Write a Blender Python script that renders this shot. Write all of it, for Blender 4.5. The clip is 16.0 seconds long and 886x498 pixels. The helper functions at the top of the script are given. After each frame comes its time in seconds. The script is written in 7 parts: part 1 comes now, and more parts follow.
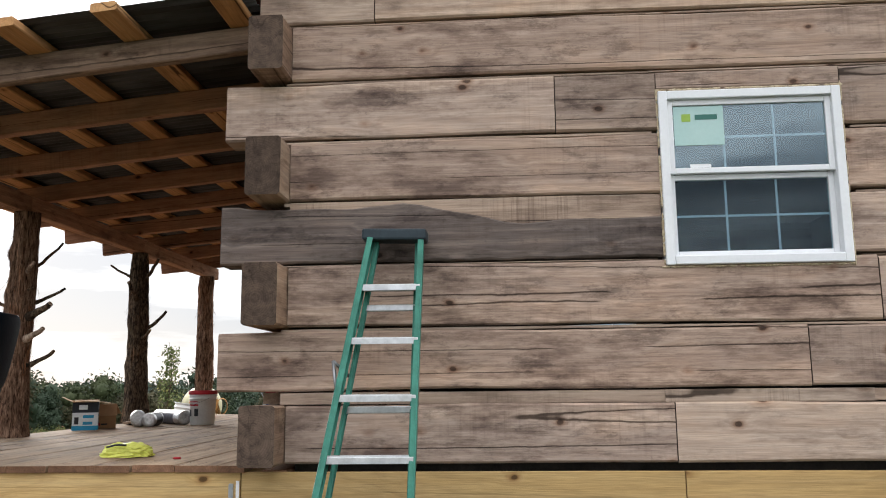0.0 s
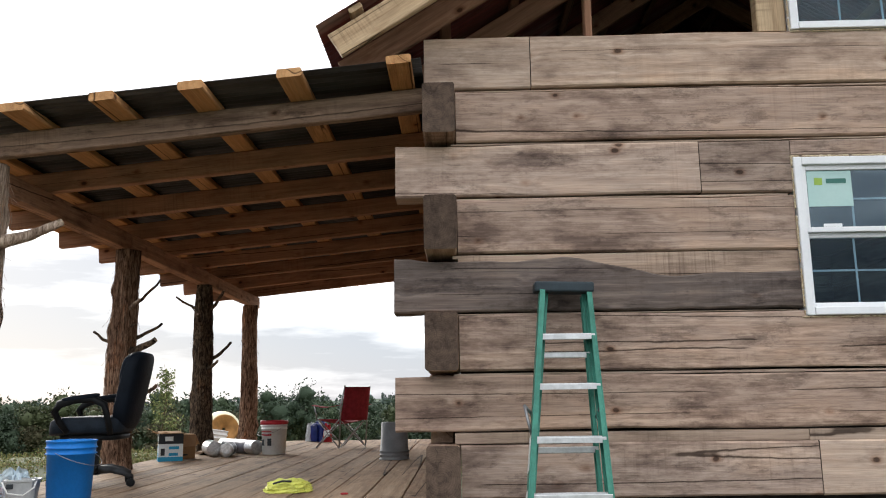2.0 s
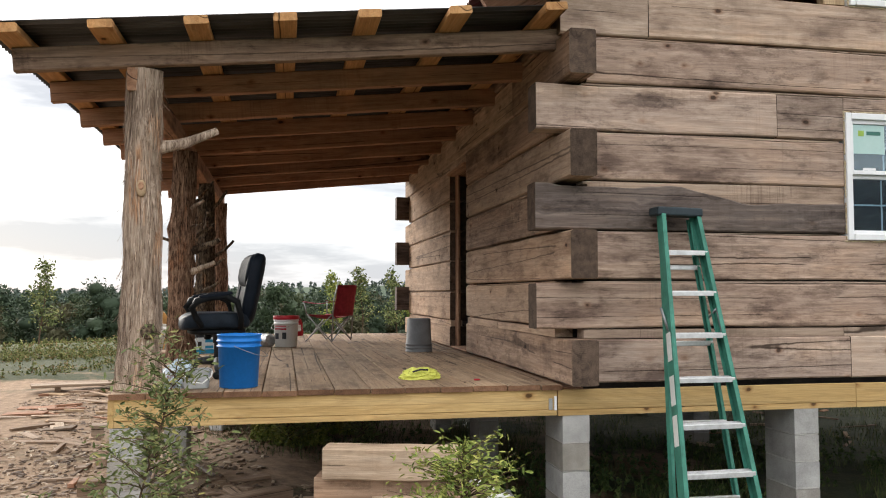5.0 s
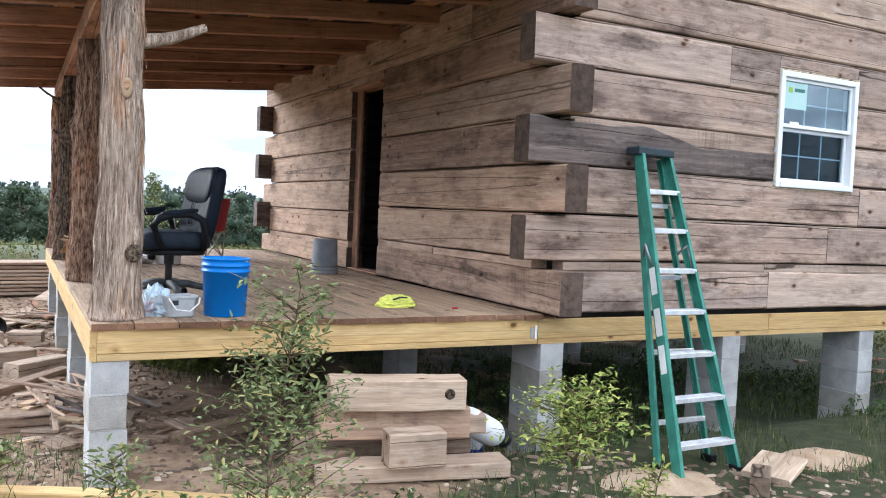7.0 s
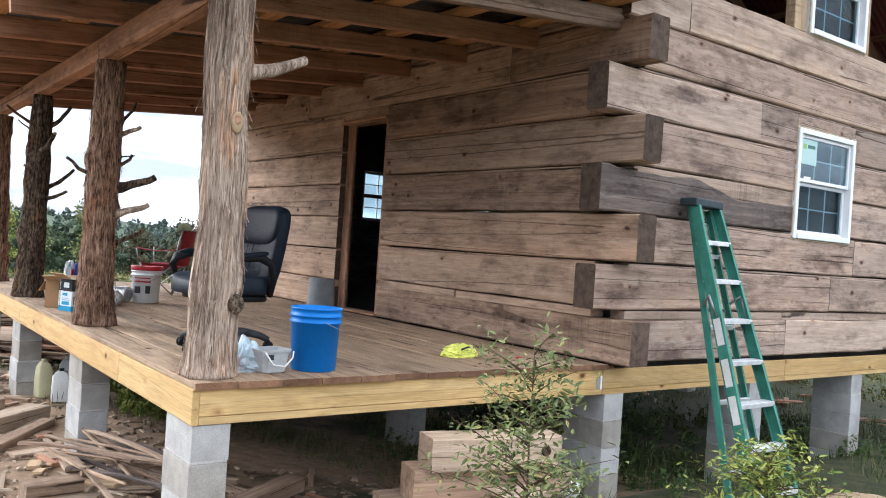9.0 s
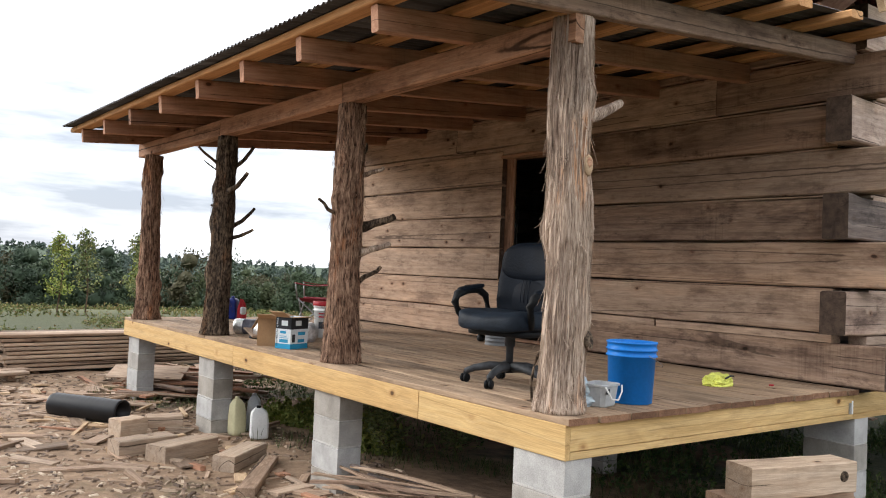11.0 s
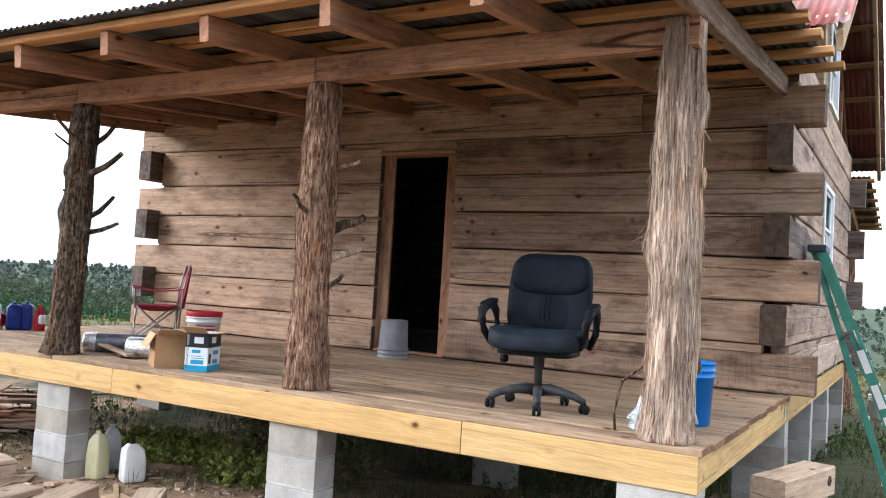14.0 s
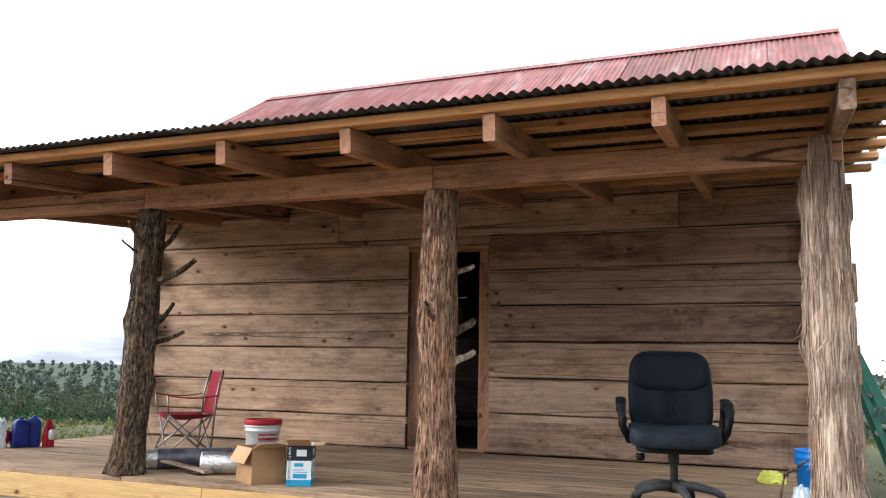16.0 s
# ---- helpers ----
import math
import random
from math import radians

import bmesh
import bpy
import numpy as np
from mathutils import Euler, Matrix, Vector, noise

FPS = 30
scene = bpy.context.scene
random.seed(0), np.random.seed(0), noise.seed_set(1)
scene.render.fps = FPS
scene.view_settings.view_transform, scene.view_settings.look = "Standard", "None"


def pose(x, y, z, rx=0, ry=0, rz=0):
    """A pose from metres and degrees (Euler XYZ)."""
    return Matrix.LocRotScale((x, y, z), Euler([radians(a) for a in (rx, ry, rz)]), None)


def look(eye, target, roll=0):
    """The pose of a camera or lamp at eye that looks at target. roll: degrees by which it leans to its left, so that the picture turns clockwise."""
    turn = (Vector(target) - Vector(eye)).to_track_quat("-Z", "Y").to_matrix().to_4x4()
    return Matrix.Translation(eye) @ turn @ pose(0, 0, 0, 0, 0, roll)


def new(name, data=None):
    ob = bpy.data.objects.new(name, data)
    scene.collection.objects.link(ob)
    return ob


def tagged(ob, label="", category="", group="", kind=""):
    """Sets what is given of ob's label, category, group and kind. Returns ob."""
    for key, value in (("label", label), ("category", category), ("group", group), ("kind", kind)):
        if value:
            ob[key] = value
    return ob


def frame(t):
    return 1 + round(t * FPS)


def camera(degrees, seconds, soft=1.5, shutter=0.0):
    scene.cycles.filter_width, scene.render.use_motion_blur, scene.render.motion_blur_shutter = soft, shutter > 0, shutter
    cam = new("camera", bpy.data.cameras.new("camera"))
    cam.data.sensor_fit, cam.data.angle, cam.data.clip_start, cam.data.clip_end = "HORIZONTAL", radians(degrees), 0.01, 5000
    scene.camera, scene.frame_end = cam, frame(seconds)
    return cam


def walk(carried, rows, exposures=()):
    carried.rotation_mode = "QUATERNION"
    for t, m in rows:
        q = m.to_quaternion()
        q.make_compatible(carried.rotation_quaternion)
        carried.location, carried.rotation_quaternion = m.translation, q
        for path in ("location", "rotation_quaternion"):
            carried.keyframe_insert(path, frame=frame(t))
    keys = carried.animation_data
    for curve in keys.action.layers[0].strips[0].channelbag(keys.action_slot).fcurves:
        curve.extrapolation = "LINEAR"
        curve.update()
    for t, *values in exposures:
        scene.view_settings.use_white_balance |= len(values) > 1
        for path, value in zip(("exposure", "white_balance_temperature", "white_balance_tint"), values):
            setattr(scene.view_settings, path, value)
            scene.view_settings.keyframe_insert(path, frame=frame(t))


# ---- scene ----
cam = camera(56.4, 16.0, soft=1.05)
METRES, TURN = 13.2, 4.1
EYE_X, EYE_Y, EYE_Z = 1.429, -4.625, 1.392
ROWS = [
    (0.0, 0.0, 0.0, 0.0, 0.1, 9.16, 0.59),
    (0.5, -0.0246, 0.0004, 0.0019, 3.54, 9.78, 0.59),
    (1.0, -0.0476, -0.0121, 0.0024, 1.89, 10.14, -0.91),
    (1.5, -0.071, -0.0257, 0.0086, -0.92, 10.54, -0.31),
    (2.0, -0.0947, -0.0306, 0.0116, -2.85, 10.29, 0.78),
    (2.5, -0.1187, -0.0517, 0.0125, -6.69, 8.03, 0.48),
    (3.0, -0.1453, -0.0666, 0.0129, -6.44, 6.78, 0.77),
    (3.5, -0.1771, -0.0745, 0.0152, -4.12, 6.54, 2.21),
    (3.7, -0.1910, -0.0778, 0.0145, -5.87, 6.36, 1.75),
    (5.8, -0.3095, -0.0505, 0.0190, -19.52, 1.33, 0.21),
    (6.0, -0.323, -0.0457, 0.0197, -21.36, 1.15, 0.24),
    (6.5, -0.3549, -0.0297, 0.0203, -27.42, -1.29, -0.72),
    (7.0, -0.3742, -0.0067, 0.0215, -31.44, -2.6, -2.55),
    (7.5, -0.3952, 0.0149, 0.0262, -34.96, -0.55, -4.76),
    (8.0, -0.4172, 0.0288, 0.0294, -38.48, 0.32, -5.68),
    (8.5, -0.4328, 0.0534, 0.0261, -40.63, -0.69, -4.77),
    (9.0, -0.4559, 0.0723, 0.025, -40.89, -0.1, -3.82),
    (9.5, -0.4856, 0.097, 0.0216, -40.1, 0.91, -4.28),
    (9.7, -0.4972, 0.1063, 0.0207, -38.01, 0.69, -4.09),
    (11.8, -0.6075, 0.1902, 0.0252, -49.02, 4.49, -1.45),
    (12.0, -0.6124, 0.1979, 0.0258, -51.42, 5.07, -1.41),
    (12.5, -0.623, 0.2314, 0.0216, -52.56, 3.95, -0.99),
    (13.0, -0.6313, 0.2623, 0.0227, -55.05, 3.05, -1.8),
    (13.5, -0.6399, 0.2906, 0.0247, -61.84, 3.68, -3.2),
    (14.0, -0.6379, 0.3277, 0.0214, -64.18, 2.57, -3.35),
    (14.5, -0.651, 0.3591, 0.0195, -66.02, 1.89, -4.63),
    (15.0, -0.6603, 0.3882, 0.0226, -68.34, 3.02, -1.96),
    (15.5, -0.6654, 0.4174, 0.0265, -70.73, 5.24, -0.21),
    (16.0, -0.6911, 0.439, 0.0288, -72.47, 8.33, -1.06),
]
EXPOSURES = [(0.0, 0.78, 6350, 10), (1.5, 0.73, 6350, 10), (3.0, 0.87, 6300, 10), (3.5, 0.72, 6350, 10), (6.0, 1.0, 6750, 10), (6.6, 1.15, 6600, 10), (7.0, 1.36, 5600, 10), (7.6, 1.36, 5750, 10), (8.5, 1.30, 5750, 10), (9.5, 1.24, 6000, 10), (12.0, 0.80, 6350, 11), (12.5, 0.87, 6350, 11), (13.0, 1.02, 6250, 11), (14.0, 1.27, 5900, 11), (14.5, 1.42, 5750, 11), (15.0, 1.48, 5700, 11), (15.5, 1.46, 5750, 11), (16.0, 1.02, 6150, 10)]
walk(cam, [(t, pose(EYE_X, EYE_Y, EYE_Z, 0, 0, TURN) @ pose(METRES * x, METRES * y, METRES * z, 90 + pitch, roll, yaw)) for t, x, y, z, yaw, pitch, roll in ROWS], EXPOSURES)

# ---- sky and sun: a bright overcast afternoon ----
SUN_EL, SUN_AZ = radians(21), radians(326)


def node(nt, kind, **values):
    n = nt.nodes.new(kind)
    for k, v in values.items():
        if k in n.inputs:
            n.inputs[k].default_value = v
    return n


def make_world():
    w = bpy.data.worlds.new("overcast_sky")
    scene.world = w
    w.use_nodes = True
    nt = w.node_tree
    nt.nodes.clear()
    link = nt.links.new
    out = node(nt, "ShaderNodeOutputWorld")
    bg = node(nt, "ShaderNodeBackground", Strength=0.113)
    sky = node(nt, "ShaderNodeTexSky")
    sky.sky_type = "NISHITA"
    sky.sun_disc = False
    sky.sun_elevation, sky.sun_rotation = SUN_EL, SUN_AZ
    co = node(nt, "ShaderNodeTexCoord")
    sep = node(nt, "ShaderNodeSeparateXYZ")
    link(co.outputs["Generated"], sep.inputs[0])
    # cloud deck: brighter overhead, layered and grey near the horizon
    up = node(nt, "ShaderNodeMapRange")
    up.inputs["From Min"].default_value, up.inputs["From Max"].default_value = 0.06, 0.42
    up.inputs["To Min"].default_value, up.inputs["To Max"].default_value = 0.0, 1.0
    link(sep.outputs[2], up.inputs["Value"])
    mp = node(nt, "ShaderNodeMapping")
    mp.inputs["Scale"].default_value = (2.2, 2.2, 13.0)
    link(co.outputs["Generated"], mp.inputs[0])
    cl = node(nt, "ShaderNodeTexNoise", Scale=1.5, Detail=6.0, Roughness=0.55)
    link(mp.outputs[0], cl.inputs["Vector"])
    add = node(nt, "ShaderNodeMath")
    add.operation = "MULTIPLY_ADD"
    link(up.outputs[0], add.inputs[0])
    add.inputs[1].default_value = 0.55
    con = node(nt, "ShaderNodeMath")
    con.operation = "MULTIPLY_ADD"
    con.inputs[1].default_value, con.inputs[2].default_value = 2.0, -0.50
    link(cl.outputs["Fac"], con.inputs[0])
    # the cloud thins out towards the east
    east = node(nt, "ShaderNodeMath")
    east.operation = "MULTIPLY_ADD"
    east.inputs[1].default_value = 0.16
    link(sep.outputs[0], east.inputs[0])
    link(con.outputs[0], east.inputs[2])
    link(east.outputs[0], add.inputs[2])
    ramp = node(nt, "ShaderNodeValToRGB")
    e = ramp.color_ramp.elements
    e[0].position, e[0].color = 0.40, (3.1, 3.35, 3.8, 1)
    e[1].position, e[1].color = 0.96, (12.0, 12.0, 12.1, 1)
    m = ramp.color_ramp.elements.new(0.70)
    m.color = (6.2, 6.35, 6.6, 1)
    link(add.outputs[0], ramp.inputs[0])
    mix = node(nt, "ShaderNodeMix")
    mix.data_type = "RGBA"
    mix.inputs[0].default_value = 0.93
    link(sky.outputs[0], mix.inputs[6])
    link(ramp.outputs[0], mix.inputs[7])
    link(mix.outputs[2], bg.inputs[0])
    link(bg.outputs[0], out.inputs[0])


make_world()
sun = new("sun", bpy.data.lights.new("sun", "SUN"))
sun.data.energy, sun.data.angle, sun.data.color = 1.9, radians(28), (1.0, 0.95, 0.88)
sun.matrix_world = look((math.sin(SUN_AZ) * 30, math.cos(SUN_AZ) * 30, math.tan(SUN_EL) * 30), (0, 0, 0))


# ---- materials ----
def base_mat(name, rough=0.8, metal=0.0):
    mt = bpy.data.materials.new(name)
    mt.use_nodes = True
    nt = mt.node_tree
    b = nt.nodes["Principled BSDF"]
    b.inputs["Roughness"].default_value, b.inputs["Metallic"].default_value = rough, metal
    b.inputs["Specular IOR Level"].default_value = 0.22
    return mt, nt, b


def local_coords(nt, offset=40.0):
    """Object coordinates, shifted by a random amount for each object."""
    co = node(nt, "ShaderNodeTexCoord")
    info = node(nt, "ShaderNodeObjectInfo")
    mul = node(nt, "ShaderNodeMath")
    mul.operation = "MULTIPLY"
    mul.inputs[1].default_value = offset
    nt.links.new(info.outputs["Random"], mul.inputs[0])
    comb = node(nt, "ShaderNodeCombineXYZ")
    for i in range(3):
        nt.links.new(mul.outputs[0], comb.inputs[i])
    add = node(nt, "ShaderNodeVectorMath")
    add.operation = "ADD"
    nt.links.new(co.outputs["Object"], add.inputs[0])
    nt.links.new(comb.outputs[0], add.inputs[1])
    return add.outputs[0], info.outputs["Random"]


def stretched(nt, vec, scale, kind="ShaderNodeTexNoise", **values):
    mp = node(nt, "ShaderNodeMapping")
    mp.inputs["Scale"].default_value = scale
    nt.links.new(vec, mp.inputs[0])
    n = node(nt, kind, **values)
    nt.links.new(mp.outputs[0], n.inputs["Vector"])
    return n


def ramp_of(nt, fac, stops):
    r = node(nt, "ShaderNodeValToRGB")
    el = r.color_ramp.elements
    for i, (p, c) in enumerate(stops):
        if i > 1:
            el.new(p)
        el[i].position = p
    for i, (p, c) in enumerate(stops):
        el[i].position = p
        el[i].color = (*c, 1) if len(c) == 3 else c
    nt.links.new(fac, r.inputs[0])
    return r.outputs[0]


def mixed(nt, fac, a, b, how="MIX"):
    m = node(nt, "ShaderNodeMix")
    m.data_type, m.blend_type = "RGBA", how
    for v, s in ((fac, 0), (a, 6), (b, 7)):
        if isinstance(v, (int, float)):
            m.inputs[s].default_value = v
        elif isinstance(v, tuple):
            m.inputs[s].default_value = (*v, 1)
        else:
            nt.links.new(v, m.inputs[s])
    return m.outputs[2]


def bumped(nt, b, height, strength=0.3, dist=0.01):
    bp = node(nt, "ShaderNodeBump", Strength=strength, Distance=dist)
    nt.links.new(height, bp.inputs["Height"])
    nt.links.new(bp.outputs[0], b.inputs["Normal"])


def math_node(nt, op, a, b=None):
    n = node(nt, "ShaderNodeMath")
    n.operation = op
    for i, v in enumerate((a, b)):
        if v is None:
            continue
        if isinstance(v, (int, float)):
            n.inputs[i].default_value = v
        else:
            nt.links.new(v, n.inputs[i])
    return n.outputs[0]


def shifted(nt, vec, amount):
    n = node(nt, "ShaderNodeVectorMath")
    nt.links.new(vec, n.inputs[0])
    nt.links.new(amount, n.inputs[1])
    return n.outputs[0]


def scaled(nt, vec, k):
    n = node(nt, "ShaderNodeVectorMath")
    n.operation = "SCALE"
    n.inputs["Scale"].default_value = k
    nt.links.new(vec, n.inputs[0])
    return n.outputs[0]


def wood(name, dark, mid, light, stain=0.5, knots=1.0, rough=0.85, saw=0.3, vary=0.35, cracks=1.0, grain=1.0, mould=0.0):
    """Sawn timber whose grain runs along the piece's own x and bends round small hard knots."""
    mt, nt, b = base_mat(name, rough)
    v, rnd = local_coords(nt)
    wob = stretched(nt, v, (1.1, 3.0, 3.0), Scale=1.0, Detail=2.0)
    jag = stretched(nt, v, (9.0, 9.0, 9.0), Scale=1.0, Detail=2.0)
    kn = stretched(nt, shifted(nt, v, scaled(nt, jag.outputs["Color"], 0.03)), (3.3, 5.0, 5.0), "ShaderNodeTexVoronoi", Scale=1.0)
    push = ramp_of(nt, kn.outputs["Distance"], [(0.0, (0, 1, 1)), (0.10, (0, 0.75, 0.75)), (0.36, (0, 0, 0))])
    w = shifted(nt, v, scaled(nt, wob.outputs["Color"], 0.045))
    w = shifted(nt, w, scaled(nt, push, 0.035))
    g = stretched(nt, w, (0.45 * grain, 30 * grain, 30 * grain), Scale=1.0, Detail=5.0, Roughness=0.6)
    col = ramp_of(nt, g.outputs["Fac"], [(0.14, dark), (0.48, mid), (0.84, light)])
    # growth rings cut along the log
    fl = stretched(nt, w, (0.30, 2.4, 2.4), Scale=1.0, Detail=1.5)
    ringw = math_node(nt, "SINE", math_node(nt, "MULTIPLY", fl.outputs["Fac"], 95.0))
    col = mixed(nt, 0.24, col, ramp_of(nt, ringw, [(0.0, (1.06, 1.05, 1.04)), (0.45, (1.0, 0.99, 0.98)), (0.88, (0.66, 0.60, 0.56)), (1.0, (0.80, 0.77, 0.75))]), "MULTIPLY")
    fib = stretched(nt, v, (6, 150, 150), Scale=1.0, Detail=3.0, Roughness=0.6)
    col = mixed(nt, 0.46, col, ramp_of(nt, fib.outputs["Fac"], [(0.3, (0.5, 0.48, 0.47)), (0.62, (1.06, 1.06, 1.06))]), "MULTIPLY")
    # weather stains, along and across the piece
    st = stretched(nt, v, (1.5, 4.2, 4.2), Scale=1.0, Detail=9.0, Roughness=0.68)
    col = mixed(nt, stain, col, ramp_of(nt, st.outputs["Fac"], [(0.35, (0.38, 0.35, 0.35)), (0.44, (0.76, 0.73, 0.72)), (0.50, (1, 1, 1)), (0.66, (1.14, 1.08, 1.02))]), "MULTIPLY")
    if mould:
        mo = stretched(nt, v, (2.6, 6.0, 6.0), Scale=1.0, Detail=10.0, Roughness=0.78)
        col = mixed(nt, mould, col, ramp_of(nt, mo.outputs["Fac"], [(0.38, (0.24, 0.23, 0.24)), (0.46, (1, 1, 1))]), "MULTIPLY")
    # speckled grey mould in fine grain, within loose patches
    sp = stretched(nt, v, (4.5, 30.0, 30.0), Scale=1.0, Detail=7.0, Roughness=0.72)
    zone = stretched(nt, v, (0.7, 2.4, 2.4), Scale=1.0, Detail=4.0, Roughness=0.6)
    spots = mixed(nt, ramp_of(nt, zone.outputs["Fac"], [(0.44, (0, 0, 0)), (0.60, (1, 1, 1))]), (1.0, 1.0, 1.0), ramp_of(nt, sp.outputs["Fac"], [(0.40, (0.30, 0.28, 0.27)), (0.47, (0.72, 0.70, 0.69)), (0.54, (1, 1, 1))]))
    col = mixed(nt, 0.5 * stain, col, spots, "MULTIPLY")
    # paler sapwood along one edge of some pieces
    raw = node(nt, "ShaderNodeTexCoord")
    edge = node(nt, "ShaderNodeSeparateXYZ")
    nt.links.new(raw.outputs["Object"], edge.inputs[0])
    flip = math_node(nt, "SUBTRACT", math_node(nt, "MULTIPLY", math_node(nt, "GREATER_THAN", rnd, 0.5), 2.0), 1.0)
    wavy = math_node(nt, "MULTIPLY", math_node(nt, "SUBTRACT", zone.outputs["Fac"], 0.5), 0.55)
    level = math_node(nt, "ADD", math_node(nt, "MULTIPLY", edge.outputs[2], flip), wavy)
    col = mixed(nt, 0.55 * stain, col, ramp_of(nt, level, [(0.085, (0.92, 0.91, 0.91)), (0.105, (1.26, 1.22, 1.16))]), "MULTIPLY")
    sw = stretched(nt, v, (48, 1.3, 1.3), Scale=1.0, Detail=4.0, Roughness=0.7)
    where = stretched(nt, v, (1.7, 2.6, 2.6), Scale=1.0, Detail=2.0)
    marks = mixed(nt, ramp_of(nt, where.outputs["Fac"], [(0.50, (0, 0, 0)), (0.62, (1, 1, 1))]), (1.0, 1.0, 1.0), ramp_of(nt, sw.outputs["Fac"], [(0.36, (0.50, 0.47, 0.46)), (0.52, (1, 1, 1))]))
    col = mixed(nt, min(1.0, saw * 2.2), col, marks, "MULTIPLY")
    ring = ramp_of(nt, kn.outputs["Distance"], [(0.0, (0.05, 0.03, 0.022)), (0.062, (0.13, 0.08, 0.055)), (0.078, (0.50, 0.40, 0.34)), (0.11, (0.80, 0.73, 0.69)), (0.18, (1, 1, 1))])
    col = mixed(nt, min(1.0, 0.9 * knots), col, ring, "MULTIPLY")
    # drying cracks
    ck = stretched(nt, v, (0.10, 5.0, 5.0), Scale=1.0, Detail=0.0)
    some = stretched(nt, v, (0.9, 2.2, 2.2), Scale=1.0, Detail=1.0)
    wav = math_node(nt, "MULTIPLY", math_node(nt, "SUBTRACT", jag.outputs["Fac"], 0.5), 0.022)
    dist = math_node(nt, "ABSOLUTE", math_node(nt, "ADD", math_node(nt, "SUBTRACT", ck.outputs["Fac"], 0.5), wav))
    gap = math_node(nt, "MAXIMUM", math_node(nt, "MULTIPLY", math_node(nt, "SUBTRACT", some.outputs["Fac"], 0.53), 0.3), 0.0)
    dist = math_node(nt, "ADD", dist, gap)
    ckm = ramp_of(nt, dist, [(0.0, (0.07, 0.055, 0.05)), (0.004, (0.12, 0.10, 0.085)), (0.0095, (1, 1, 1))])
    col = mixed(nt, 0.88 * cracks, col, ckm, "MULTIPLY")
    tone = ramp_of(nt, rnd, [(0.0, (1 - vary,) * 3), (0.35, (1.0, 0.95, 0.91)), (0.7, (1, 1, 1)), (1.0, (1 + vary * 0.7, 1 + vary * 0.62, 1 + vary * 0.5))])
    col = mixed(nt, 1.0, col, tone, "MULTIPLY")
    nt.links.new(col, b.inputs["Base Color"])
    hsum = mixed(nt, 0.5, g.outputs["Fac"], fib.outputs["Fac"])
    hsum = mixed(nt, 0.7, hsum, ckm, "MULTIPLY")
    bumped(nt, b, hsum, 0.45, 0.006)
    return mt


def end_grain(name, a, c):
    """Sawn log end: growth rings round a heart, with checks running out from it."""
    mt, nt, b = base_mat(name, 0.9)
    v, rnd = local_coords(nt, 7.0)
    co = node(nt, "ShaderNodeTexCoord")
    n0 = stretched(nt, v, (1, 1, 1), Scale=5.0, Detail=3.0)
    flat = node(nt, "ShaderNodeVectorMath")
    flat.operation = "MULTIPLY"
    flat.inputs[1].default_value = (0, 1, 1)
    nt.links.new(co.outputs["Object"], flat.inputs[0])
    heart = shifted(nt, flat.outputs[0], scaled(nt, n0.outputs["Color"], 0.05))
    ln = node(nt, "ShaderNodeVectorMath")
    ln.operation = "LENGTH"
    nt.links.new(heart, ln.inputs[0])
    rings = math_node(nt, "SINE", math_node(nt, "MULTIPLY", ln.outputs["Value"], 520.0))
    n1 = stretched(nt, v, (1, 1, 1), Scale=14.0, Detail=8.0, Roughness=0.7)
    col = ramp_of(nt, n1.outputs["Fac"], [(0.34, a), (0.66, c)])
    col = mixed(nt, 0.35, col, ramp_of(nt, rings, [(0.0, (0.7, 0.68, 0.66)), (0.8, (1.1, 1.08, 1.06))]), "MULTIPLY")
    un = node(nt, "ShaderNodeVectorMath")
    un.operation = "NORMALIZE"
    nt.links.new(heart, un.inputs[0])
    rad = stretched(nt, shifted(nt, un.outputs[0], scaled(nt, n0.outputs["Color"], 0.5)), (1, 1, 1), Scale=2.6, Detail=0.0)
    dist = math_node(nt, "ABSOLUTE", math_node(nt, "SUBTRACT", rad.outputs["Fac"], 0.5))
    ck = ramp_of(nt, dist, [(0.0, (0.12, 0.1, 0.09)), (0.008, (0.2, 0.17, 0.15)), (0.016, (1, 1, 1))])
    col = mixed(nt, 0.35, col, ck, "MULTIPLY")
    col = mixed(nt, 1.0, col, ramp_of(nt, rnd, [(0.0, (0.7, 0.68, 0.66)), (1.0, (1.2, 1.2, 1.2))]), "MULTIPLY")
    nt.links.new(col, b.inputs["Base Color"])
    bumped(nt, b, mixed(nt, 0.6, n1.outputs["Fac"], ck, "MULTIPLY"), 0.5, 0.006)
    return mt


M_LOG = wood("weathered_log", (0.235, 0.176, 0.142), (0.42, 0.322, 0.264), (0.58, 0.47, 0.39), stain=0.95, vary=0.26, saw=0.13, mould=0.5)
# stained dark log; on the back and far walls it stands for room shade
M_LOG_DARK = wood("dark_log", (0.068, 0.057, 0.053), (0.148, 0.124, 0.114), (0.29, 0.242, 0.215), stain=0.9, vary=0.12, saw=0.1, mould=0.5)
M_LOG_PALE = wood("fresh_log", (0.33, 0.235, 0.175), (0.50, 0.385, 0.305), (0.63, 0.52, 0.43), stain=0.7, vary=0.12, saw=0.06, mould=0.25)
M_LOG_END = end_grain("log_end", (0.055, 0.038, 0.029), (0.142, 0.10, 0.075))
M_DECK_END = end_grain("deck_end", (0.13, 0.068, 0.04), (0.27, 0.15, 0.09))
M_LOG_PORCH = wood("porch_log", (0.27, 0.185, 0.132), (0.45, 0.322, 0.232), (0.59, 0.452, 0.34), stain=0.7, vary=0.22, saw=0.10, mould=0.4, cracks=0.75)
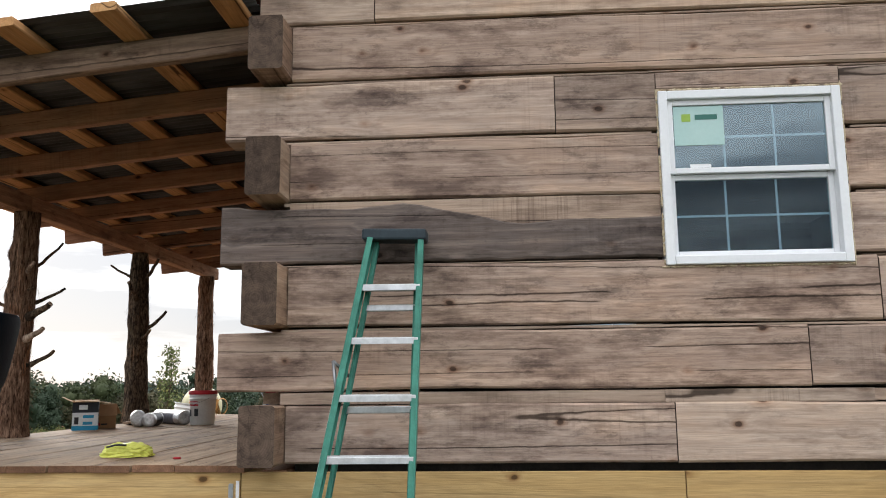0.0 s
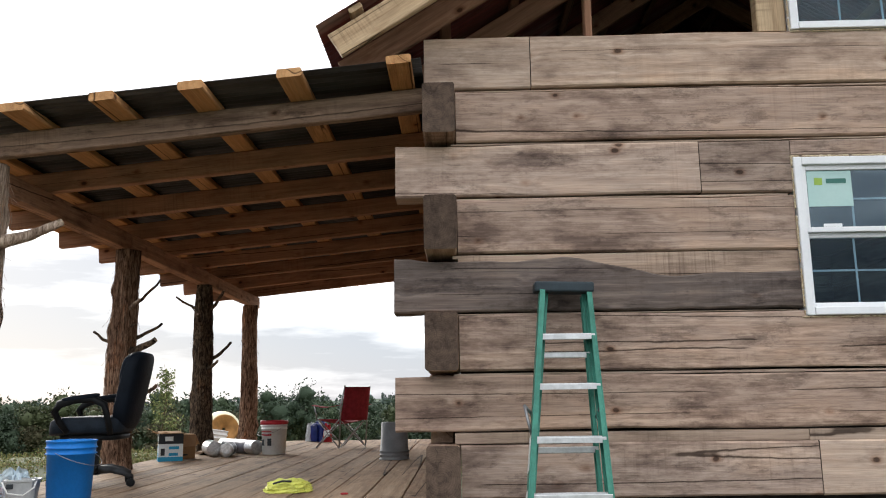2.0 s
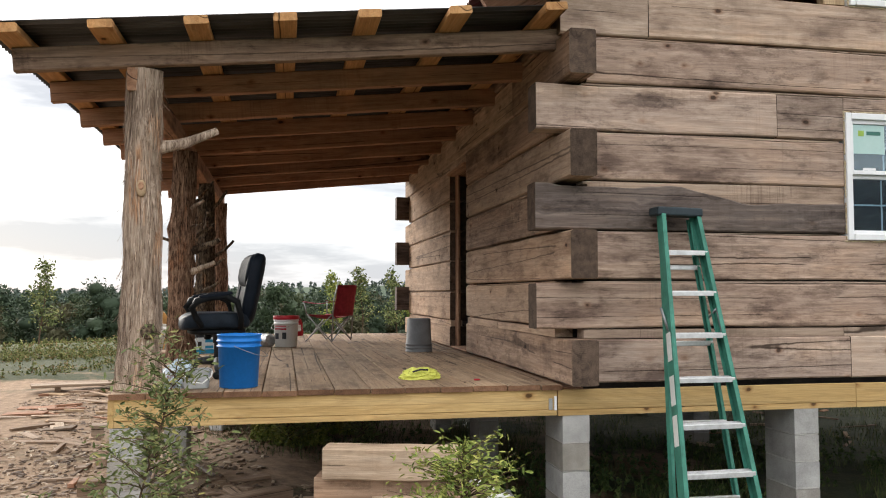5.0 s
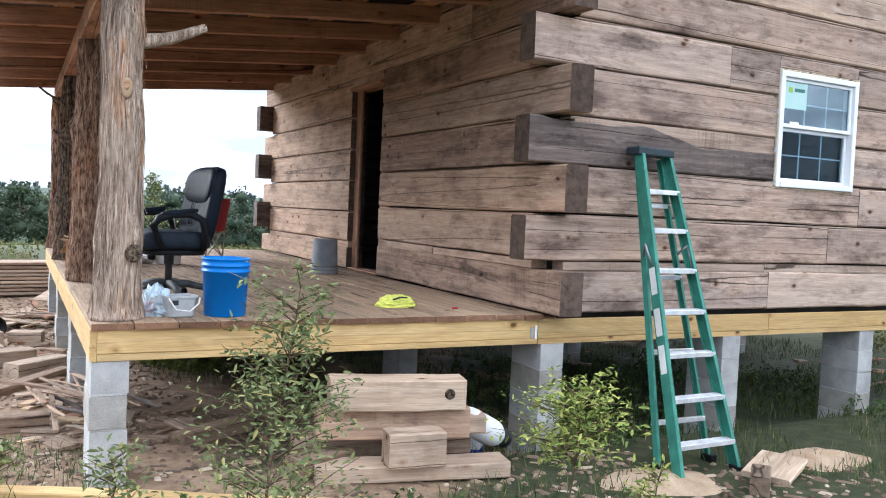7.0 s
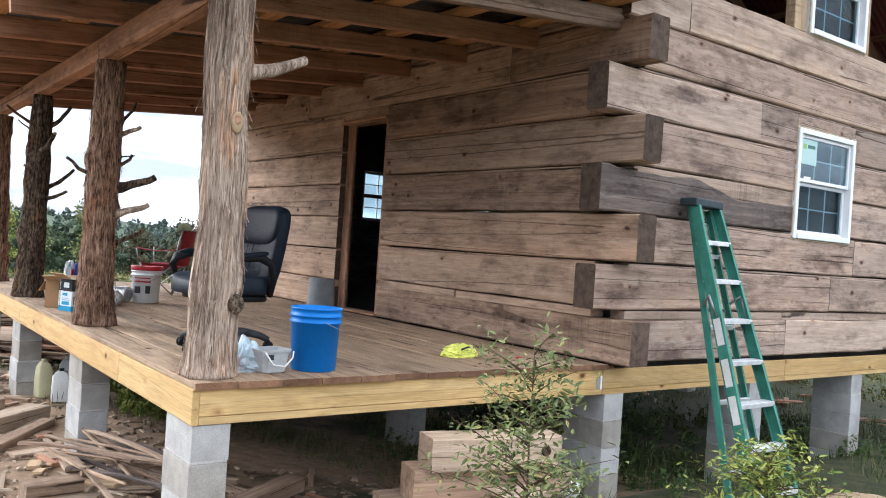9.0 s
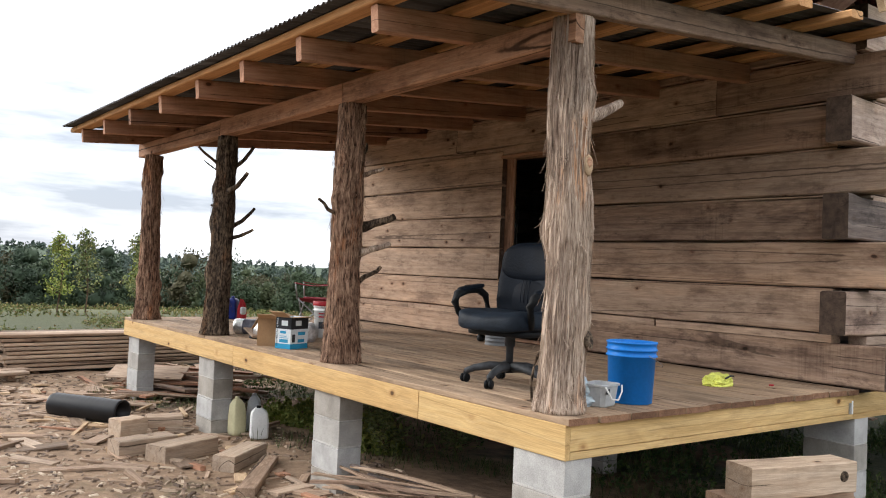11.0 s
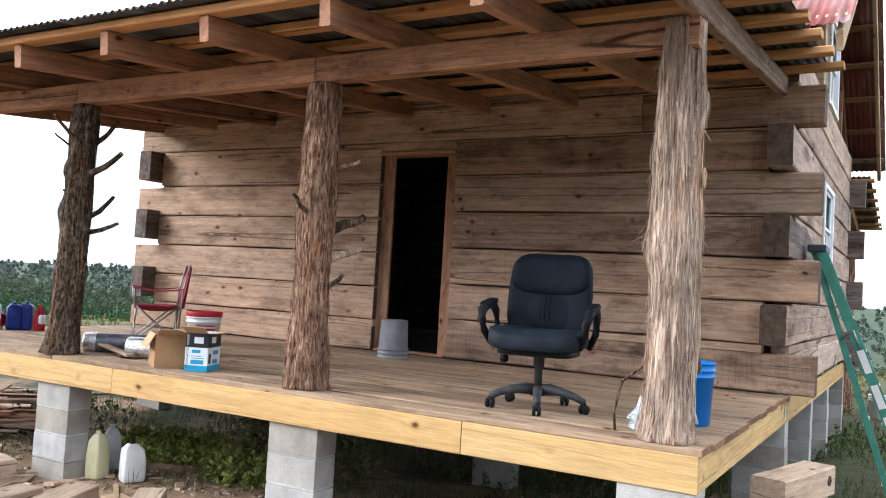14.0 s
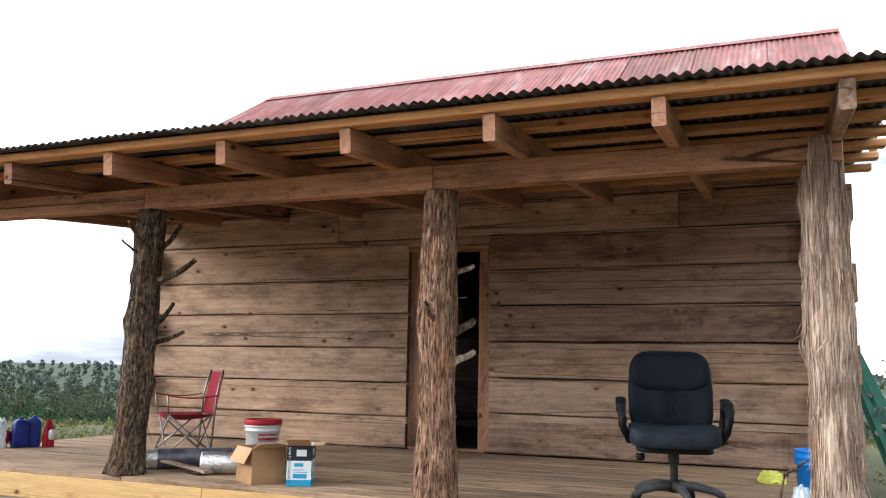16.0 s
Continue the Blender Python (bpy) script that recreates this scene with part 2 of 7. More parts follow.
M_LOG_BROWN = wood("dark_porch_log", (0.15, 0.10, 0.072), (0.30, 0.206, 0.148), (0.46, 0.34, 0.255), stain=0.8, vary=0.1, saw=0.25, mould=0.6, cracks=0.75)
M_CHINK = wood("batten", (0.22, 0.165, 0.13), (0.40, 0.31, 0.245), (0.55, 0.45, 0.37), stain=0.6, vary=0.25)
M_RAFTER = wood("rafter_wood", (0.20, 0.104, 0.064), (0.37, 0.20, 0.126), (0.49, 0.29, 0.19), stain=0.45, vary=0.2, saw=0.15)
M_PURLIN = wood("purlin_wood", (0.36, 0.18, 0.078), (0.54, 0.30, 0.132), (0.63, 0.40, 0.20), stain=0.35, vary=0.2, saw=0.1)
M_BEAM = wood("beam_wood", (0.24, 0.13, 0.078), (0.42, 0.24, 0.15), (0.54, 0.345, 0.23), stain=0.7, vary=0.1, saw=0.1, mould=0.55)
M_PINE = wood("new_pine", (0.40, 0.25, 0.097), (0.525, 0.36, 0.157), (0.61, 0.45, 0.23), stain=0.18, vary=0.08, saw=0.0, cracks=0.25, grain=0.6, knots=1.0)
M_DECK = wood("deck_plank", (0.20, 0.138, 0.09), (0.355, 0.256, 0.17), (0.48, 0.37, 0.262), stain=0.7, vary=0.22, saw=0.05, mould=0.15)
M_SCRAP = wood("scrap_wood", (0.16, 0.11, 0.078), (0.31, 0.225, 0.16), (0.47, 0.365, 0.27), stain=0.5, vary=0.45, saw=0.1)
M_TIMBER = wood("sawn_timber", (0.30, 0.215, 0.15), (0.45, 0.35, 0.26), (0.57, 0.47, 0.37), stain=0.5, vary=0.25, saw=0.06)
M_STUD = wood("stud_wood", (0.33, 0.22, 0.13), (0.48, 0.35, 0.22), (0.58, 0.45, 0.30), stain=0.3, vary=0.2)


def bark(name, lo, mid, hi, flake=1.0):
    """Stringy cedar bark: long upright strips, split and peeling to orange wood."""
    mt, nt, b = base_mat(name, 0.95)
    v, rnd = local_coords(nt)
    bend = stretched(nt, v, (6, 6, 3.0), Scale=1.0, Detail=2.0)
    w = shifted(nt, v, scaled(nt, bend.outputs["Color"], 0.03))
    n1 = stretched(nt, w, (120 / flake ** 0.5, 120 / flake ** 0.5, 4.6 * flake), Scale=1.0, Detail=5.0, Roughness=0.66)
    n0 = stretched(nt, w, (36, 36, 4.8 * flake), Scale=1.0, Detail=6.0, Roughness=0.65)
    strips = mixed(nt, 0.45, n1.outputs["Fac"], n0.outputs["Fac"])
    col = ramp_of(nt, strips, [(0.41, lo), (0.475, mid), (0.59, hi)])
    n2 = stretched(nt, w, (5.0, 5.0, 1.4), Scale=1.0, Detail=5.0, Roughness=0.6)
    col = mixed(nt, 0.75, col, ramp_of(nt, n2.outputs["Fac"], [(0.40, (0.36, 0.31, 0.29)), (0.50, (1, 1, 1)), (0.58, (1.0, 0.97, 0.95)), (0.66, (1.15, 0.78, 0.52))]), "MULTIPLY")
    nt.links.new(col, b.inputs["Base Color"])
    bumped(nt, b, strips, 1.0, 0.016)
    return mt


M_BARK_GREY = bark("grey_cedar", (0.17, 0.118, 0.085), (0.40, 0.30, 0.228), (0.64, 0.52, 0.42))
M_BARK_RED = bark("red_cedar", (0.032, 0.018, 0.012), (0.18, 0.102, 0.066), (0.46, 0.305, 0.21), 2.2)
M_BARK_DARK = bark("dark_cedar", (0.016, 0.012, 0.009), (0.058, 0.041, 0.029), (0.20, 0.148, 0.10), 4.0)


def mottled(name, a, c, scale=8.0, rough=0.8, metal=0.0, bump=0.2, fine=60.0, speck=0.35, bdist=0.01, tone=None):
    mt, nt, b = base_mat(name, rough, metal)
    v, rnd = local_coords(nt, 13.0)
    n1 = stretched(nt, v, (1, 1, 1), Scale=scale, Detail=6.0, Roughness=0.6)
    n2 = stretched(nt, v, (1, 1, 1), Scale=fine, Detail=3.0)
    col = ramp_of(nt, n1.outputs["Fac"], [(0.35, a), (0.65, c)])
    col = mixed(nt, speck, col, ramp_of(nt, n2.outputs["Fac"], [(0.3, (0.45, 0.45, 0.45)), (0.65, (1.1, 1.1, 1.1))]), "MULTIPLY")
    if tone:
        col = mixed(nt, 1.0, col, ramp_of(nt, rnd, [(0.0, tone[0]), (0.5, (1, 1, 1)), (1.0, tone[1])]), "MULTIPLY")
    nt.links.new(col, b.inputs["Base Color"])
    bumped(nt, b, n2.outputs["Fac"], bump, bdist)
    return mt


M_BLOCK = mottled("concrete_block", (0.29, 0.285, 0.275), (0.43, 0.425, 0.41), 5.0, 0.95, fine=160.0, bump=0.5, bdist=0.004, tone=((0.82, 0.76, 0.68), (1.12, 1.12, 1.12)))
M_MORTAR = mottled("mortar", (0.36, 0.35, 0.33), (0.52, 0.5, 0.47), 9.0, 0.95, fine=120.0, bump=0.5)
M_VINYL = mottled("white_vinyl", (0.76, 0.77, 0.79), (0.82, 0.83, 0.84), 3.0, 0.45, bump=0.02, speck=0.06)
M_FOAM = mottled("tan_foam", (0.45, 0.35, 0.22), (0.62, 0.52, 0.37), 30.0, 0.9, bump=0.6)
# shade inside the room, put into the base colour of its boards
M_ROOM_SHADE = mottled("room_shade", (0.035, 0.03, 0.027), (0.07, 0.058, 0.05), 4.0, 0.9)


def roofing(name, stops, rough, metal, streak=0.8):
    mt, nt, b = base_mat(name, rough, metal)
    v, rnd = local_coords(nt, 17.0)
    n1 = stretched(nt, v, (0.5, 2.2, 0.5), Scale=1.2, Detail=6.0, Roughness=0.65)
    col = ramp_of(nt, n1.outputs["Fac"], stops)
    n2 = stretched(nt, v, (2.0, 16, 2.0), Scale=1.0, Detail=4.0)
    col = mixed(nt, streak, col, ramp_of(nt, n2.outputs["Fac"], [(0.35, (0.55, 0.52, 0.5)), (0.6, (1.05, 1.05, 1.05))]), "MULTIPLY")
    tone = ramp_of(nt, rnd, [(0.0, (0.72, 0.66, 0.62)), (1.0, (1.2, 1.2, 1.22))])
    col = mixed(nt, 1.0, col, tone, "MULTIPLY")
    nt.links.new(col, b.inputs["Base Color"])
    return mt


M_TIN = roofing("weathered_tin", [(0.35, (0.05, 0.044, 0.04)), (0.55, (0.085, 0.085, 0.088)), (0.75, (0.14, 0.145, 0.15))], 0.55, 0.35)
M_RED_TIN = roofing("red_tin", [(0.33, (0.17, 0.075, 0.05)), (0.48, (0.25, 0.070, 0.062)), (0.60, (0.29, 0.13, 0.12)), (0.72, (0.40, 0.32, 0.31))], 0.5, 0.0)


def coated_glass(name, mirror):
    """Double glazing: a clear sheet whose coating throws back part of the sky."""
    mt = bpy.data.materials.new(name)
    mt.use_nodes = True
    nt = mt.node_tree
    nt.nodes.clear()
    out, mix = node(nt, "ShaderNodeOutputMaterial"), node(nt, "ShaderNodeMixShader", Fac=mirror)
    tr, gl = node(nt, "ShaderNodeBsdfTransparent"), node(nt, "ShaderNodeBsdfGlossy", Roughness=0.02)
    tr.inputs["Color"].default_value = (0.62, 0.72, 0.76, 1)
    gl.inputs["Color"].default_value = (0.80, 0.93, 1.0, 1)
    nt.links.new(tr.outputs[0], mix.inputs[1])
    nt.links.new(gl.outputs[0], mix.inputs[2])
    nt.links.new(mix.outputs[0], out.inputs[0])
    return mt


M_GLASS = coated_glass("window_glass", 0.10)
M_GLASS_LOW = coated_glass("lower_glass", 0.025)


# ---- mesh helpers ----
def mesh_object(name, verts, faces, material, parent=None, label="", smooth=False):
    me = bpy.data.meshes.new(name)
    me.from_pydata([tuple(p) for p in verts], [], [tuple(f) for f in faces])
    me.materials.append(material)
    if smooth:
        me.shade_smooth()
    ob = new(name, me)
    if parent:
        ob.parent = parent
    return tagged(ob, label)


def part(name, bm, material, parent=None, label="", m=None, smooth=False):
    me = bpy.data.meshes.new(name)
    bm.to_mesh(me)
    bm.free()
    me.materials.append(material)
    if smooth:
        me.shade_smooth()
    ob = new(name, me)
    if parent:
        ob.parent = parent
    if m is not None:
        ob.matrix_basis = m
    return tagged(ob, label)


def thing(name, label, category, m=None, group="", kind=""):
    ob = new(name)
    ob.empty_display_size = 0.1
    if m is not None:
        ob.matrix_basis = m
    return tagged(ob, label, category, group, kind)


rng = random.Random(7)


def stick(name, material, parent, m, length, wide, high, label="", jit=0.003, chamfer=0.008, segs=0, bow=0.0, end=None):
    """A sawn board or timber: its length runs along its own x; edges chamfered and slightly uneven."""
    segs = segs or max(1, min(10, int(length / 0.45)))
    c = min(chamfer, wide * 0.3, high * 0.3)
    hw, hh = wide / 2, high / 2
    prof = [(-hw + c, -hh), (hw - c, -hh), (hw, -hh + c), (hw, hh - c), (hw - c, hh), (-hw + c, hh), (-hw, hh - c), (-hw, -hh + c)]
    verts, faces = [], []
    for i in range(segs + 1):
        u = i / segs
        b1, b2 = rng.uniform(-jit, jit), rng.uniform(-jit, jit)
        dz = bow * math.sin(u * math.pi)
        for y, z in prof:
            verts.append((-length / 2 + length * u, y + rng.uniform(-jit, jit) * 0.5, z + dz + (b1 if z > 0 else b2)))
    for i in range(segs):
        for k in range(8):
            a, b_ = i * 8 + k, i * 8 + (k + 1) % 8
            faces.append((a, a + 8, b_ + 8, b_))
    faces.append(tuple(range(8)))
    faces.append(tuple(range(segs * 8 + 7, segs * 8 - 1, -1)))
    me = bpy.data.meshes.new(name)
    me.from_pydata(verts, [], faces)
    me.materials.append(material)
    if end:
        me.materials.append(end)
        for k in (len(faces) - 1, len(faces) - 2):
            me.polygons[k].material_index = 1
    ob = new(name, me)
    ob.parent = parent
    ob.matrix_basis = m
    return tagged(ob, label)


def box_bm(bm, x0, x1, y0, y1, z0, z1, bevel=0.0):
    r = bmesh.ops.create_cube(bm, size=1.0)
    bmesh.ops.transform(bm, matrix=Matrix.LocRotScale(((x0 + x1) / 2, (y0 + y1) / 2, (z0 + z1) / 2), None, (x1 - x0, y1 - y0, z1 - z0)), verts=r["verts"])
    if bevel:
        ed = list({e for v in r["verts"] for e in v.link_edges})
        bmesh.ops.bevel(bm, geom=ed, offset=bevel, segments=2, affect="EDGES", profile=0.5)
    return r


def box(name, material, parent, x0, x1, y0, y1, z0, z1, bevel=0.004, label="", m=None):
    bm = bmesh.new()
    box_bm(bm, x0, x1, y0, y1, z0, z1, bevel)
    return part(name, bm, material, parent, label, m)


def tube(points, radii, sides=8, closed=True):
    """Vertices and faces of a round bar along points."""
    verts, faces = [], []
    n = len(points)
    pts = [Vector(p) for p in points]
    for i, p in enumerate(pts):
        d = (pts[min(i + 1, n - 1)] - pts[max(i - 1, 0)]).normalized()
        a = d.orthogonal().normalized() if abs(d.z) > 0.9 else d.cross(Vector((0, 0, 1))).normalized()
        if abs(d.z) > 0.9:
            a = Vector((1, 0, 0)).cross(d).normalized()
        b = d.cross(a)
        r = radii[i] if hasattr(radii, "__len__") else radii
        for k in range(sides):
            t = 2 * math.pi * k / sides
            verts.append(p + (a * math.cos(t) + b * math.sin(t)) * r)
    for i in range(n - 1):
        for k in range(sides):
            q, s = i * sides + k, i * sides + (k + 1) % sides
            faces.append((q, s, s + sides, q + sides))
    if closed:
        faces.append(tuple(range(sides - 1, -1, -1)))
        faces.append(tuple((n - 1) * sides + k for k in range(sides)))
    return verts, faces


def bar(name, points, radii, material, parent, sides=8, label=""):
    v, f = tube(points, radii, sides)
    return mesh_object(name, v, f, material, parent, label, smooth=True)


def lathe(profile, sides=32, cap=True):
    verts, faces = [], []
    for r, z in profile:
        for k in range(sides):
            t = 2 * math.pi * k / sides
            verts.append((r * math.cos(t), r * math.sin(t), z))
    for i in range(len(profile) - 1):
        for k in range(sides):
            q, s = i * sides + k, i * sides + (k + 1) % sides
            faces.append((q, s, s + sides, q + sides))
    if cap:
        faces.append(tuple(range(sides - 1, -1, -1)))
        faces.append(tuple((len(profile) - 1) * sides + k for k in range(sides)))
    return verts, faces


def turned(name, profile, material, parent, label="", m=None, sides=32, cap=True):
    v, f = lathe(profile, sides, cap)
    ob = mesh_object(name, v, f, material, parent, label)
    for p in ob.data.polygons:
        p.use_smooth = len(p.vertices) == 4
    if m is not None:
        ob.matrix_basis = m
    return ob


# ---- the plan, in metres ----
DECK_Z = 0.95            # top of the deck and foot of the log walls
LEN_Y, WID_X = 7.70, 6.10  # cabin along the porch, and across the gable
PORCH_X = -3.10          # outer edge of the porch
COURSES = [(0.955, 1.274), (1.350, 1.682), (1.704, 2.058), (2.072, 2.412), (2.438, 2.785), (2.808, 3.150), (3.172, 3.508), (3.530, 3.895)]
LOG_T = 0.20


def ground_z(x, y):
    """The lie of the land: flat round the cabin, falling to a wooded valley."""
    dx, dy = x - 0.5, y - 2.0
    r = math.hypot(dx, dy)
    sx, sy = min(1.0, max(0.0, (x + 2.6) / 2.6)), min(1.0, max(0.0, (y + 0.25) / 0.7)) * min(1.0, max(0.0, (9 - y) / 6))
    z = -0.02 - 0.21 * sx * sx * (3 - 2 * sx) * sy * sy * (3 - 2 * sy)
    if r > 13:
        az = math.atan2(dx, dy)
        deep = 7.5 + 14.0 / (1 + math.exp(-(az - 0.75) * 6)) if az > -0.2 else 7.5
        s = (r - 13) / 120
        z -= deep * (s * s * (3 - 2 * s) if s < 1 else 1.0)
        if r > 420:
            h = min(1.0, (r - 420) / 700)
            z += h * h * (3 - 2 * h) * (deep + 3 + 6 * math.sin(az * 5 + 1.0) + 3 * math.sin(az * 11))
    z += 0.035 * noise.noise((x * 0.7, y * 0.7, 0)) + 0.02 * noise.noise((x * 2.1, y * 2.1, 3))
    return z


# ---- ground: one sheet out to the horizon ----
def ground_material():
    mt, nt, b = base_mat("sandy_ground", 0.95)
    co = node(nt, "ShaderNodeTexCoord")
    v = co.outputs["Object"]
    n1 = stretched(nt, v, (1, 1, 1), Scale=0.55, Detail=6.0, Roughness=0.6)
    n2 = stretched(nt, v, (1, 1, 1), Scale=7.0, Detail=9.0, Roughness=0.75)
    soil = ramp_of(nt, n2.outputs["Fac"], [(0.3, (0.115, 0.076, 0.050)), (0.46, (0.21, 0.141, 0.091)), (0.6, (0.29, 0.20, 0.13)), (0.75, (0.40, 0.295, 0.20))])
    grass = ramp_of(nt, n2.outputs["Fac"], [(0.3, (0.020, 0.027, 0.013)), (0.5, (0.042, 0.049, 0.022)), (0.72, (0.085, 0.075, 0.04))])
    # bare sand on the work side, grass beneath the cabin and outwards
    sep = node(nt, "ShaderNodeSeparateXYZ")
    nt.links.new(v, sep.inputs[0])
    far = node(nt, "ShaderNodeVectorMath")
    far.operation = "DISTANCE"
    far.inputs[1].default_value = (-6.2, 4.0, 0)
    nt.links.new(v, far.inputs[0])
    d = node(nt, "ShaderNodeMapRange")
    for k, val in (("From Min", 3.5), ("From Max", 13.0), ("To Min", -0.16), ("To Max", 0.34)):
        d.inputs[k].default_value = val
    nt.links.new(far.outputs["Value"], d.inputs["Value"])
    f = math_node(nt, "ADD", n1.outputs["Fac"], d.outputs[0])
    mask = ramp_of(nt, f, [(0.46, (0, 0, 0)), (0.56, (1, 1, 1))])
    col = mixed(nt, mask, soil, grass)
    n3 = stretched(nt, v, (1, 1, 1), Scale=0.045, Detail=4.0)
    far_col = ramp_of(nt, n3.outputs["Fac"], [(0.35, (0.052, 0.064, 0.025)), (0.6, (0.102, 0.103, 0.044))])
    d2 = node(nt, "ShaderNodeMapRange")
    for k, val in (("From Min", 12.0), ("From Max", 34.0), ("To Min", 0.0), ("To Max", 1.0)):
        d2.inputs[k].default_value = val
    nt.links.new(far.outputs["Value"], d2.inputs["Value"])
    col = mixed(nt, d2.outputs[0], col, far_col)
    d3 = node(nt, "ShaderNodeMapRange")
    for k, val in (("From Min", 128.0), ("From Max", 165.0), ("To Min", 0.0), ("To Max", 1.0)):
        d3.inputs[k].default_value = val
    nt.links.new(far.outputs["Value"], d3.inputs["Value"])
    n4 = stretched(nt, v, (1, 1, 1), Scale=0.12, Detail=6.0, Roughness=0.7)
    col = mixed(nt, d3.outputs[0], col, ramp_of(nt, n4.outputs["Fac"], [(0.35, (0.030, 0.052, 0.032)), (0.65, (0.066, 0.092, 0.05))]))
    nt.links.new(col, b.inputs["Base Color"])
    bumped(nt, b, n2.outputs["Fac"], 0.6, 0.03)
    return mt


def make_ground():
    rings = [0.0]
    r = 0.0
    while r < 3000:
        r += 0.22 if r < 11 else 0.22 + (r - 11) * 0.09
        rings.append(r)
    sides = 180
    verts, faces = [(0.5, 2.0, ground_z(0.5, 2.0))], []
    for rr in rings[1:]:
        for k in range(sides):
            t = 2 * math.pi * k / sides
            x, y = 0.5 + rr * math.sin(t), 2.0 + rr * math.cos(t)
            verts.append((x, y, ground_z(x, y)))
    for k in range(sides):
        faces.append((0, 1 + (k + 1) % sides, 1 + k))
    for i in range(len(rings) - 2):
        for k in range(sides):
            a, b_ = 1 + i * sides + k, 1 + i * sides + (k + 1) % sides
            faces.append((a, b_, b_ + sides, a + sides))
    ob = mesh_object("ground", verts, faces, ground_material(), smooth=True)
    return tagged(ob, "sandy soil with grass falling to a wooded valley", "ground", kind="structure")


make_ground()


# ---- far woods ----
def leaf_material(name, stops, trans=0.25):
    mt, nt, b = base_mat(name, 0.75)
    geo = node(nt, "ShaderNodeNewGeometry")
    col = ramp_of(nt, geo.outputs["Random Per Island"], stops)
    nt.links.new(col, b.inputs["Base Color"])
    return mt


M_WOODS = [leaf_material("woods_foliage", [(0.0, (0.036, 0.056, 0.029)), (1.0, (0.052, 0.074, 0.036))]),
           leaf_material("dark_foliage", [(0.0, (0.030, 0.048, 0.029)), (1.0, (0.043, 0.063, 0.036))]),
           leaf_material("olive_foliage", [(0.0, (0.042, 0.056, 0.024)), (1.0, (0.062, 0.074, 0.032))]),
           leaf_material("russet_foliage", [(0.0, (0.050, 0.052, 0.026)), (1.0, (0.075, 0.066, 0.034))])]
# haze over the far hills put into the leaf colour, paler and bluer
M_HILL_HAZE = leaf_material("hazy_hill_foliage", [(0.0, (0.050, 0.075, 0.062)), (0.6, (0.072, 0.098, 0.080)), (1.0, (0.095, 0.115, 0.095))])
# valley leaf tones kept pale and even to suggest mist
M_VALLEY_HAZE = [leaf_material("hazy_valley_foliage", [(0.0, (0.038, 0.062, 0.036)), (1.0, (0.060, 0.085, 0.045))]),
            leaf_material("hazy_valley_olive", [(0.0, (0.055, 0.074, 0.038)), (1.0, (0.080, 0.098, 0.050))])]
M_PINES = leaf_material("pine_foliage", [(0.0, (0.026, 0.070, 0.030)), (1.0, (0.055, 0.118, 0.045))])


def crown_cloud(nr, count, radius, height, size, pine=False, cores=None):
    """Centres and sizes of leaf clumps for one tree: several lobes on a crown, or a tapering pine."""
    s = size * (0.6 + 0.8 * nr.random(count))
    u = nr.random((count, 3))
    if pine:
        h = u[:, 0] ** 1.25
        a = u[:, 2] * 2 * np.pi
        rad = (1 - h) * radius * (0.55 + 0.45 * u[:, 1])
        return np.stack([rad * np.cos(a), rad * np.sin(a), (0.15 + 0.85 * h) * height], 1), s
    k = 9
    lobe = nr.random((k, 3))
    la, lh = lobe[:, 0] * 2 * np.pi, 0.32 + 0.58 * lobe[:, 1]
    lr = radius * (0.75 - 0.55 * np.abs(lh - 0.5) / 0.4) * np.sqrt(lobe[:, 2])
    mid = np.stack([lr * np.cos(la), lr * np.sin(la), lh * height], 1)
    wide = radius * (0.44 + 0.32 * nr.random(k))
    if cores is not None:
        cores.append((mid, wide * 0.46))
    i = nr.integers(0, k, count)
    d = nr.normal(size=(count, 3))
    d /= np.linalg.norm(d, axis=1)[:, None]
    d[:, 2] *= 0.8
    deep = u[:, 0] < 0.12
    s[deep] = wide[i][deep] * 0.34
    c = mid[i] + d * (wide[i] * np.where(deep, 0.45 * u[:, 1], 0.45 + 0.6 * u[:, 1] ** 0.6))[:, None]
    return c, s


def crown_cores(nr, mid, wide):
    """Rough rounded bodies that fill the lobes of a crown: vertices and faces."""
    vs, fs = [], []
    for c, w in zip(mid, wide):
        k = sum(len(v) for v in vs)
        rows, cols = 5, 8
        la = np.linspace(-1.2, 1.45, rows)[:, None]
        lo = np.linspace(0, 2 * np.pi, cols, endpoint=False)[None, :] + la * 0.3
        r = w * (0.70 + 0.50 * nr.random((rows, cols)))
        p = np.stack([r * np.cos(la) * np.cos(lo), r * np.cos(la) * np.sin(lo), r * 0.85 * np.sin(la) * np.ones_like(lo)], 2).reshape(-1, 3) + c
        vs.append(p)
        i, j = np.meshgrid(np.arange(rows - 1), np.arange(cols), indexing="ij")
        q = i * cols + j
        n = i * cols + (j + 1) % cols
        fs.append(np.stack([q, n, n + cols, q + cols], 2).reshape(-1, 4) + k)
    return np.concatenate(vs), np.concatenate(fs)


def blades(nr, centres, sizes, tall=0.8):
    """Small tilted four-cornered leaves round the centres."""
    n = len(centres)
    d1 = nr.normal(size=(n, 3))
    d1 /= np.linalg.norm(d1, axis=1)[:, None]
    d2 = np.cross(d1, nr.normal(size=(n, 3)))
    d2 /= np.linalg.norm(d2, axis=1)[:, None]
    s = np.asarray(sizes)[:, None]
    v = np.stack([centres - d1 * s, centres - d2 * s * tall * 0.6, centres + d1 * s, centres + d2 * s * tall * 0.6], 1).reshape(-1, 3)
    f = np.arange(n * 4).reshape(-1, 4)
    return v, f


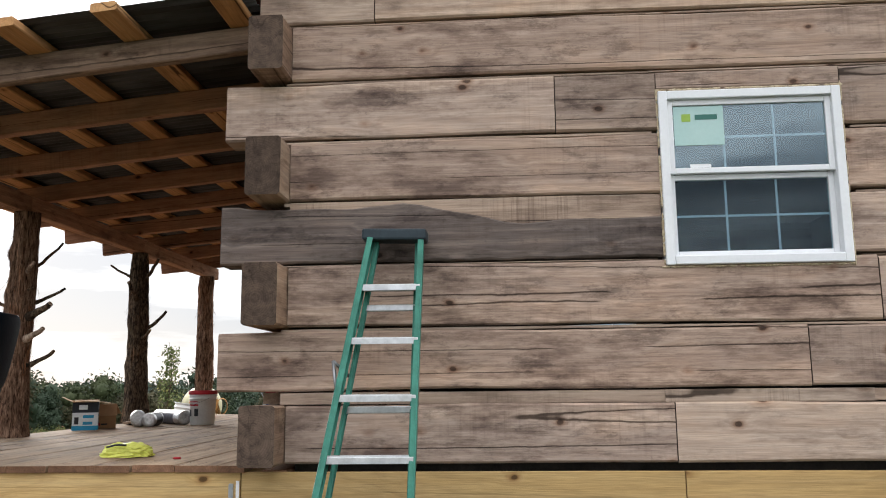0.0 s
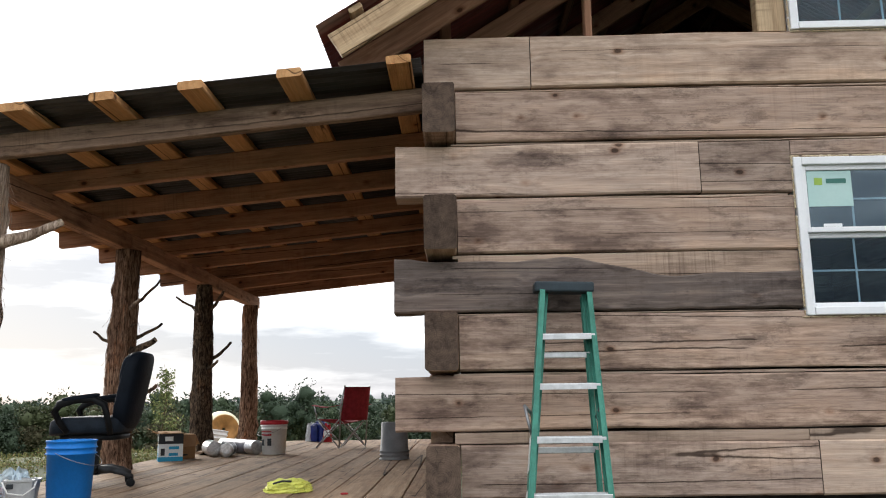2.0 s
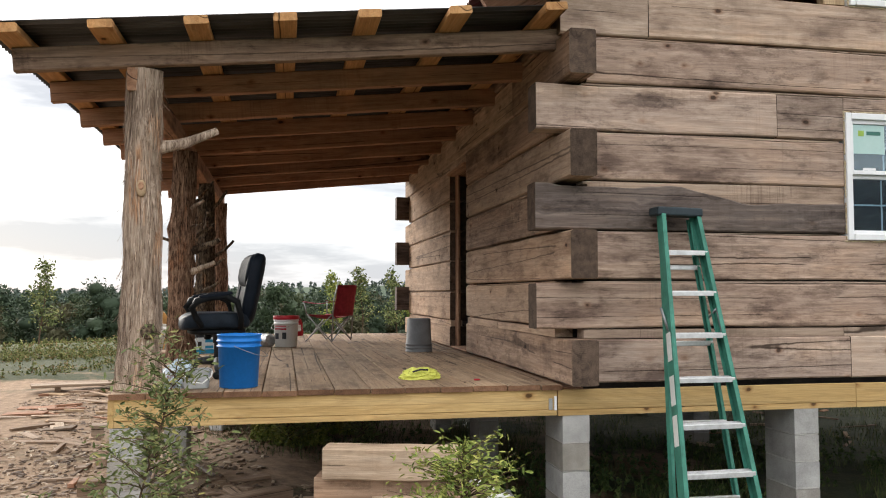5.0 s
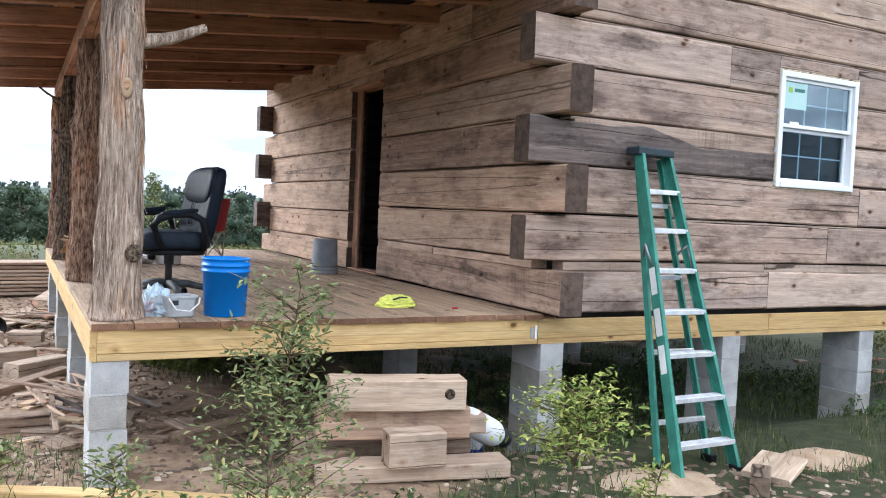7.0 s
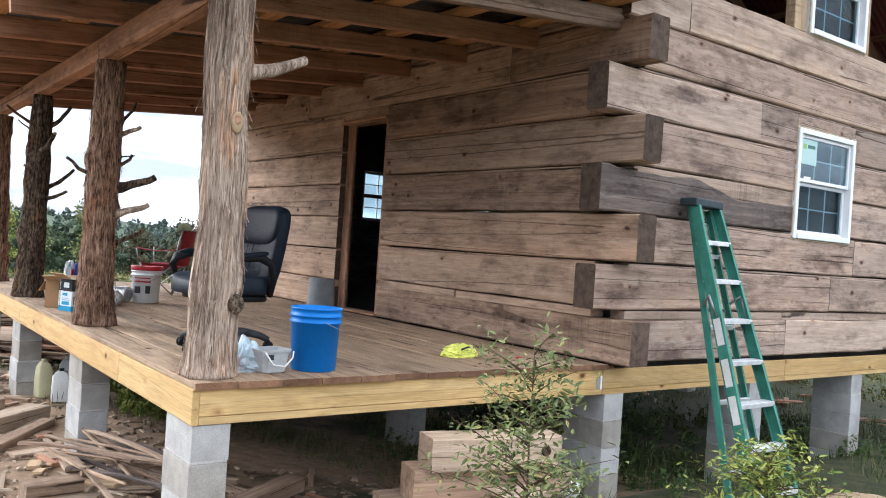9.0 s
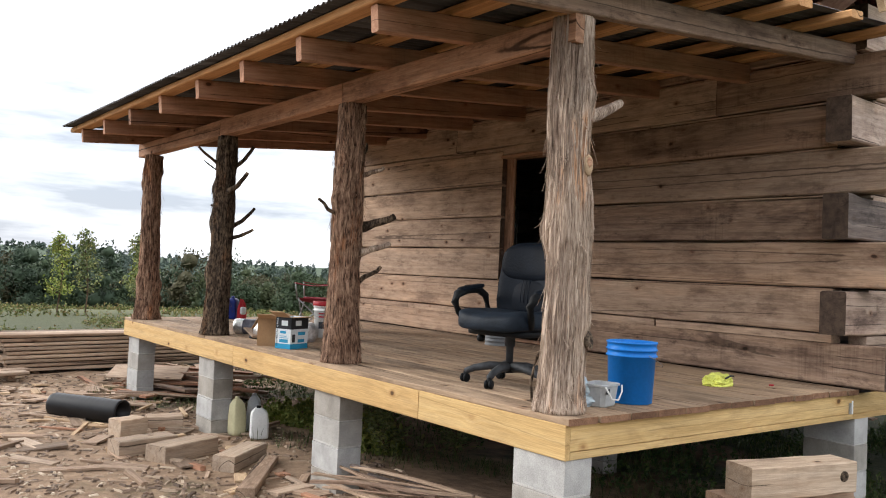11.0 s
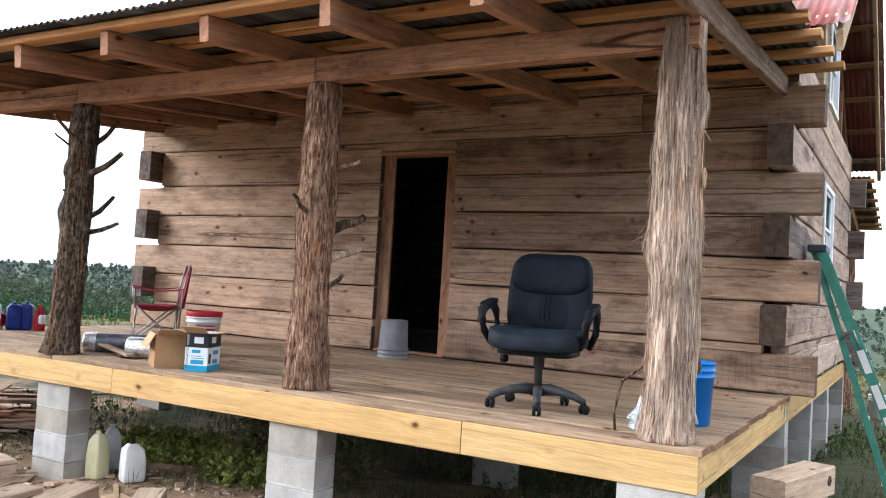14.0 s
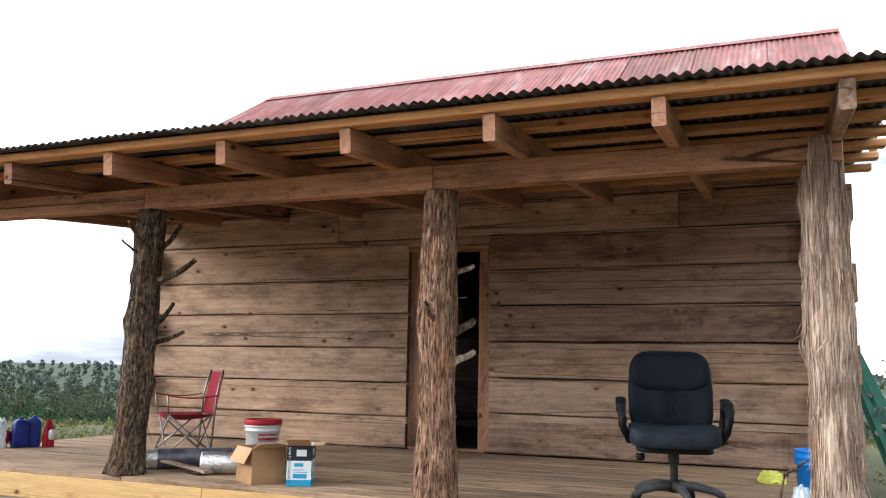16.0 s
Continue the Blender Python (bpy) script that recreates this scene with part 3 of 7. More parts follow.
def stuff_mesh(name, v, f, material, label, category, parent=None):
    me = bpy.data.meshes.new(name)
    n = len(f)
    me.vertices.add(len(v))
    me.vertices.foreach_set("co", np.ascontiguousarray(v, dtype=np.float32).ravel())
    me.loops.add(n * 4)
    me.loops.foreach_set("vertex_index", np.ascontiguousarray(f, dtype=np.int32).ravel())
    me.polygons.add(n)
    me.polygons.foreach_set("loop_start", np.arange(0, n * 4, 4, dtype=np.int32))
    me.update(calc_edges=True)
    me.materials.append(material)
    ob = new(name, me)
    if parent:
        ob.parent = parent
    return tagged(ob, label, category, kind="stuff")


def make_woods():
    nr = np.random.default_rng(11)

    def belt(name, material, az0, az1, r0, r1, count, high, clumps, size, label, pine=False, filled=False):
        tones = len(material)
        bv, bf, bn = [[] for _ in range(tones)], [[] for _ in range(tones)], [0] * tones
        cs, ss = [[] for _ in range(tones)], [[] for _ in range(tones)]
        for i in range(count):
            az = az0 + (az1 - az0) * nr.random()
            r = r0 + (r1 - r0) * nr.random() ** 1.4
            x, y = 0.5 + r * math.sin(az), 2 + r * math.cos(az)
            hh = high * (0.62 + 0.56 * nr.random() ** 1.3)
            q = int(tones * nr.random() ** 1.4)
            c, s = crown_cloud(nr, int(clumps * min(1.5, (r0 / r) ** 1.2 + 0.35)), hh * (0.30 if not pine else 0.20), hh, size * r / r0, pine, cores := [] if filled else None)
            if filled:
                v, f = crown_cores(nr, *cores[0])
                bv[q].append(v + np.array([x, y, ground_z(x, y) - 0.1 * hh]))
                bf[q].append(f + bn[q])
                bn[q] += len(v)
            cs[q].append(c + np.array([x, y, ground_z(x, y) - 0.1 * hh]))
            ss[q].append(s)
        for q in range(tones):
            v, f = blades(nr, np.concatenate(cs[q]), np.concatenate(ss[q]))
            if filled:
                f = np.concatenate([f, np.concatenate(bf[q]) + len(v)])
                v = np.concatenate([v] + bv[q])
            stuff_mesh(name, v, f, material[q], label, "woods")

    belt("woods", M_WOODS, -1.05, 0.50, 100, 250, 560, 10.0, 880, 0.20, "mixed green woods at the foot of the slope", filled=True)
    belt("woods", M_VALLEY_HAZE, 0.42, 1.75, 235, 420, 1900, 6.5, 150, 0.27, "mixed green woods across the valley, mist in their leaf colour")
    belt("pine_plantation", [M_PINES], 0.40, 1.5, 165, 240, 1900, 4.5, 100, 0.22, "rows of young green pines in the valley", True)
    belt("woods", M_WOODS, 1.75, 5.4, 120, 190, 380, 11.0, 110, 0.8, "mixed green woods around the clearing")
    belt("hill_woods", [M_HILL_HAZE], -1.3, 1.9, 430, 1000, 3200, 9.0, 60, 0.7, "distant wooded hills, haze in their leaf colour")


make_woods()


# ---- log walls ----
def log(parent, axis, a, b_, face, course, material, thick=LOG_T, drop=0.0, name="log", label=""):
    """One squared log of a wall. axis 'x': along the gable; 'y': along the porch. face: its outer face."""
    z0, z1 = COURSES[course]
    if axis == "x":
        m = pose((a + b_) / 2, face + thick / 2, (z0 + z1) / 2 - drop)
    else:
        m = pose(face + thick / 2, (a + b_) / 2, (z0 + z1) / 2 - drop, 0, 0, -90)
    return stick(name, material, parent, m, b_ - a, thick, z1 - z0 - 0.006, label, jit=0.006, chamfer=0.012, end=M_LOG_END)


def batten(parent, axis, a, b_, face, z0, z1, material=M_CHINK):
    t = 0.14
    n = max(1, int((b_ - a) / 1.15))
    cuts = [a] + [a + (b_ - a) * (i + rng.uniform(-0.28, 0.28)) / n for i in range(1, n)] + [b_]
    for p, q in zip(cuts, cuts[1:]):
        q -= rng.choice((0.004, 0.022)) if q < b_ else 0.0
        back = 0.013 + rng.uniform(-0.005, 0.006)
        if axis == "x":
            m = pose((p + q) / 2, face + back + t / 2, (z0 + z1) / 2 - 0.005)
        else:
            m = pose(face + back + t / 2, (p + q) / 2, (z0 + z1) / 2 - 0.005, 0, 0, -90)
        stick("batten", material, parent, m, q - p, t, z1 - z0 - 0.006 - rng.uniform(0, 0.006), jit=0.002, chamfer=0.002)


WIN = (2.335, 3.355, 2.015, 3.030)      # lower gable window: x0 x1 z0 z1
WIN_UP = (2.40, 3.42, 3.885, 4.92)      # upper gable window
DOOR = (3.245, 4.085, 0.95, 3.03)       # doorway: y0 y1 z0 z1


def gable_wall():
    w = thing("wall_south", "gable wall of weathered squared logs", "wall", kind="structure")
    J = 0.003
    runs = {
        0: [(0.203, 2.348, M_LOG), (2.348, 6.10, M_LOG_PALE)],
        1: [(-0.195, 3.08, M_LOG), (3.08, 6.30, M_LOG)],
        2: [(0.203, 3.48, M_LOG), (3.48, 6.10, M_LOG)],
        3: [(WIN[1] + J, 6.30, M_LOG)],
        4: [(0.203, WIN[0] - J, M_LOG), (WIN[1] + J, 6.10, M_LOG)],
        5: [(-0.19, 1.755, M_LOG), (1.755, WIN[0] - J, M_LOG), (WIN[1] + J, 6.30, M_LOG)],
        6: [(0.203, 6.10, M_LOG)],
        7: [(0.0, 0.70, M_LOG_PALE), (0.70, 6.10, M_LOG_PALE)],
    }
    for c, pieces in runs.items():
        for a, b_, mt in pieces:
            log(w, "x", a + J, b_ - J, 0.0, c, mt)
    a, b_ = -0.20 + J, WIN[0] - 2 * J
    dark = stick("log", M_LOG_DARK, w, pose((a + b_) / 2, LOG_T / 2, 2.236), b_ - a, LOG_T, 0.326, "dark stained log with a wavy upper edge", jit=0.004, chamfer=0.012, segs=26, end=M_LOG_END)
    for v in dark.data.vertices:
        if v.co.z > 0:
            x = v.co.x + (a + b_) / 2
            u = min(1.0, max(0.0, (x - 0.85) / 0.75))
            v.co.z -= 0.105 * u * u * (3 - 2 * u) + 0.010 * math.sin(x * 5.3) + 0.006 * math.sin(x * 13.0)
    stick("batten", M_CHINK, w, pose((0.205 + b_) / 2, 0.010 + 0.07, 2.345), b_ - 0.205, 0.14, 0.176, jit=0.003)
    # filler above the window and the strips between courses
    for i in range(7):
        z0, z1 = COURSES[i][1], COURSES[i + 1][0]
        for a, b_ in ((0.17, 2.30), (3.40, 6.08)):
            batten(w, "x", a, b_, 0.0, z0, z1)
    m = pose((WIN[0] + WIN[1]) / 2, 0.1, (3.040 + 3.15) / 2)
    stick("log", M_LOG, w, m, WIN[1] - WIN[0], LOG_T, 0.102)
    batten(w, "x", 2.30, 3.40, 0.0, COURSES[0][1], COURSES[1][0])
    batten(w, "x", 2.30, 3.40, 0.0, COURSES[1][1], COURSES[2][0])
    batten(w, "x", 2.30, 3.40, 0.0, COURSES[5][1], COURSES[6][0])
    batten(w, "x", 2.30, 3.40, 0.0, COURSES[6][1], COURSES[7][0])
    return w


def porch_wall():
    w = thing("wall_west", "porch wall of warm brown squared logs", "wall", kind="structure")
    OUT = -0.205   # ends of these logs stand proud of the gable
    for c in range(8):
        a = OUT if c in (0, 2, 4, 6) else 0.205
        b_ = LEN_Y + 0.2 if c in (0, 2, 4, 6) else LEN_Y - 0.2
        z0, z1 = COURSES[c]
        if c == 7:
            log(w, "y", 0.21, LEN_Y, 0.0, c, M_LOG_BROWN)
        elif z0 > DOOR[3]:
            log(w, "y", a, 1.3, 0.0, c, M_LOG_BROWN)
            log(w, "y", 1.306, 5.0, 0.0, c, M_LOG_PORCH)
            log(w, "y", 5.006, b_, 0.0, c, M_LOG_PORCH)
        else:
            log(w, "y", a, DOOR[0] - 0.04, 0.0, c, M_LOG_BROWN if c in (0, 3, 5) else M_LOG_PORCH)
            q0, q1 = max(z0 - 0.07, 0.955), z1 - (0.035 if c == 5 else 0.07)
            if c < 6:
                stick("log", M_LOG_PORCH, w, pose(LOG_T / 2, (DOOR[1] + 0.04 + b_) / 2, (q0 + q1) / 2, 0, 0, -90), b_ - DOOR[1] - 0.04, LOG_T, q1 - q0 - 0.004, jit=0.004, chamfer=0.010, end=M_LOG_END)
            else:
                log(w, "y", DOOR[1] + 0.04, b_, 0.0, c, M_LOG_PORCH, drop=0.035)
    for i in range(6):
        z0, z1 = COURSES[i][1], COURSES[i + 1][0]
        batten(w, "y", 0.21, DOOR[0] - 0.04, 0.0, z0, z1, M_LOG_PORCH)
        batten(w, "y", DOOR[1] + 0.04, LEN_Y - 0.21, 0.0, z0 - (0.07 if i < 5 else 0.035), z1 - (0.07 if i < 5 else 0.0), M_LOG_PORCH)
    batten(w, "y", 0.21, LEN_Y - 0.2, 0.0, COURSES[6][1], COURSES[7][0], M_LOG_PORCH)
    stick("log", M_LOG_PORCH, w, pose(LOG_T / 2, (DOOR[0] + DOOR[1]) / 2, 3.121, 0, 0, -90), DOOR[1] - DOOR[0] + 0.074, LOG_T, 0.096)
    return w


gable_wall()
porch_wall()


def other_walls():
    # back gable: logs whose ends pass the porch corner
    n = thing("wall_north", "back gable wall of weathered squared logs, darkened for the room's shade", "wall", kind="structure")
    for c in range(8):
        a, b_ = ((-0.20, 6.30) if c in (1, 3, 5) else (0.205, 5.90))
        if c == 7:
            a, b_ = 0.0, 6.10
        z0, z1 = COURSES[c]
        segs = [(a, b_, z0, z1)]
        if c in (3, 4):
            segs = [(a, 2.335, z0, z1), (3.355, 4.585, z0, z1), (5.095, b_, z0, z1)]
            segs += [(4.585, 5.095, z0, 2.325)] if c == 3 else [(4.585, 5.095, 2.85, 3.14)]
        if c == 5:
            segs = [(a, 2.335, z0, z1), (2.335, 3.355, 2.905, z1), (3.355, b_, z0, z1)]
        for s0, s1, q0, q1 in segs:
            # dark log tone carries the shade inside the room
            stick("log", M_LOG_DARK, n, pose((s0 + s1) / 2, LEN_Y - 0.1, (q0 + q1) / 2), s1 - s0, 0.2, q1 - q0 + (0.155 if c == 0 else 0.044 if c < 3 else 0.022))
    tri = bmesh.new()
    vs = [tri.verts.new(p) for p in ((0, LEN_Y - 0.12, 3.9), (6.1, LEN_Y - 0.12, 3.9), (3.05, LEN_Y - 0.12, 5.95))]
    tri.faces.new(vs)
    r = bmesh.ops.extrude_face_region(tri, geom=tri.faces[:])
    bmesh.ops.translate(tri, vec=(0, 0.08, 0), verts=[g for g in r["geom"] if isinstance(g, bmesh.types.BMVert)])
    # boarding coloured dark like the shaded loft behind the open gable
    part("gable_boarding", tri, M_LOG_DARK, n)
    e = thing("wall_east", "far side wall of squared logs, darkened for the room's shade", "wall", kind="structure")
    for c in range(8):
        z0, z1 = COURSES[c]
        a, b_ = (0.205, LEN_Y - 0.2) if c in (1, 3, 5, 7) else (-0.205, LEN_Y + 0.2)
        segs = [(a, b_)]
        for s0, s1 in segs:
            # room shade put into the log colour here too
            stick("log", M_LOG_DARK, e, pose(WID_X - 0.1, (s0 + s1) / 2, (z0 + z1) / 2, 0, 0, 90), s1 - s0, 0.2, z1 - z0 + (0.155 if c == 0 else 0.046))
    # floor and ceiling coloured near-black as the unlit room looks
    f = box("floor", M_ROOM_SHADE, None, 0.21, 5.89, 0.21, 7.49, 0.86, 0.945)
    tagged(f, "bare boards inside the cabin, coloured dark for the room's shade", "floor", kind="structure")
    c = box("ceiling", M_ROOM_SHADE, None, 0.21, 5.89, 0.21, 7.49, 3.62, 3.70)
    tagged(c, "loft boards over the room, coloured dark for the room's shade", "ceiling", kind="structure")


other_walls()


# ---- windows and doorway ----
def gable_window(name, w, label, sticker):
    x0, x1, z0, z1 = w
    t = thing(name, label, "window", kind="structure")
    fy0, fy1 = -0.022, 0.10
    fw = 0.055
    bm = bmesh.new()
    box_bm(bm, x0 + 0.004, x0 + fw, fy0, fy1, z0 + 0.004, z1 - 0.004, 0.006)
    box_bm(bm, x1 - fw, x1 - 0.004, fy0, fy1, z0 + 0.004, z1 - 0.004, 0.006)
    box_bm(bm, x0 + fw, x1 - fw, fy0 + 0.001, fy1, z1 - fw, z1 - 0.005, 0.006)
    box_bm(bm, x0 + fw, x1 - fw, fy0 - 0.008, fy1, z0 + 0.005, z0 + fw, 0.006)
    part("window_frame", bm, M_VINYL, t)
    # crumbly foam round the frame
    bm = bmesh.new()
    for i in range(260):
        s = rng.random()
        side = rng.randrange(4)
        px, pz = ((x0 + s * (x1 - x0), z0 - 0.004) if side == 0 else (x0 + s * (x1 - x0), z1 + 0.004) if side == 1 else (x0 - 0.002, z0 + s * (z1 - z0)) if side == 2 else (x1 + 0.002, z0 + s * (z1 - z0)))
        r = bmesh.ops.create_icosphere(bm, subdivisions=1, radius=0.004 + 0.005 * rng.random())
        k = (3.5, 1, 1) if side < 2 else (1, 1, 3.5)
        bmesh.ops.transform(bm, matrix=Matrix.LocRotScale((px, -0.004, pz), None, k), verts=r["verts"])
    part("foam_bead", bm, M_FOAM, t, "tan expanding foam round the frame")
    zm = (z0 + z1) / 2 + 0.02
    ix0, ix1 = x0 + fw, x1 - fw
    for nm, a, b_, yy in (("upper_sash", zm, z1 - fw, 0.02), ("lower_sash", z0 + fw, zm, 0.055)):
        s = new(nm)
        s.parent = t
        bm = bmesh.new()
        sw = 0.032
        box_bm(bm, ix0, ix0 + sw, yy - 0.015, yy + 0.02, a, b_, 0.004)
        box_bm(bm, ix1 - sw, ix1, yy - 0.015, yy + 0.02, a, b_, 0.004)
        box_bm(bm, ix0 + sw, ix1 - sw, yy - 0.014, yy + 0.02, b_ - sw, b_, 0.004)
        box_bm(bm, ix0 + sw, ix1 - sw, yy - 0.014, yy + 0.02, a, a + sw, 0.004)
        part("sash_frame", bm, M_VINYL, s)
        gx0, gx1, gz0, gz1 = ix0 + sw, ix1 - sw, a + sw, b_ - sw
        g = box("pane", M_GLASS if nm == "upper_sash" else M_GLASS_LOW, s, gx0, gx1, yy, yy + 0.004, gz0, gz1, 0)
        g.visible_shadow = False
        for k in (1, 2):
            xx = gx0 + (gx1 - gx0) * k / 3
            box("muntin", M_VINYL, s, xx - 0.006, xx + 0.006, yy + 0.006, yy + 0.012, gz0, gz1, 0.001)
        zz = (gz0 + gz1) / 2
        box("muntin", M_VINYL, s, gx0, gx1, yy + 0.0125, yy + 0.018, zz - 0.006, zz + 0.006, 0.001)
        if sticker and nm == "upper_sash":
            k = box("sticker", M_STICKER, s, gx0 + 0.006, gx0 + 0.285, yy - 0.004, yy - 0.001, gz1 - 0.235, gz1 - 0.004, 0, "pale green maker's sticker")
            box("sticker_mark", M_STICKER_DARK, s, gx0 + 0.125, gx0 + 0.25, yy - 0.006, yy - 0.0045, gz1 - 0.085, gz1 - 0.055, 0)
            box("sticker_mark", M_STICKER_LIME, s, gx0 + 0.05, gx0 + 0.10, yy - 0.006, yy - 0.0045, gz1 - 0.095, gz1 - 0.050, 0)
            box("sticker_mark", M_VINYL, s, gx0 + 0.085, gx0 + 0.20, yy - 0.006, yy - 0.0045, gz0 + 0.002, gz0 + 0.022, 0)
    return t


M_STICKER = mottled("sticker_green", (0.40, 0.585, 0.56), (0.46, 0.63, 0.60), 3.0, 0.5, bump=0.02, speck=0.05)
M_STICKER_DARK = mottled("sticker_dark", (0.05, 0.16, 0.13), (0.06, 0.18, 0.15), 3.0, 0.5, bump=0.02, speck=0.05)
M_STICKER_LIME = mottled("sticker_lime", (0.30, 0.45, 0.08), (0.34, 0.5, 0.1), 3.0, 0.5, bump=0.02, speck=0.05)
gable_window("window_1", WIN, "white vinyl double hung window with a maker's sticker", True)
gable_window("window_2", WIN_UP, "white vinyl double hung window in the open gable", False)


def doorway():
    d = thing("door_1", "open doorway with bare board jambs and no door", "doorway", kind="structure")
    y0, y1, z0, z1 = DOOR
    for yy in (y0 - 0.018, y1 + 0.018):
        stick("jamb", M_BEAM, d, pose(0.085, yy, (z0 + z1) / 2, 0, 90, 0) @ pose(0, 0, 0, 90, 0, 0), z1 - z0, 0.036, 0.235)
    stick("head", M_BEAM, d, pose(0.085, (y0 + y1) / 2, z1 + 0.02, 0, 0, 90), y1 - y0 + 0.075, 0.235, 0.036)
    stick("threshold", M_BEAM, d, pose(0.10, (y0 + y1) / 2, z0 + 0.012, 0, 0, 90), y1 - y0, 0.20, 0.024)


doorway()


def back_window(name, x0, x1, z0, z1, slider=False):
    t = thing(name, "white framed window in the back wall", "window", kind="structure")
    y0, y1 = LEN_Y - 0.16, LEN_Y - 0.06
    bm = bmesh.new()
    box_bm(bm, x0, x0 + 0.05, y0, y1, z0, z1, 0.004)
    box_bm(bm, x1 - 0.05, x1, y0, y1, z0, z1, 0.004)
    box_bm(bm, x0 + 0.05, x1 - 0.05, y0, y1, z0, z0 + 0.05, 0.004)
    box_bm(bm, x0 + 0.05, x1 - 0.05, y0, y1, z1 - 0.05, z1, 0.004)
    zm, xm = (z0 + z1) / 2, (x0 + x1) / 2
    if slider:
        box_bm(bm, xm - 0.025, xm + 0.025, y0, y1, z0 + 0.05, z1 - 0.05, 0.004)
    else:
        box_bm(bm, x0 + 0.05, x1 - 0.05, y0, y1, zm - 0.03, zm + 0.03, 0.004)
    part("window_frame", bm, M_VINYL, t)
    for k in () if slider else (1, 2):
        xx = x0 + (x1 - x0) * k / 3
        box("muntin", M_VINYL, t, xx - 0.007, xx + 0.007, y0 + 0.04, y0 + 0.05, z0 + 0.05, z1 - 0.05, 0.001)
    for k in () if slider else (0.27, 0.73):
        zz = z0 + (z1 - z0) * k
        box("muntin", M_VINYL, t, x0 + 0.05, x1 - 0.05, y0 + 0.051, y0 + 0.06, zz - 0.007, zz + 0.007, 0.001)
    g = box("pane", M_GLASS, t, x0 + 0.05, x1 - 0.05, y0 + 0.07, y0 + 0.074, z0 + 0.05, z1 - 0.05, 0)
    g.visible_shadow = False


back_window("window_3", 2.338, 3.352, 2.08, 2.90)
back_window("window_4", 4.588, 5.092, 2.33, 2.845, True)


# ---- open gable and main roof ----
RIDGE = (3.05, 6.10)
EAVE = (-0.62, 3.775)
SLOPE = (RIDGE[1] - EAVE[1]) / (RIDGE[0] - EAVE[0])


def corrugated(name, p0, along, down, width, length, material, parent, pitch=0.068, depth=0.009, label=""):
    """A corrugated sheet: width runs along, length runs down the slope."""
    n = int(width / pitch * 6)
    a, d = Vector(along), Vector(down)
    up = a.cross(d).normalized()
    if up.z < 0:
        up = -up
    verts, faces = [], []
    rows = 3
    for j in range(rows + 1):
        for i in range(n + 1):
            s = width * i / n
            verts.append(Vector(p0) + a * s + d * (length * j / rows) + up * (depth * math.sin(2 * math.pi * s / pitch) + rng.uniform(-0.0015, 0.0015)))
    for j in range(rows):
        for i in range(n):
            q = j * (n + 1) + i
            faces.append((q, q + 1, q + n + 2, q + n + 1))
    ob = mesh_object(name, verts, faces, material, parent, label, smooth=True)
    md = ob.modifiers.new("thick", "SOLIDIFY")
    md.thickness = 0.0015
    return ob


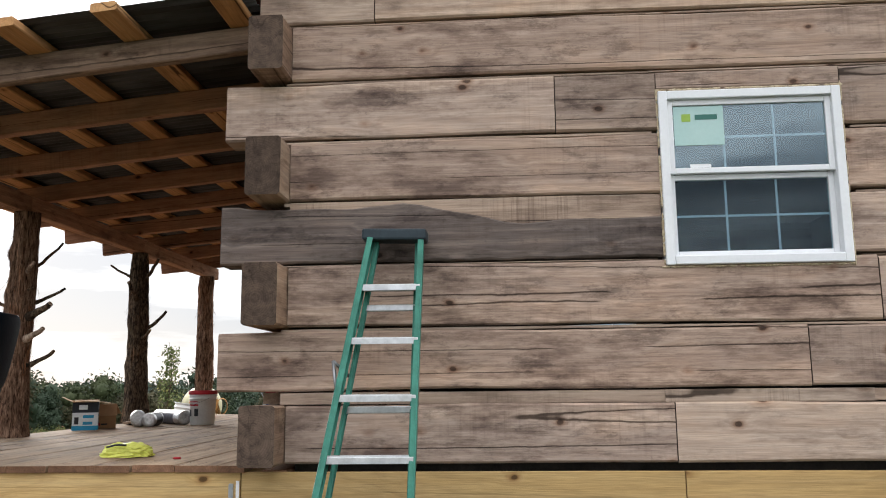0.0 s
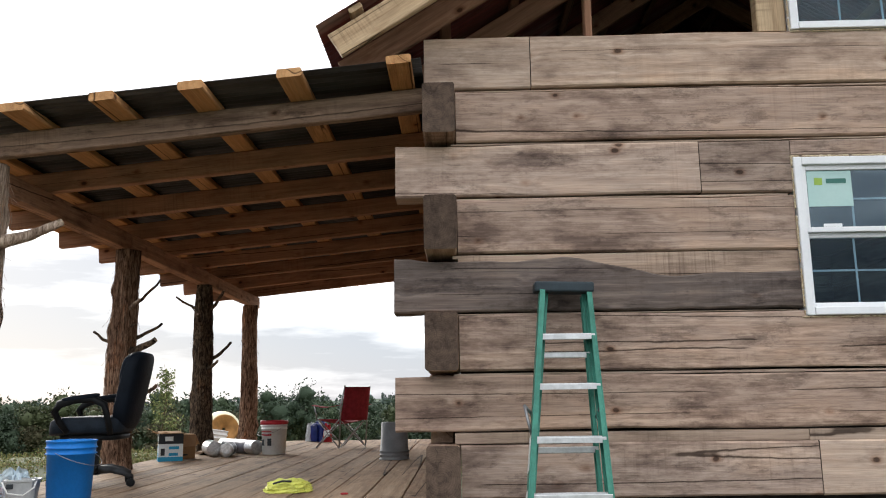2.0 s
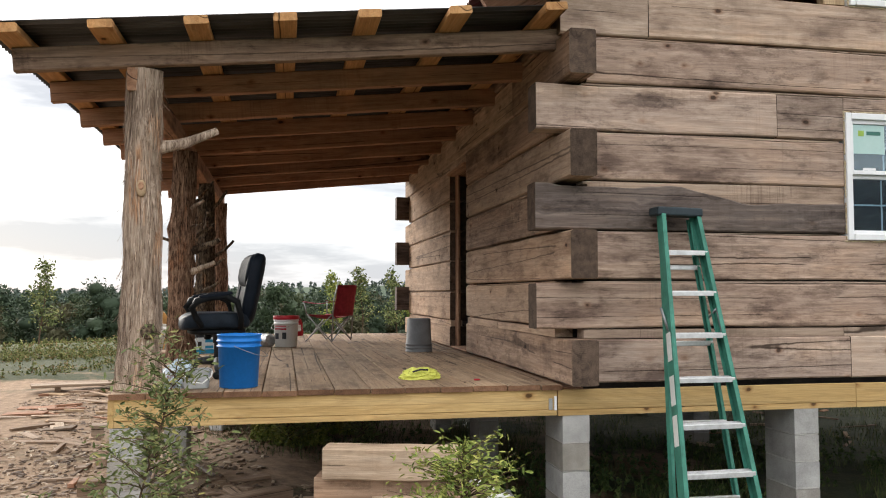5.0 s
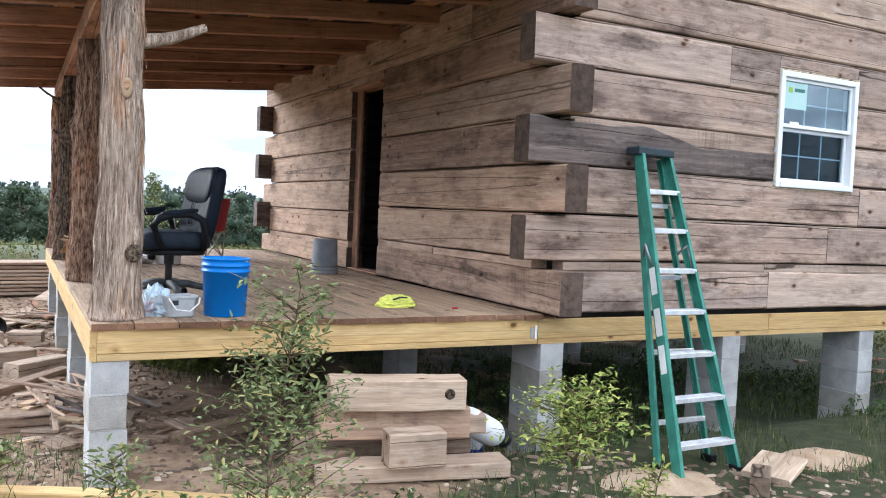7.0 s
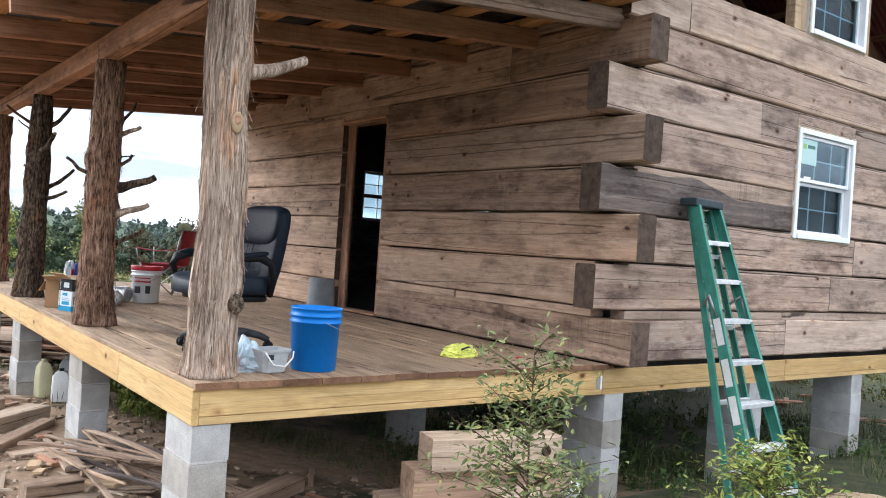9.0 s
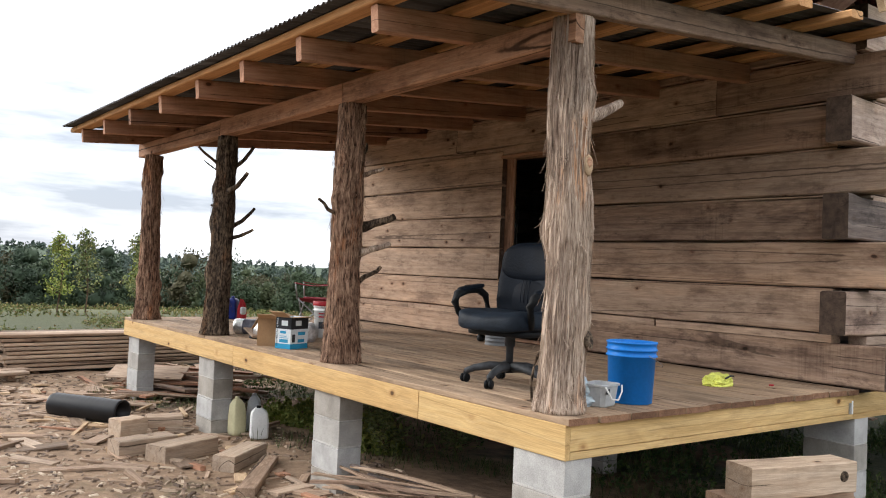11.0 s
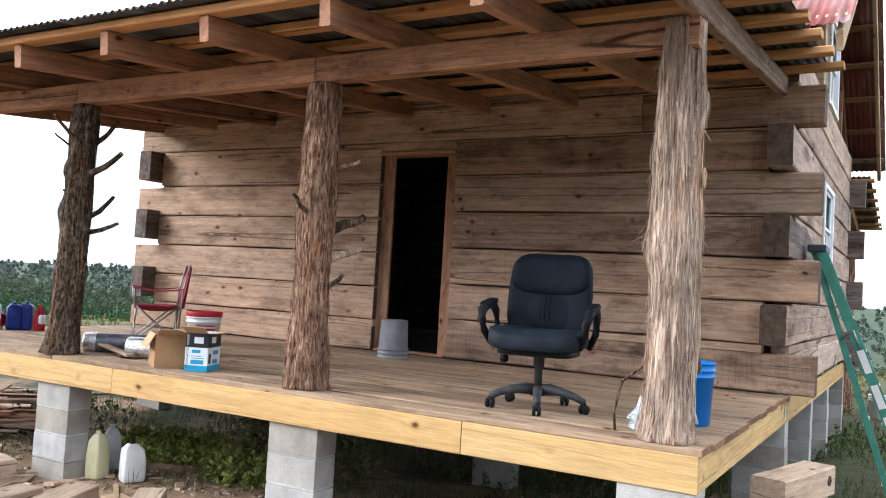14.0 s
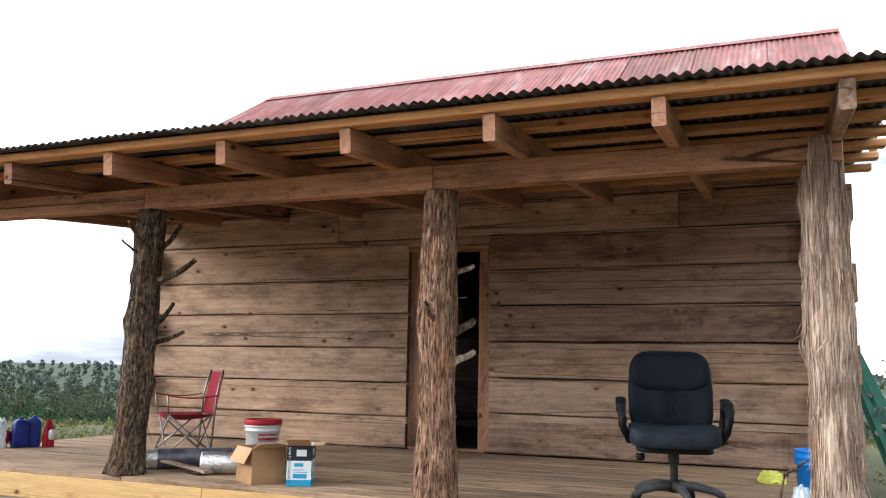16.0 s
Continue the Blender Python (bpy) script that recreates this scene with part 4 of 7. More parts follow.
def main_roof():
    r = thing("main_roof", "rusty red corrugated metal roof on sawn rafters", "roof", kind="structure")
    length = math.hypot(RIDGE[0] - EAVE[0], RIDGE[1] - EAVE[1])
    ux, uz = (RIDGE[0] - EAVE[0]) / length, (RIDGE[1] - EAVE[1]) / length
    y0, y1 = -0.42, 8.07
    for side in (1, -1):
        px = EAVE[0] if side > 0 else 2 * RIDGE[0] - EAVE[0]
        w = 0.86
        k = 0
        y = y0
        while y < y1 - 0.05:
            ww = min(w, y1 - y)
            half = length * 0.52
            top = (RIDGE[0] - side * 0.01, y, RIDGE[1] + 0.045 + 0.002 * (k % 2))
            corrugated("roofing_sheet", top, (0, 1, 0), (-side * ux, 0, -uz), ww + 0.03, half, M_RED_TIN, r)
            low = Vector(top) + Vector((-side * ux, 0, -uz)) * (half - 0.12) - Vector((0, 0, 0.02))
            corrugated("roofing_sheet", low, (0, 1, 0), (-side * ux, 0, -uz), ww + 0.03, length - half + 0.13, M_RED_TIN, r)
            y += w
            k += 1
        ang = math.degrees(math.atan2(uz, ux))
        # barge boards, rafters and the strips under the sheets
        for yy, mt, hh in ((-0.34, M_STUD, 0.17), (0.09, M_RAFTER, 0.17), (0.95, M_RAFTER, 0.17), (2.2, M_RAFTER, 0.17), (3.6, M_RAFTER, 0.17), (5.0, M_RAFTER, 0.17), (6.4, M_RAFTER, 0.17), (7.98, M_STUD, 0.17)):
            cx, cz = (px + RIDGE[0]) / 2 + side * 0.04, (EAVE[1] + RIDGE[1]) / 2 - 0.115
            stick("rafter", mt, r, pose(cx, yy, cz, 0, -side * ang, 0), length - 0.12, 0.05, hh)
        for i in range(7):
            u = 0.06 + 0.88 * i / 6
            bx, bz = px + side * ux * length * u, EAVE[1] + uz * length * u + 0.004
            stick("purlin", M_RAFTER if i else M_STUD, r, pose(bx, (y0 + y1) / 2, bz, 0, -side * ang, 0) @ pose(0, 0, 0, 0, 0, 90), y1 - y0 - 0.04, 0.09, 0.035)
    bm = bmesh.new()
    for s in (1, -1):
        vs = [bm.verts.new(p) for p in ((RIDGE[0], y0, RIDGE[1] + 0.075), (RIDGE[0] - s * 0.17, y0, RIDGE[1] - 0.035), (RIDGE[0] - s * 0.17, y1, RIDGE[1] - 0.035), (RIDGE[0], y1, RIDGE[1] + 0.075))]
        bm.faces.new(vs)
    part("ridge_cap", bm, M_RED_TIN, r).modifiers.new("thick", "SOLIDIFY").thickness = 0.004
    # studs of the open gable either side of the upper window
    g = thing("gable_framing", "bare studs round the upper window of the open gable", "framing", kind="structure")
    for xx, wd in ((WIN_UP[0] - 0.10, 0.19), (WIN_UP[1] + 0.07, 0.13)):
        h = 1.35
        stick("stud", M_STUD, g, pose(xx, 0.075, 3.9 + h / 2, 0, 90, 0), h, 0.10, wd)
    for xx, h in ((1.1, 0.78), (5.0, 0.78)):
        stick("stud", M_RAFTER, g, pose(xx, 0.11, 3.9 + h / 2, 0, 90, 0), h, 0.10, 0.05)
    stick("header", M_STUD, g, pose((WIN_UP[0] + WIN_UP[1]) / 2, 0.075, WIN_UP[3] + 0.05), 1.0, 0.10, 0.09)


main_roof()


# ---- porch: deck, piers, posts, roof ----
def porch_deck():
    d = thing("porch_deck", "wide weathered plank deck with new yellow pine rim boards", "deck", kind="structure")
    x = PORCH_X + 0.002
    widths = [0.235, 0.25, 0.24, 0.255, 0.235, 0.25, 0.245, 0.24, 0.25, 0.235, 0.25, 0.245, 0.16]
    for i, w in enumerate(widths):
        cut = 2.4 + 3.2 * rng.random()
        for a, b_ in ((-0.02 + rng.uniform(-0.012, 0.01), cut), (cut + 0.006, LEN_Y + rng.uniform(0.0, 0.02))):
            stick("plank", M_DECK, d, pose(x + w / 2, (a + b_) / 2, DECK_Z - 0.019 + rng.uniform(-0.0025, 0.0015), 0, 0, 90), b_ - a, w - 0.007, 0.037, jit=0.0015, chamfer=0.004, end=M_DECK_END)
        x += w
    zc, hh = 0.82, 0.185
    # rim boards: front along the gable line, then along the outer edge, each with its joint
    for a, b_ in ((PORCH_X + 0.04, -0.042), (-0.035, 2.38), (2.386, 6.1)):
        stick("rim_board", M_PINE, d, pose((a + b_) / 2, 0.02, zc if a < -1 else zc - 0.003), b_ - a, 0.038, hh - 0.042, jit=0.001, chamfer=0.004).location.z += 0.021
        stick("rim_strip", M_PINE, d, pose((a + b_) / 2, 0.0185, zc - hh / 2 + 0.02 - (0 if a < -1 else 0.003)), b_ - a, 0.041, 0.039, jit=0.001, chamfer=0.002)
    for a, b_ in ((0.0, 1.315), (1.321, 4.30), (4.306, LEN_Y)):
        stick("rim_board", M_PINE, d, pose(PORCH_X + 0.019, (a + b_) / 2, zc, 0, 0, 90), b_ - a, 0.038, hh, jit=0.001, chamfer=0.004)
    box("bracket", M_VINYL, d, -0.064, -0.046, -0.006, -0.0005, zc - 0.055, zc + 0.045, 0.001, "bright metal bracket at the joint")
    stick("rim_board", M_PINE, d, pose(-1.5, LEN_Y - 0.02, zc), 3.1, 0.038, hh)
    stick("sill_beam", M_RAFTER, d, pose(0.12, LEN_Y / 2, zc, 0, 0, 90), LEN_Y - 0.2, 0.15, hh)
    for i in range(11):
        stick("joist", M_STUD, d, pose(-1.5, 0.6 + i * 0.66, zc - 0.01), 3.05, 0.045, 0.17)
    for i in range(9):
        stick("joist", M_STUD, d, pose(3.2, 0.6 + i * 0.8, zc - 0.05), 5.7, 0.06, 0.17)
    box("bracket", M_GALV, d, -0.105, -0.079, -0.008, 0.0, 0.77, 0.85, 0.001, "small galvanised joint plate")
    return d


M_GALV = mottled("galvanised", (0.42, 0.43, 0.44), (0.6, 0.61, 0.62), 12.0, 0.4, 0.8, 0.05)
porch_deck()

PIERS = [(-2.99, 0.20, 0), (-2.96, 2.57, 1), (-2.96, 5.03, 1), (-2.96, 7.40, 1), (0.10, 0.20, 2), (1.95, 0.20, 2), (3.72, 0.20, 2), (5.9, 0.20, 2), (0.05, 2.6, 2), (0.05, 5.0, 2), (0.05, 7.4, 2), (3.0, 3.8, 2), (6.0, 3.8, 2), (6.0, 7.4, 2)]


def block_piers():
    for px, py, kind in PIERS:
        p = thing("block_pier", "stacked grey concrete block pier under the rim", "pier", pose(px, py, 0), "block piers", kind="")
        gz = ground_z(px, py) - 0.12
        wx, wy = 0.205, 0.40
        z = 0.727
        i = 0
        while z > gz:
            h = 0.193
            j = rng.uniform(-0.006, 0.006)
            bm = bmesh.new()
            if kind == 3:
                box_bm(bm, -wx / 2 + j, -0.004 + j, -wy / 2, wy / 2, z - h, z - 0.004, 0.006)
                box_bm(bm, 0.004 + j, wx / 2 + j, -wy / 2, wy / 2, z - h, z - 0.004, 0.006)
            else:
                box_bm(bm, -wx / 2 + j, wx / 2 + j, -wy / 2 + j, wy / 2 + j, z - h, z - 0.002, 0.003)
            part("block", bm, M_BLOCK, p)
            bm = bmesh.new()
            box_bm(bm, -wx / 2 + 0.003, wx / 2 - 0.003, -wy / 2 + 0.003, wy / 2 - 0.003, z - h - 0.0095, z - h + 0.0035)
            part("mortar_joint", bm, M_MORTAR, p)
            z -= h + 0.010
            i += 1


block_piers()


def cedar_post(x, y, top, r0, r1, material, seed, stubs, strips, lean=(0, 0), label=""):
    """A cedar trunk with ridged bark, stubs of limbs and loose bark strips."""
    p = thing("cedar_post", label, "post", pose(x, y, DECK_Z), "porch posts")
    h = top - DECK_Z
    sides, rows = 84, 90
    verts, faces = [], []
    ph = seed * 3.7
    kn = random.Random(seed * 13)
    knobs = [(kn.uniform(0, 2 * math.pi), kn.uniform(0.15, h - 0.1), kn.uniform(0.10, 0.30)) for _ in range(9)]

    def skin(t, z):
        """A point of the trunk's surface at the angle t and height z."""
        u = z / h
        base = r0 + (r1 - r0) * u
        base *= 1 + 0.24 * math.exp(-z * 7) + 0.15 * noise.noise((seed, z * 2.1, 0))
        c, s = math.cos(t), math.sin(t)
        lobes = 1 + 0.20 * noise.noise((c * 1.3 + ph, s * 1.3, z * 1.1))
        for kt, kz, kr in knobs:
            dt = (t - kt + math.pi) % (2 * math.pi) - math.pi
            lobes += kr * math.exp(-(dt / 0.42) ** 2 - ((z - kz) / 0.075) ** 2)
        ridge = 0.17 * abs(noise.noise((c * 5 + ph, s * 5, z * 0.8))) + 0.10 * noise.noise((c * 10, s * 10 + ph, z * (1.3 if seed == 1 else 4.0))) + 0.08 * noise.noise((c * 21, s * 21 + ph, z * (2.2 if seed == 1 else 8.0))) - 0.05
        r = base * lobes * (1 + ridge)
        return lean[0] * u + 0.03 * noise.noise((seed + 5, z * 0.8, 1)), lean[1] * u + 0.03 * noise.noise((seed + 9, z * 0.8, 2)), r

    for i in range(rows + 1):
        z = h * i / rows
        for k in range(sides):
            t = 2 * math.pi * k / sides
            cx, cy, r = skin(t, z)
            verts.append((cx + r * math.cos(t), cy + r * math.sin(t), z))
    for i in range(rows):
        for k in range(sides):
            a, b_ = i * sides + k, i * sides + (k + 1) % sides
            faces.append((a, b_, b_ + sides, a + sides))
    faces.append(tuple(range(sides - 1, -1, -1)))
    faces.append(tuple(rows * sides + k for k in range(sides)))
    mesh_object("trunk", verts, faces, material, p, smooth=True)
    for z, az, ln, rr, rise, mt in stubs:
        a = radians(az)
        pts, rad = [], []
        u = z / h
        ox, oy = lean[0] * u, lean[1] * u
        n = 6
        for i in range(n + 1):
            s = i / n
            d = (r0 * 0.6) + ln * s
            pts.append((ox + math.cos(a) * d + 0.02 * noise.noise((seed, z, s * 3)), oy + math.sin(a) * d + 0.02 * noise.noise((seed, z + 3, s * 3)), z + rise * s * (0.5 + 0.5 * s)))
            rad.append(rr * (1.3 - 0.5 * s + 0.9 * max(0.0, 0.3 - s)) * (1 + 0.1 * noise.noise((seed, s * 9, z))))
        bar("limb_stub", pts, rad, mt, p, 9)
        turned("cut_face", [(rad[-1] * 0.93, 0), (rad[-1] * 0.5, 0.004)], M_TIMBER, p, "pale sawn limb end", m=Matrix.Translation(pts[-1]) @ (Vector(pts[-1]) - Vector(pts[-2])).to_track_quat("Z", "Y").to_matrix().to_4x4(), sides=10)
    vs, fs = [], []
    rr_ = random.Random(seed)
    for _ in range(strips):
        t = rr_.uniform(0, 2 * math.pi)
        z = rr_.uniform(0.12, h * 0.97)
        shag = rr_.random() < (0.10 if seed == 1 else 0.16)
        ln, w = (rr_.uniform(0.04, 0.19), rr_.uniform(0.0014, 0.0048)) if shag else (rr_.uniform(0.08, 0.40), rr_.uniform(0.0012, 0.0042))
        ln = min(ln, z - 0.02)
        curl = rr_.uniform(0.01, 0.05 if seed > 1 else 0.06) if shag else rr_.uniform(0.0, 0.008)
        tilt = rr_.uniform(-0.6, 0.6) if shag else rr_.uniform(-0.10, 0.10)
        b0 = len(vs)
        for i in range(6):
            s = i / 5
            zz = z - ln * s
            cx, cy, r = skin(t, zz)
            rad = r + 0.003 + curl * s ** 1.6
            tt = t + tilt * s * ln / r
            ww = w * (1 - 0.7 * s)
            for e in (-1, 1):
                vs.append((cx + rad * math.cos(tt + e * ww / r), cy + rad * math.sin(tt + e * ww / r), zz))
        for i in range(5):
            fs.append((b0 + 2 * i, b0 + 2 * i + 1, b0 + 2 * i + 3, b0 + 2 * i + 2))
    ob = mesh_object("loose_bark", vs, fs, material, p, "loose shreds of bark")
    ob.modifiers.new("thick", "SOLIDIFY").thickness = 0.0015
    tagged(ob, kind="stuff")
    return p


G, D_ = M_BARK_GREY, M_BARK_DARK
cedar_post(-2.94, 0.20, 3.14, 0.125, 0.108, M_BARK_GREY, 1, [(1.655, 8, 0.42, 0.034, 0.15, G), (0.42, 200, 0.03, 0.035, 0.0, M_BARK_DARK)], 1100, label="shaggy peeling grey cedar trunk post at the corner")
cedar_post(-2.95, 2.58, 2.98, 0.118, 0.104, M_BARK_RED, 2, [(1.52, 35, 0.25, 0.013, 0.25, D_), (1.47, -40, 0.20, 0.018, 0.07, G), (1.19, 42, 0.30, 0.015, 0.16, D_), (1.06, -20, 0.31, 0.031, 0.11, D_), (1.30, -35, 0.16, 0.006, 0.02, D_), (0.86, -25, 0.27, 0.025, 0.09, G), (0.62, 3, 0.26, 0.019, 0.14, D_), (1.14, 183, 0.20, 0.014, 0.12, D_)], 700, label="red-brown cedar trunk post with cut limbs")
cedar_post(-2.96, 5.12, 2.98, 0.122, 0.098, M_BARK_DARK, 3, [(1.72, -15, 0.20, 0.020, 0.23, D_), (1.46, -82, 0.35, 0.023, 0.17, D_), (1.10, -2, 0.27, 0.019, 0.22, D_), (0.985, -42, 0.257, 0.017, 0.10, D_), (1.74, 193, 0.26, 0.014, 0.14, D_), (1.68, 150, 0.14, 0.008, 0.09, D_), (1.3, 170, 0.05, 0.012, 0.02, D_)], 160, lean=(0.0, -0.10), label="dark cedar trunk post with thin bare limbs")
cedar_post(-2.96, 7.32, 2.98, 0.128, 0.105, M_BARK_RED, 4, [], 200, label="brown cedar trunk post at the far corner")

p1 = [o for o in scene.objects if o.name == "cedar_post"][0]
turned("knot_face", [(0.045, 0), (0.04, 0.008), (0.015, 0.012), (0.004, 0.004)], M_STUD, p1, "orange-brown healed knot", m=pose(0.01, -0.128, 1.36, 90, 0, 0) @ Matrix.Diagonal((0.75, 1.35, 1, 1)), sides=18)
turned("knot_face", [(0.055, -0.01), (0.05, 0.012), (0.03, 0.02), (0.008, 0.006)], M_BARK_DARK, p1, "dark knot near the foot", m=pose(0.075, -0.118, 0.40, 80, 0, 25), sides=18)
turned("knot_face", [(0.026, 0), (0.022, 0.006), (0.006, 0.004)], M_BEAM, p1, "brown heart of the healed knot", m=pose(0.01, -0.136, 1.375, 90, 0, 0) @ Matrix.Diagonal((0.8, 1.1, 1, 1)), sides=16)

ROOF_A = (-3.765, 3.228)   # outer tip of the rafters, top edge
ROOF_B = (0.02, 3.585)
RAFTER_Y = [0.12, 1.02, 1.965, 2.89, 3.81, 4.75, 5.69, 6.63, 7.56]


def porch_roof():
    r = thing("porch_roof", "lean-to porch roof of rough rafters under corrugated tin", "roof", kind="structure")
    for a, b_ in ((0.10, 2.60), (2.606, 5.05), (5.056, LEN_Y)):
        stick("beam", M_BEAM, r, pose(-2.98, (a + b_) / 2, 3.063, 0, 0, 90), b_ - a, 0.12, 0.165, jit=0.004)
    ln = math.hypot(ROOF_B[0] - ROOF_A[0], ROOF_B[1] - ROOF_A[1])
    ang = -math.degrees(math.atan2(ROOF_B[1] - ROOF_A[1], ROOF_B[0] - ROOF_A[0]))
    ux, uz = math.cos(radians(-ang)), math.sin(radians(-ang))
    nx, nz = -uz, ux
    for i, yy in enumerate(RAFTER_Y):
        cx, cz = (ROOF_A[0] + ROOF_B[0]) / 2 - nx * 0.08, (ROOF_A[1] + ROOF_B[1]) / 2 - nz * 0.08
        stick("rafter", M_RAFTER if i else M_LOG_BROWN, r, pose(cx, yy, cz, 0, ang, 0), ln, 0.075, 0.16, jit=0.003)
    for k, s in enumerate((0.05, 0.625, 1.215, 1.785, 2.345, 2.965, 3.645)):
        px, pz = ROOF_A[0] + ux * s + nx * 0.029, ROOF_A[1] + uz * s + nz * 0.029
        end = -0.24 - 0.018 * k
        stick("purlin", M_PURLIN, r, pose(px, (end + LEN_Y + 0.3) / 2, pz, 0, ang, 0) @ pose(0, 0, 0, 0, 0, 90), LEN_Y + 0.3 - end, 0.155, 0.056, jit=0.003)
    y = -0.20
    k = 0
    while y < LEN_Y + 0.25:
        w = min(0.86, LEN_Y + 0.3 - y)
        up = 0.073 + 0.003 * (k % 2)
        corrugated("roofing_sheet", (ROOF_A[0] - ux * 0.12 + nx * up, y - 0.02, ROOF_A[1] - uz * 0.12 + nz * up), (0, 1, 0), (ux, 0, uz), w + 0.03, ln + 0.10, M_TIN, r, depth=0.011)
        y += 0.86
        k += 1
    return r


porch_roof()


def far_porch():
    """The lean-to on the other side of the cabin, mirrored and plain."""
    r = thing("far_porch_roof", "lean-to roof on the far side of the cabin", "roof", kind="structure")
    x0, x1 = 6.10, 9.6
    ang = math.degrees(math.atan2(0.42, 3.5))
    for i in range(9):
        stick("rafter", M_RAFTER, r, pose((x0 + x1) / 2, 0.1 + i * 0.92, 3.27, 0, ang, 0), 3.55, 0.075, 0.16)
    for s in (0.1, 0.7, 1.3, 1.9, 2.5, 3.1, 3.45):
        stick("purlin", M_PURLIN, r, pose(x0 + s, 3.8, 3.585 - s * 0.12, 0, ang, 0) @ pose(0, 0, 0, 0, 0, 90), 8.2, 0.135, 0.038)
    for k in range(10):
        corrugated("roofing_sheet", (x0, -0.25 + k * 0.86, 3.62), (0, 1, 0), (0.9928, 0, -0.119), 0.88, 3.55, M_TIN, r, depth=0.011)
    stick("beam", M_BEAM, r, pose(9.0, 3.85, 3.02, 0, 0, 90), 7.6, 0.12, 0.15)
    for yy in (0.2, 3.8, 7.4):
        gz = ground_z(9.0, yy)
        c = cedar_post(9.0, yy, 2.95, 0.12, 0.1, M_BARK_RED, 5, [], 20, label="brown cedar trunk post of the far porch")
        c.location.z = gz - 0.03
        c.scale.z = (2.95 - gz + 0.03) / (2.95 - DECK_Z)


far_porch()


# ---- materials of the loose things ----
def plain(name, colour, rough=0.5, metal=0.0, dirt=0.25, scale=6.0, bump=0.05):
    dark = tuple(c * (1 - dirt) for c in colour)
    return mottled(name, dark, colour, scale, rough, metal, bump, speck=0.14)


M_GREEN_FG = plain("green_fibreglass", (0.055, 0.23, 0.17), 0.45, 0, 0.35, 9.0)
M_ALU = plain("aluminium", (0.72, 0.73, 0.74), 0.38, 0.55, 0.25, 14.0)
M_BLACK_PLASTIC = plain("black_plastic", (0.012, 0.013, 0.014), 0.5, 0, 0.3)
M_CAP = plain("dark_cap", (0.035, 0.05, 0.06), 0.5, 0, 0.3)
M_LEATHER = plain("black_leather", (0.007, 0.0105, 0.017), 0.55, 0, 0.4, 5.0, 0.25)
M_LEATHER_SEAT = plain("dusty_leather", (0.017, 0.024, 0.034), 0.55, 0, 0.45, 7.0, 0.25)
M_DUSTY_BASE = plain("dusty_black_plastic", (0.055, 0.058, 0.062), 0.65, 0, 0.6, 11.0)
for mt_ in (M_LEATHER, M_LEATHER_SEAT, M_BLACK_PLASTIC):
    mt_.node_tree.nodes["Principled BSDF"].inputs["Specular IOR Level"].default_value = 0.09
M_BLUE = plain("blue_plastic", (0.012, 0.19, 0.62), 0.42, 0, 0.2, 4.0)
M_WHITE_PL = plain("white_plastic", (0.72, 0.72, 0.70), 0.45, 0, 0.12)
M_CLEAR_PL = plain("cloudy_plastic", (0.40, 0.41, 0.41), 0.35, 0, 0.2, 12.0)
M_CREAM_PL = plain("cream_plastic", (0.62, 0.58, 0.36), 0.5, 0, 0.15)
M_GREY_PL = plain("grey_plastic", (0.24, 0.25, 0.26), 0.6, 0, 0.3)
M_RED = plain("red_fabric", (0.29, 0.026, 0.042), 0.85, 0, 0.3, 20.0, 0.3)
M_RED_PL = plain("red_plastic", (0.42, 0.02, 0.03), 0.45)
M_YELLOW = plain("yellow_bag", (0.72, 0.74, 0.16), 0.45, 0, 0.2, 10.0)
M_CARD = plain("cardboard", (0.36, 0.215, 0.11), 0.85, 0, 0.2, 7.0)
M_CARD_IN = plain("cardboard_inside", (0.50, 0.33, 0.19), 0.85, 0, 0.15)
M_BOX_BLACK = plain("box_black", (0.02, 0.024, 0.03), 0.4)
M_BOX_WHITE = plain("box_white", (0.70, 0.76, 0.78), 0.45, 0, 0.1)
M_BOX_BLUE = plain("box_blue", (0.03, 0.30, 0.52), 0.4, 0, 0.1)
M_FOIL = plain("foil", (0.78, 0.78, 0.78), 0.3, 0.85, 0.35, 40.0, 0.8)
M_DARK_BLUE = plain("dark_blue_plastic", (0.012, 0.028, 0.20), 0.4, 0, 0.45, 9.0)
M_STEEL = plain("grey_steel", (0.33, 0.33, 0.34), 0.4, 0.7)
M_ORANGE = plain("orange_paint", (0.40, 0.20, 0.06), 0.55, 0, 0.4)
M_INK = plain("dark_print", (0.03, 0.035, 0.04), 0.5)
M_LABEL = plain("paper_label", (0.66, 0.66, 0.63), 0.6, 0, 0.15)
M_WRAP = plain("grey_wrapper", (0.15, 0.15, 0.18), 0.35, 0.3, 0.5, 14.0)
M_TAR = plain("black_pipe", (0.016, 0.016, 0.017), 0.4)
M_SAND = mottled("sand_heap", (0.34, 0.235, 0.15), (0.48, 0.365, 0.25), 5.0, 0.95, bump=0.6, fine=90.0)


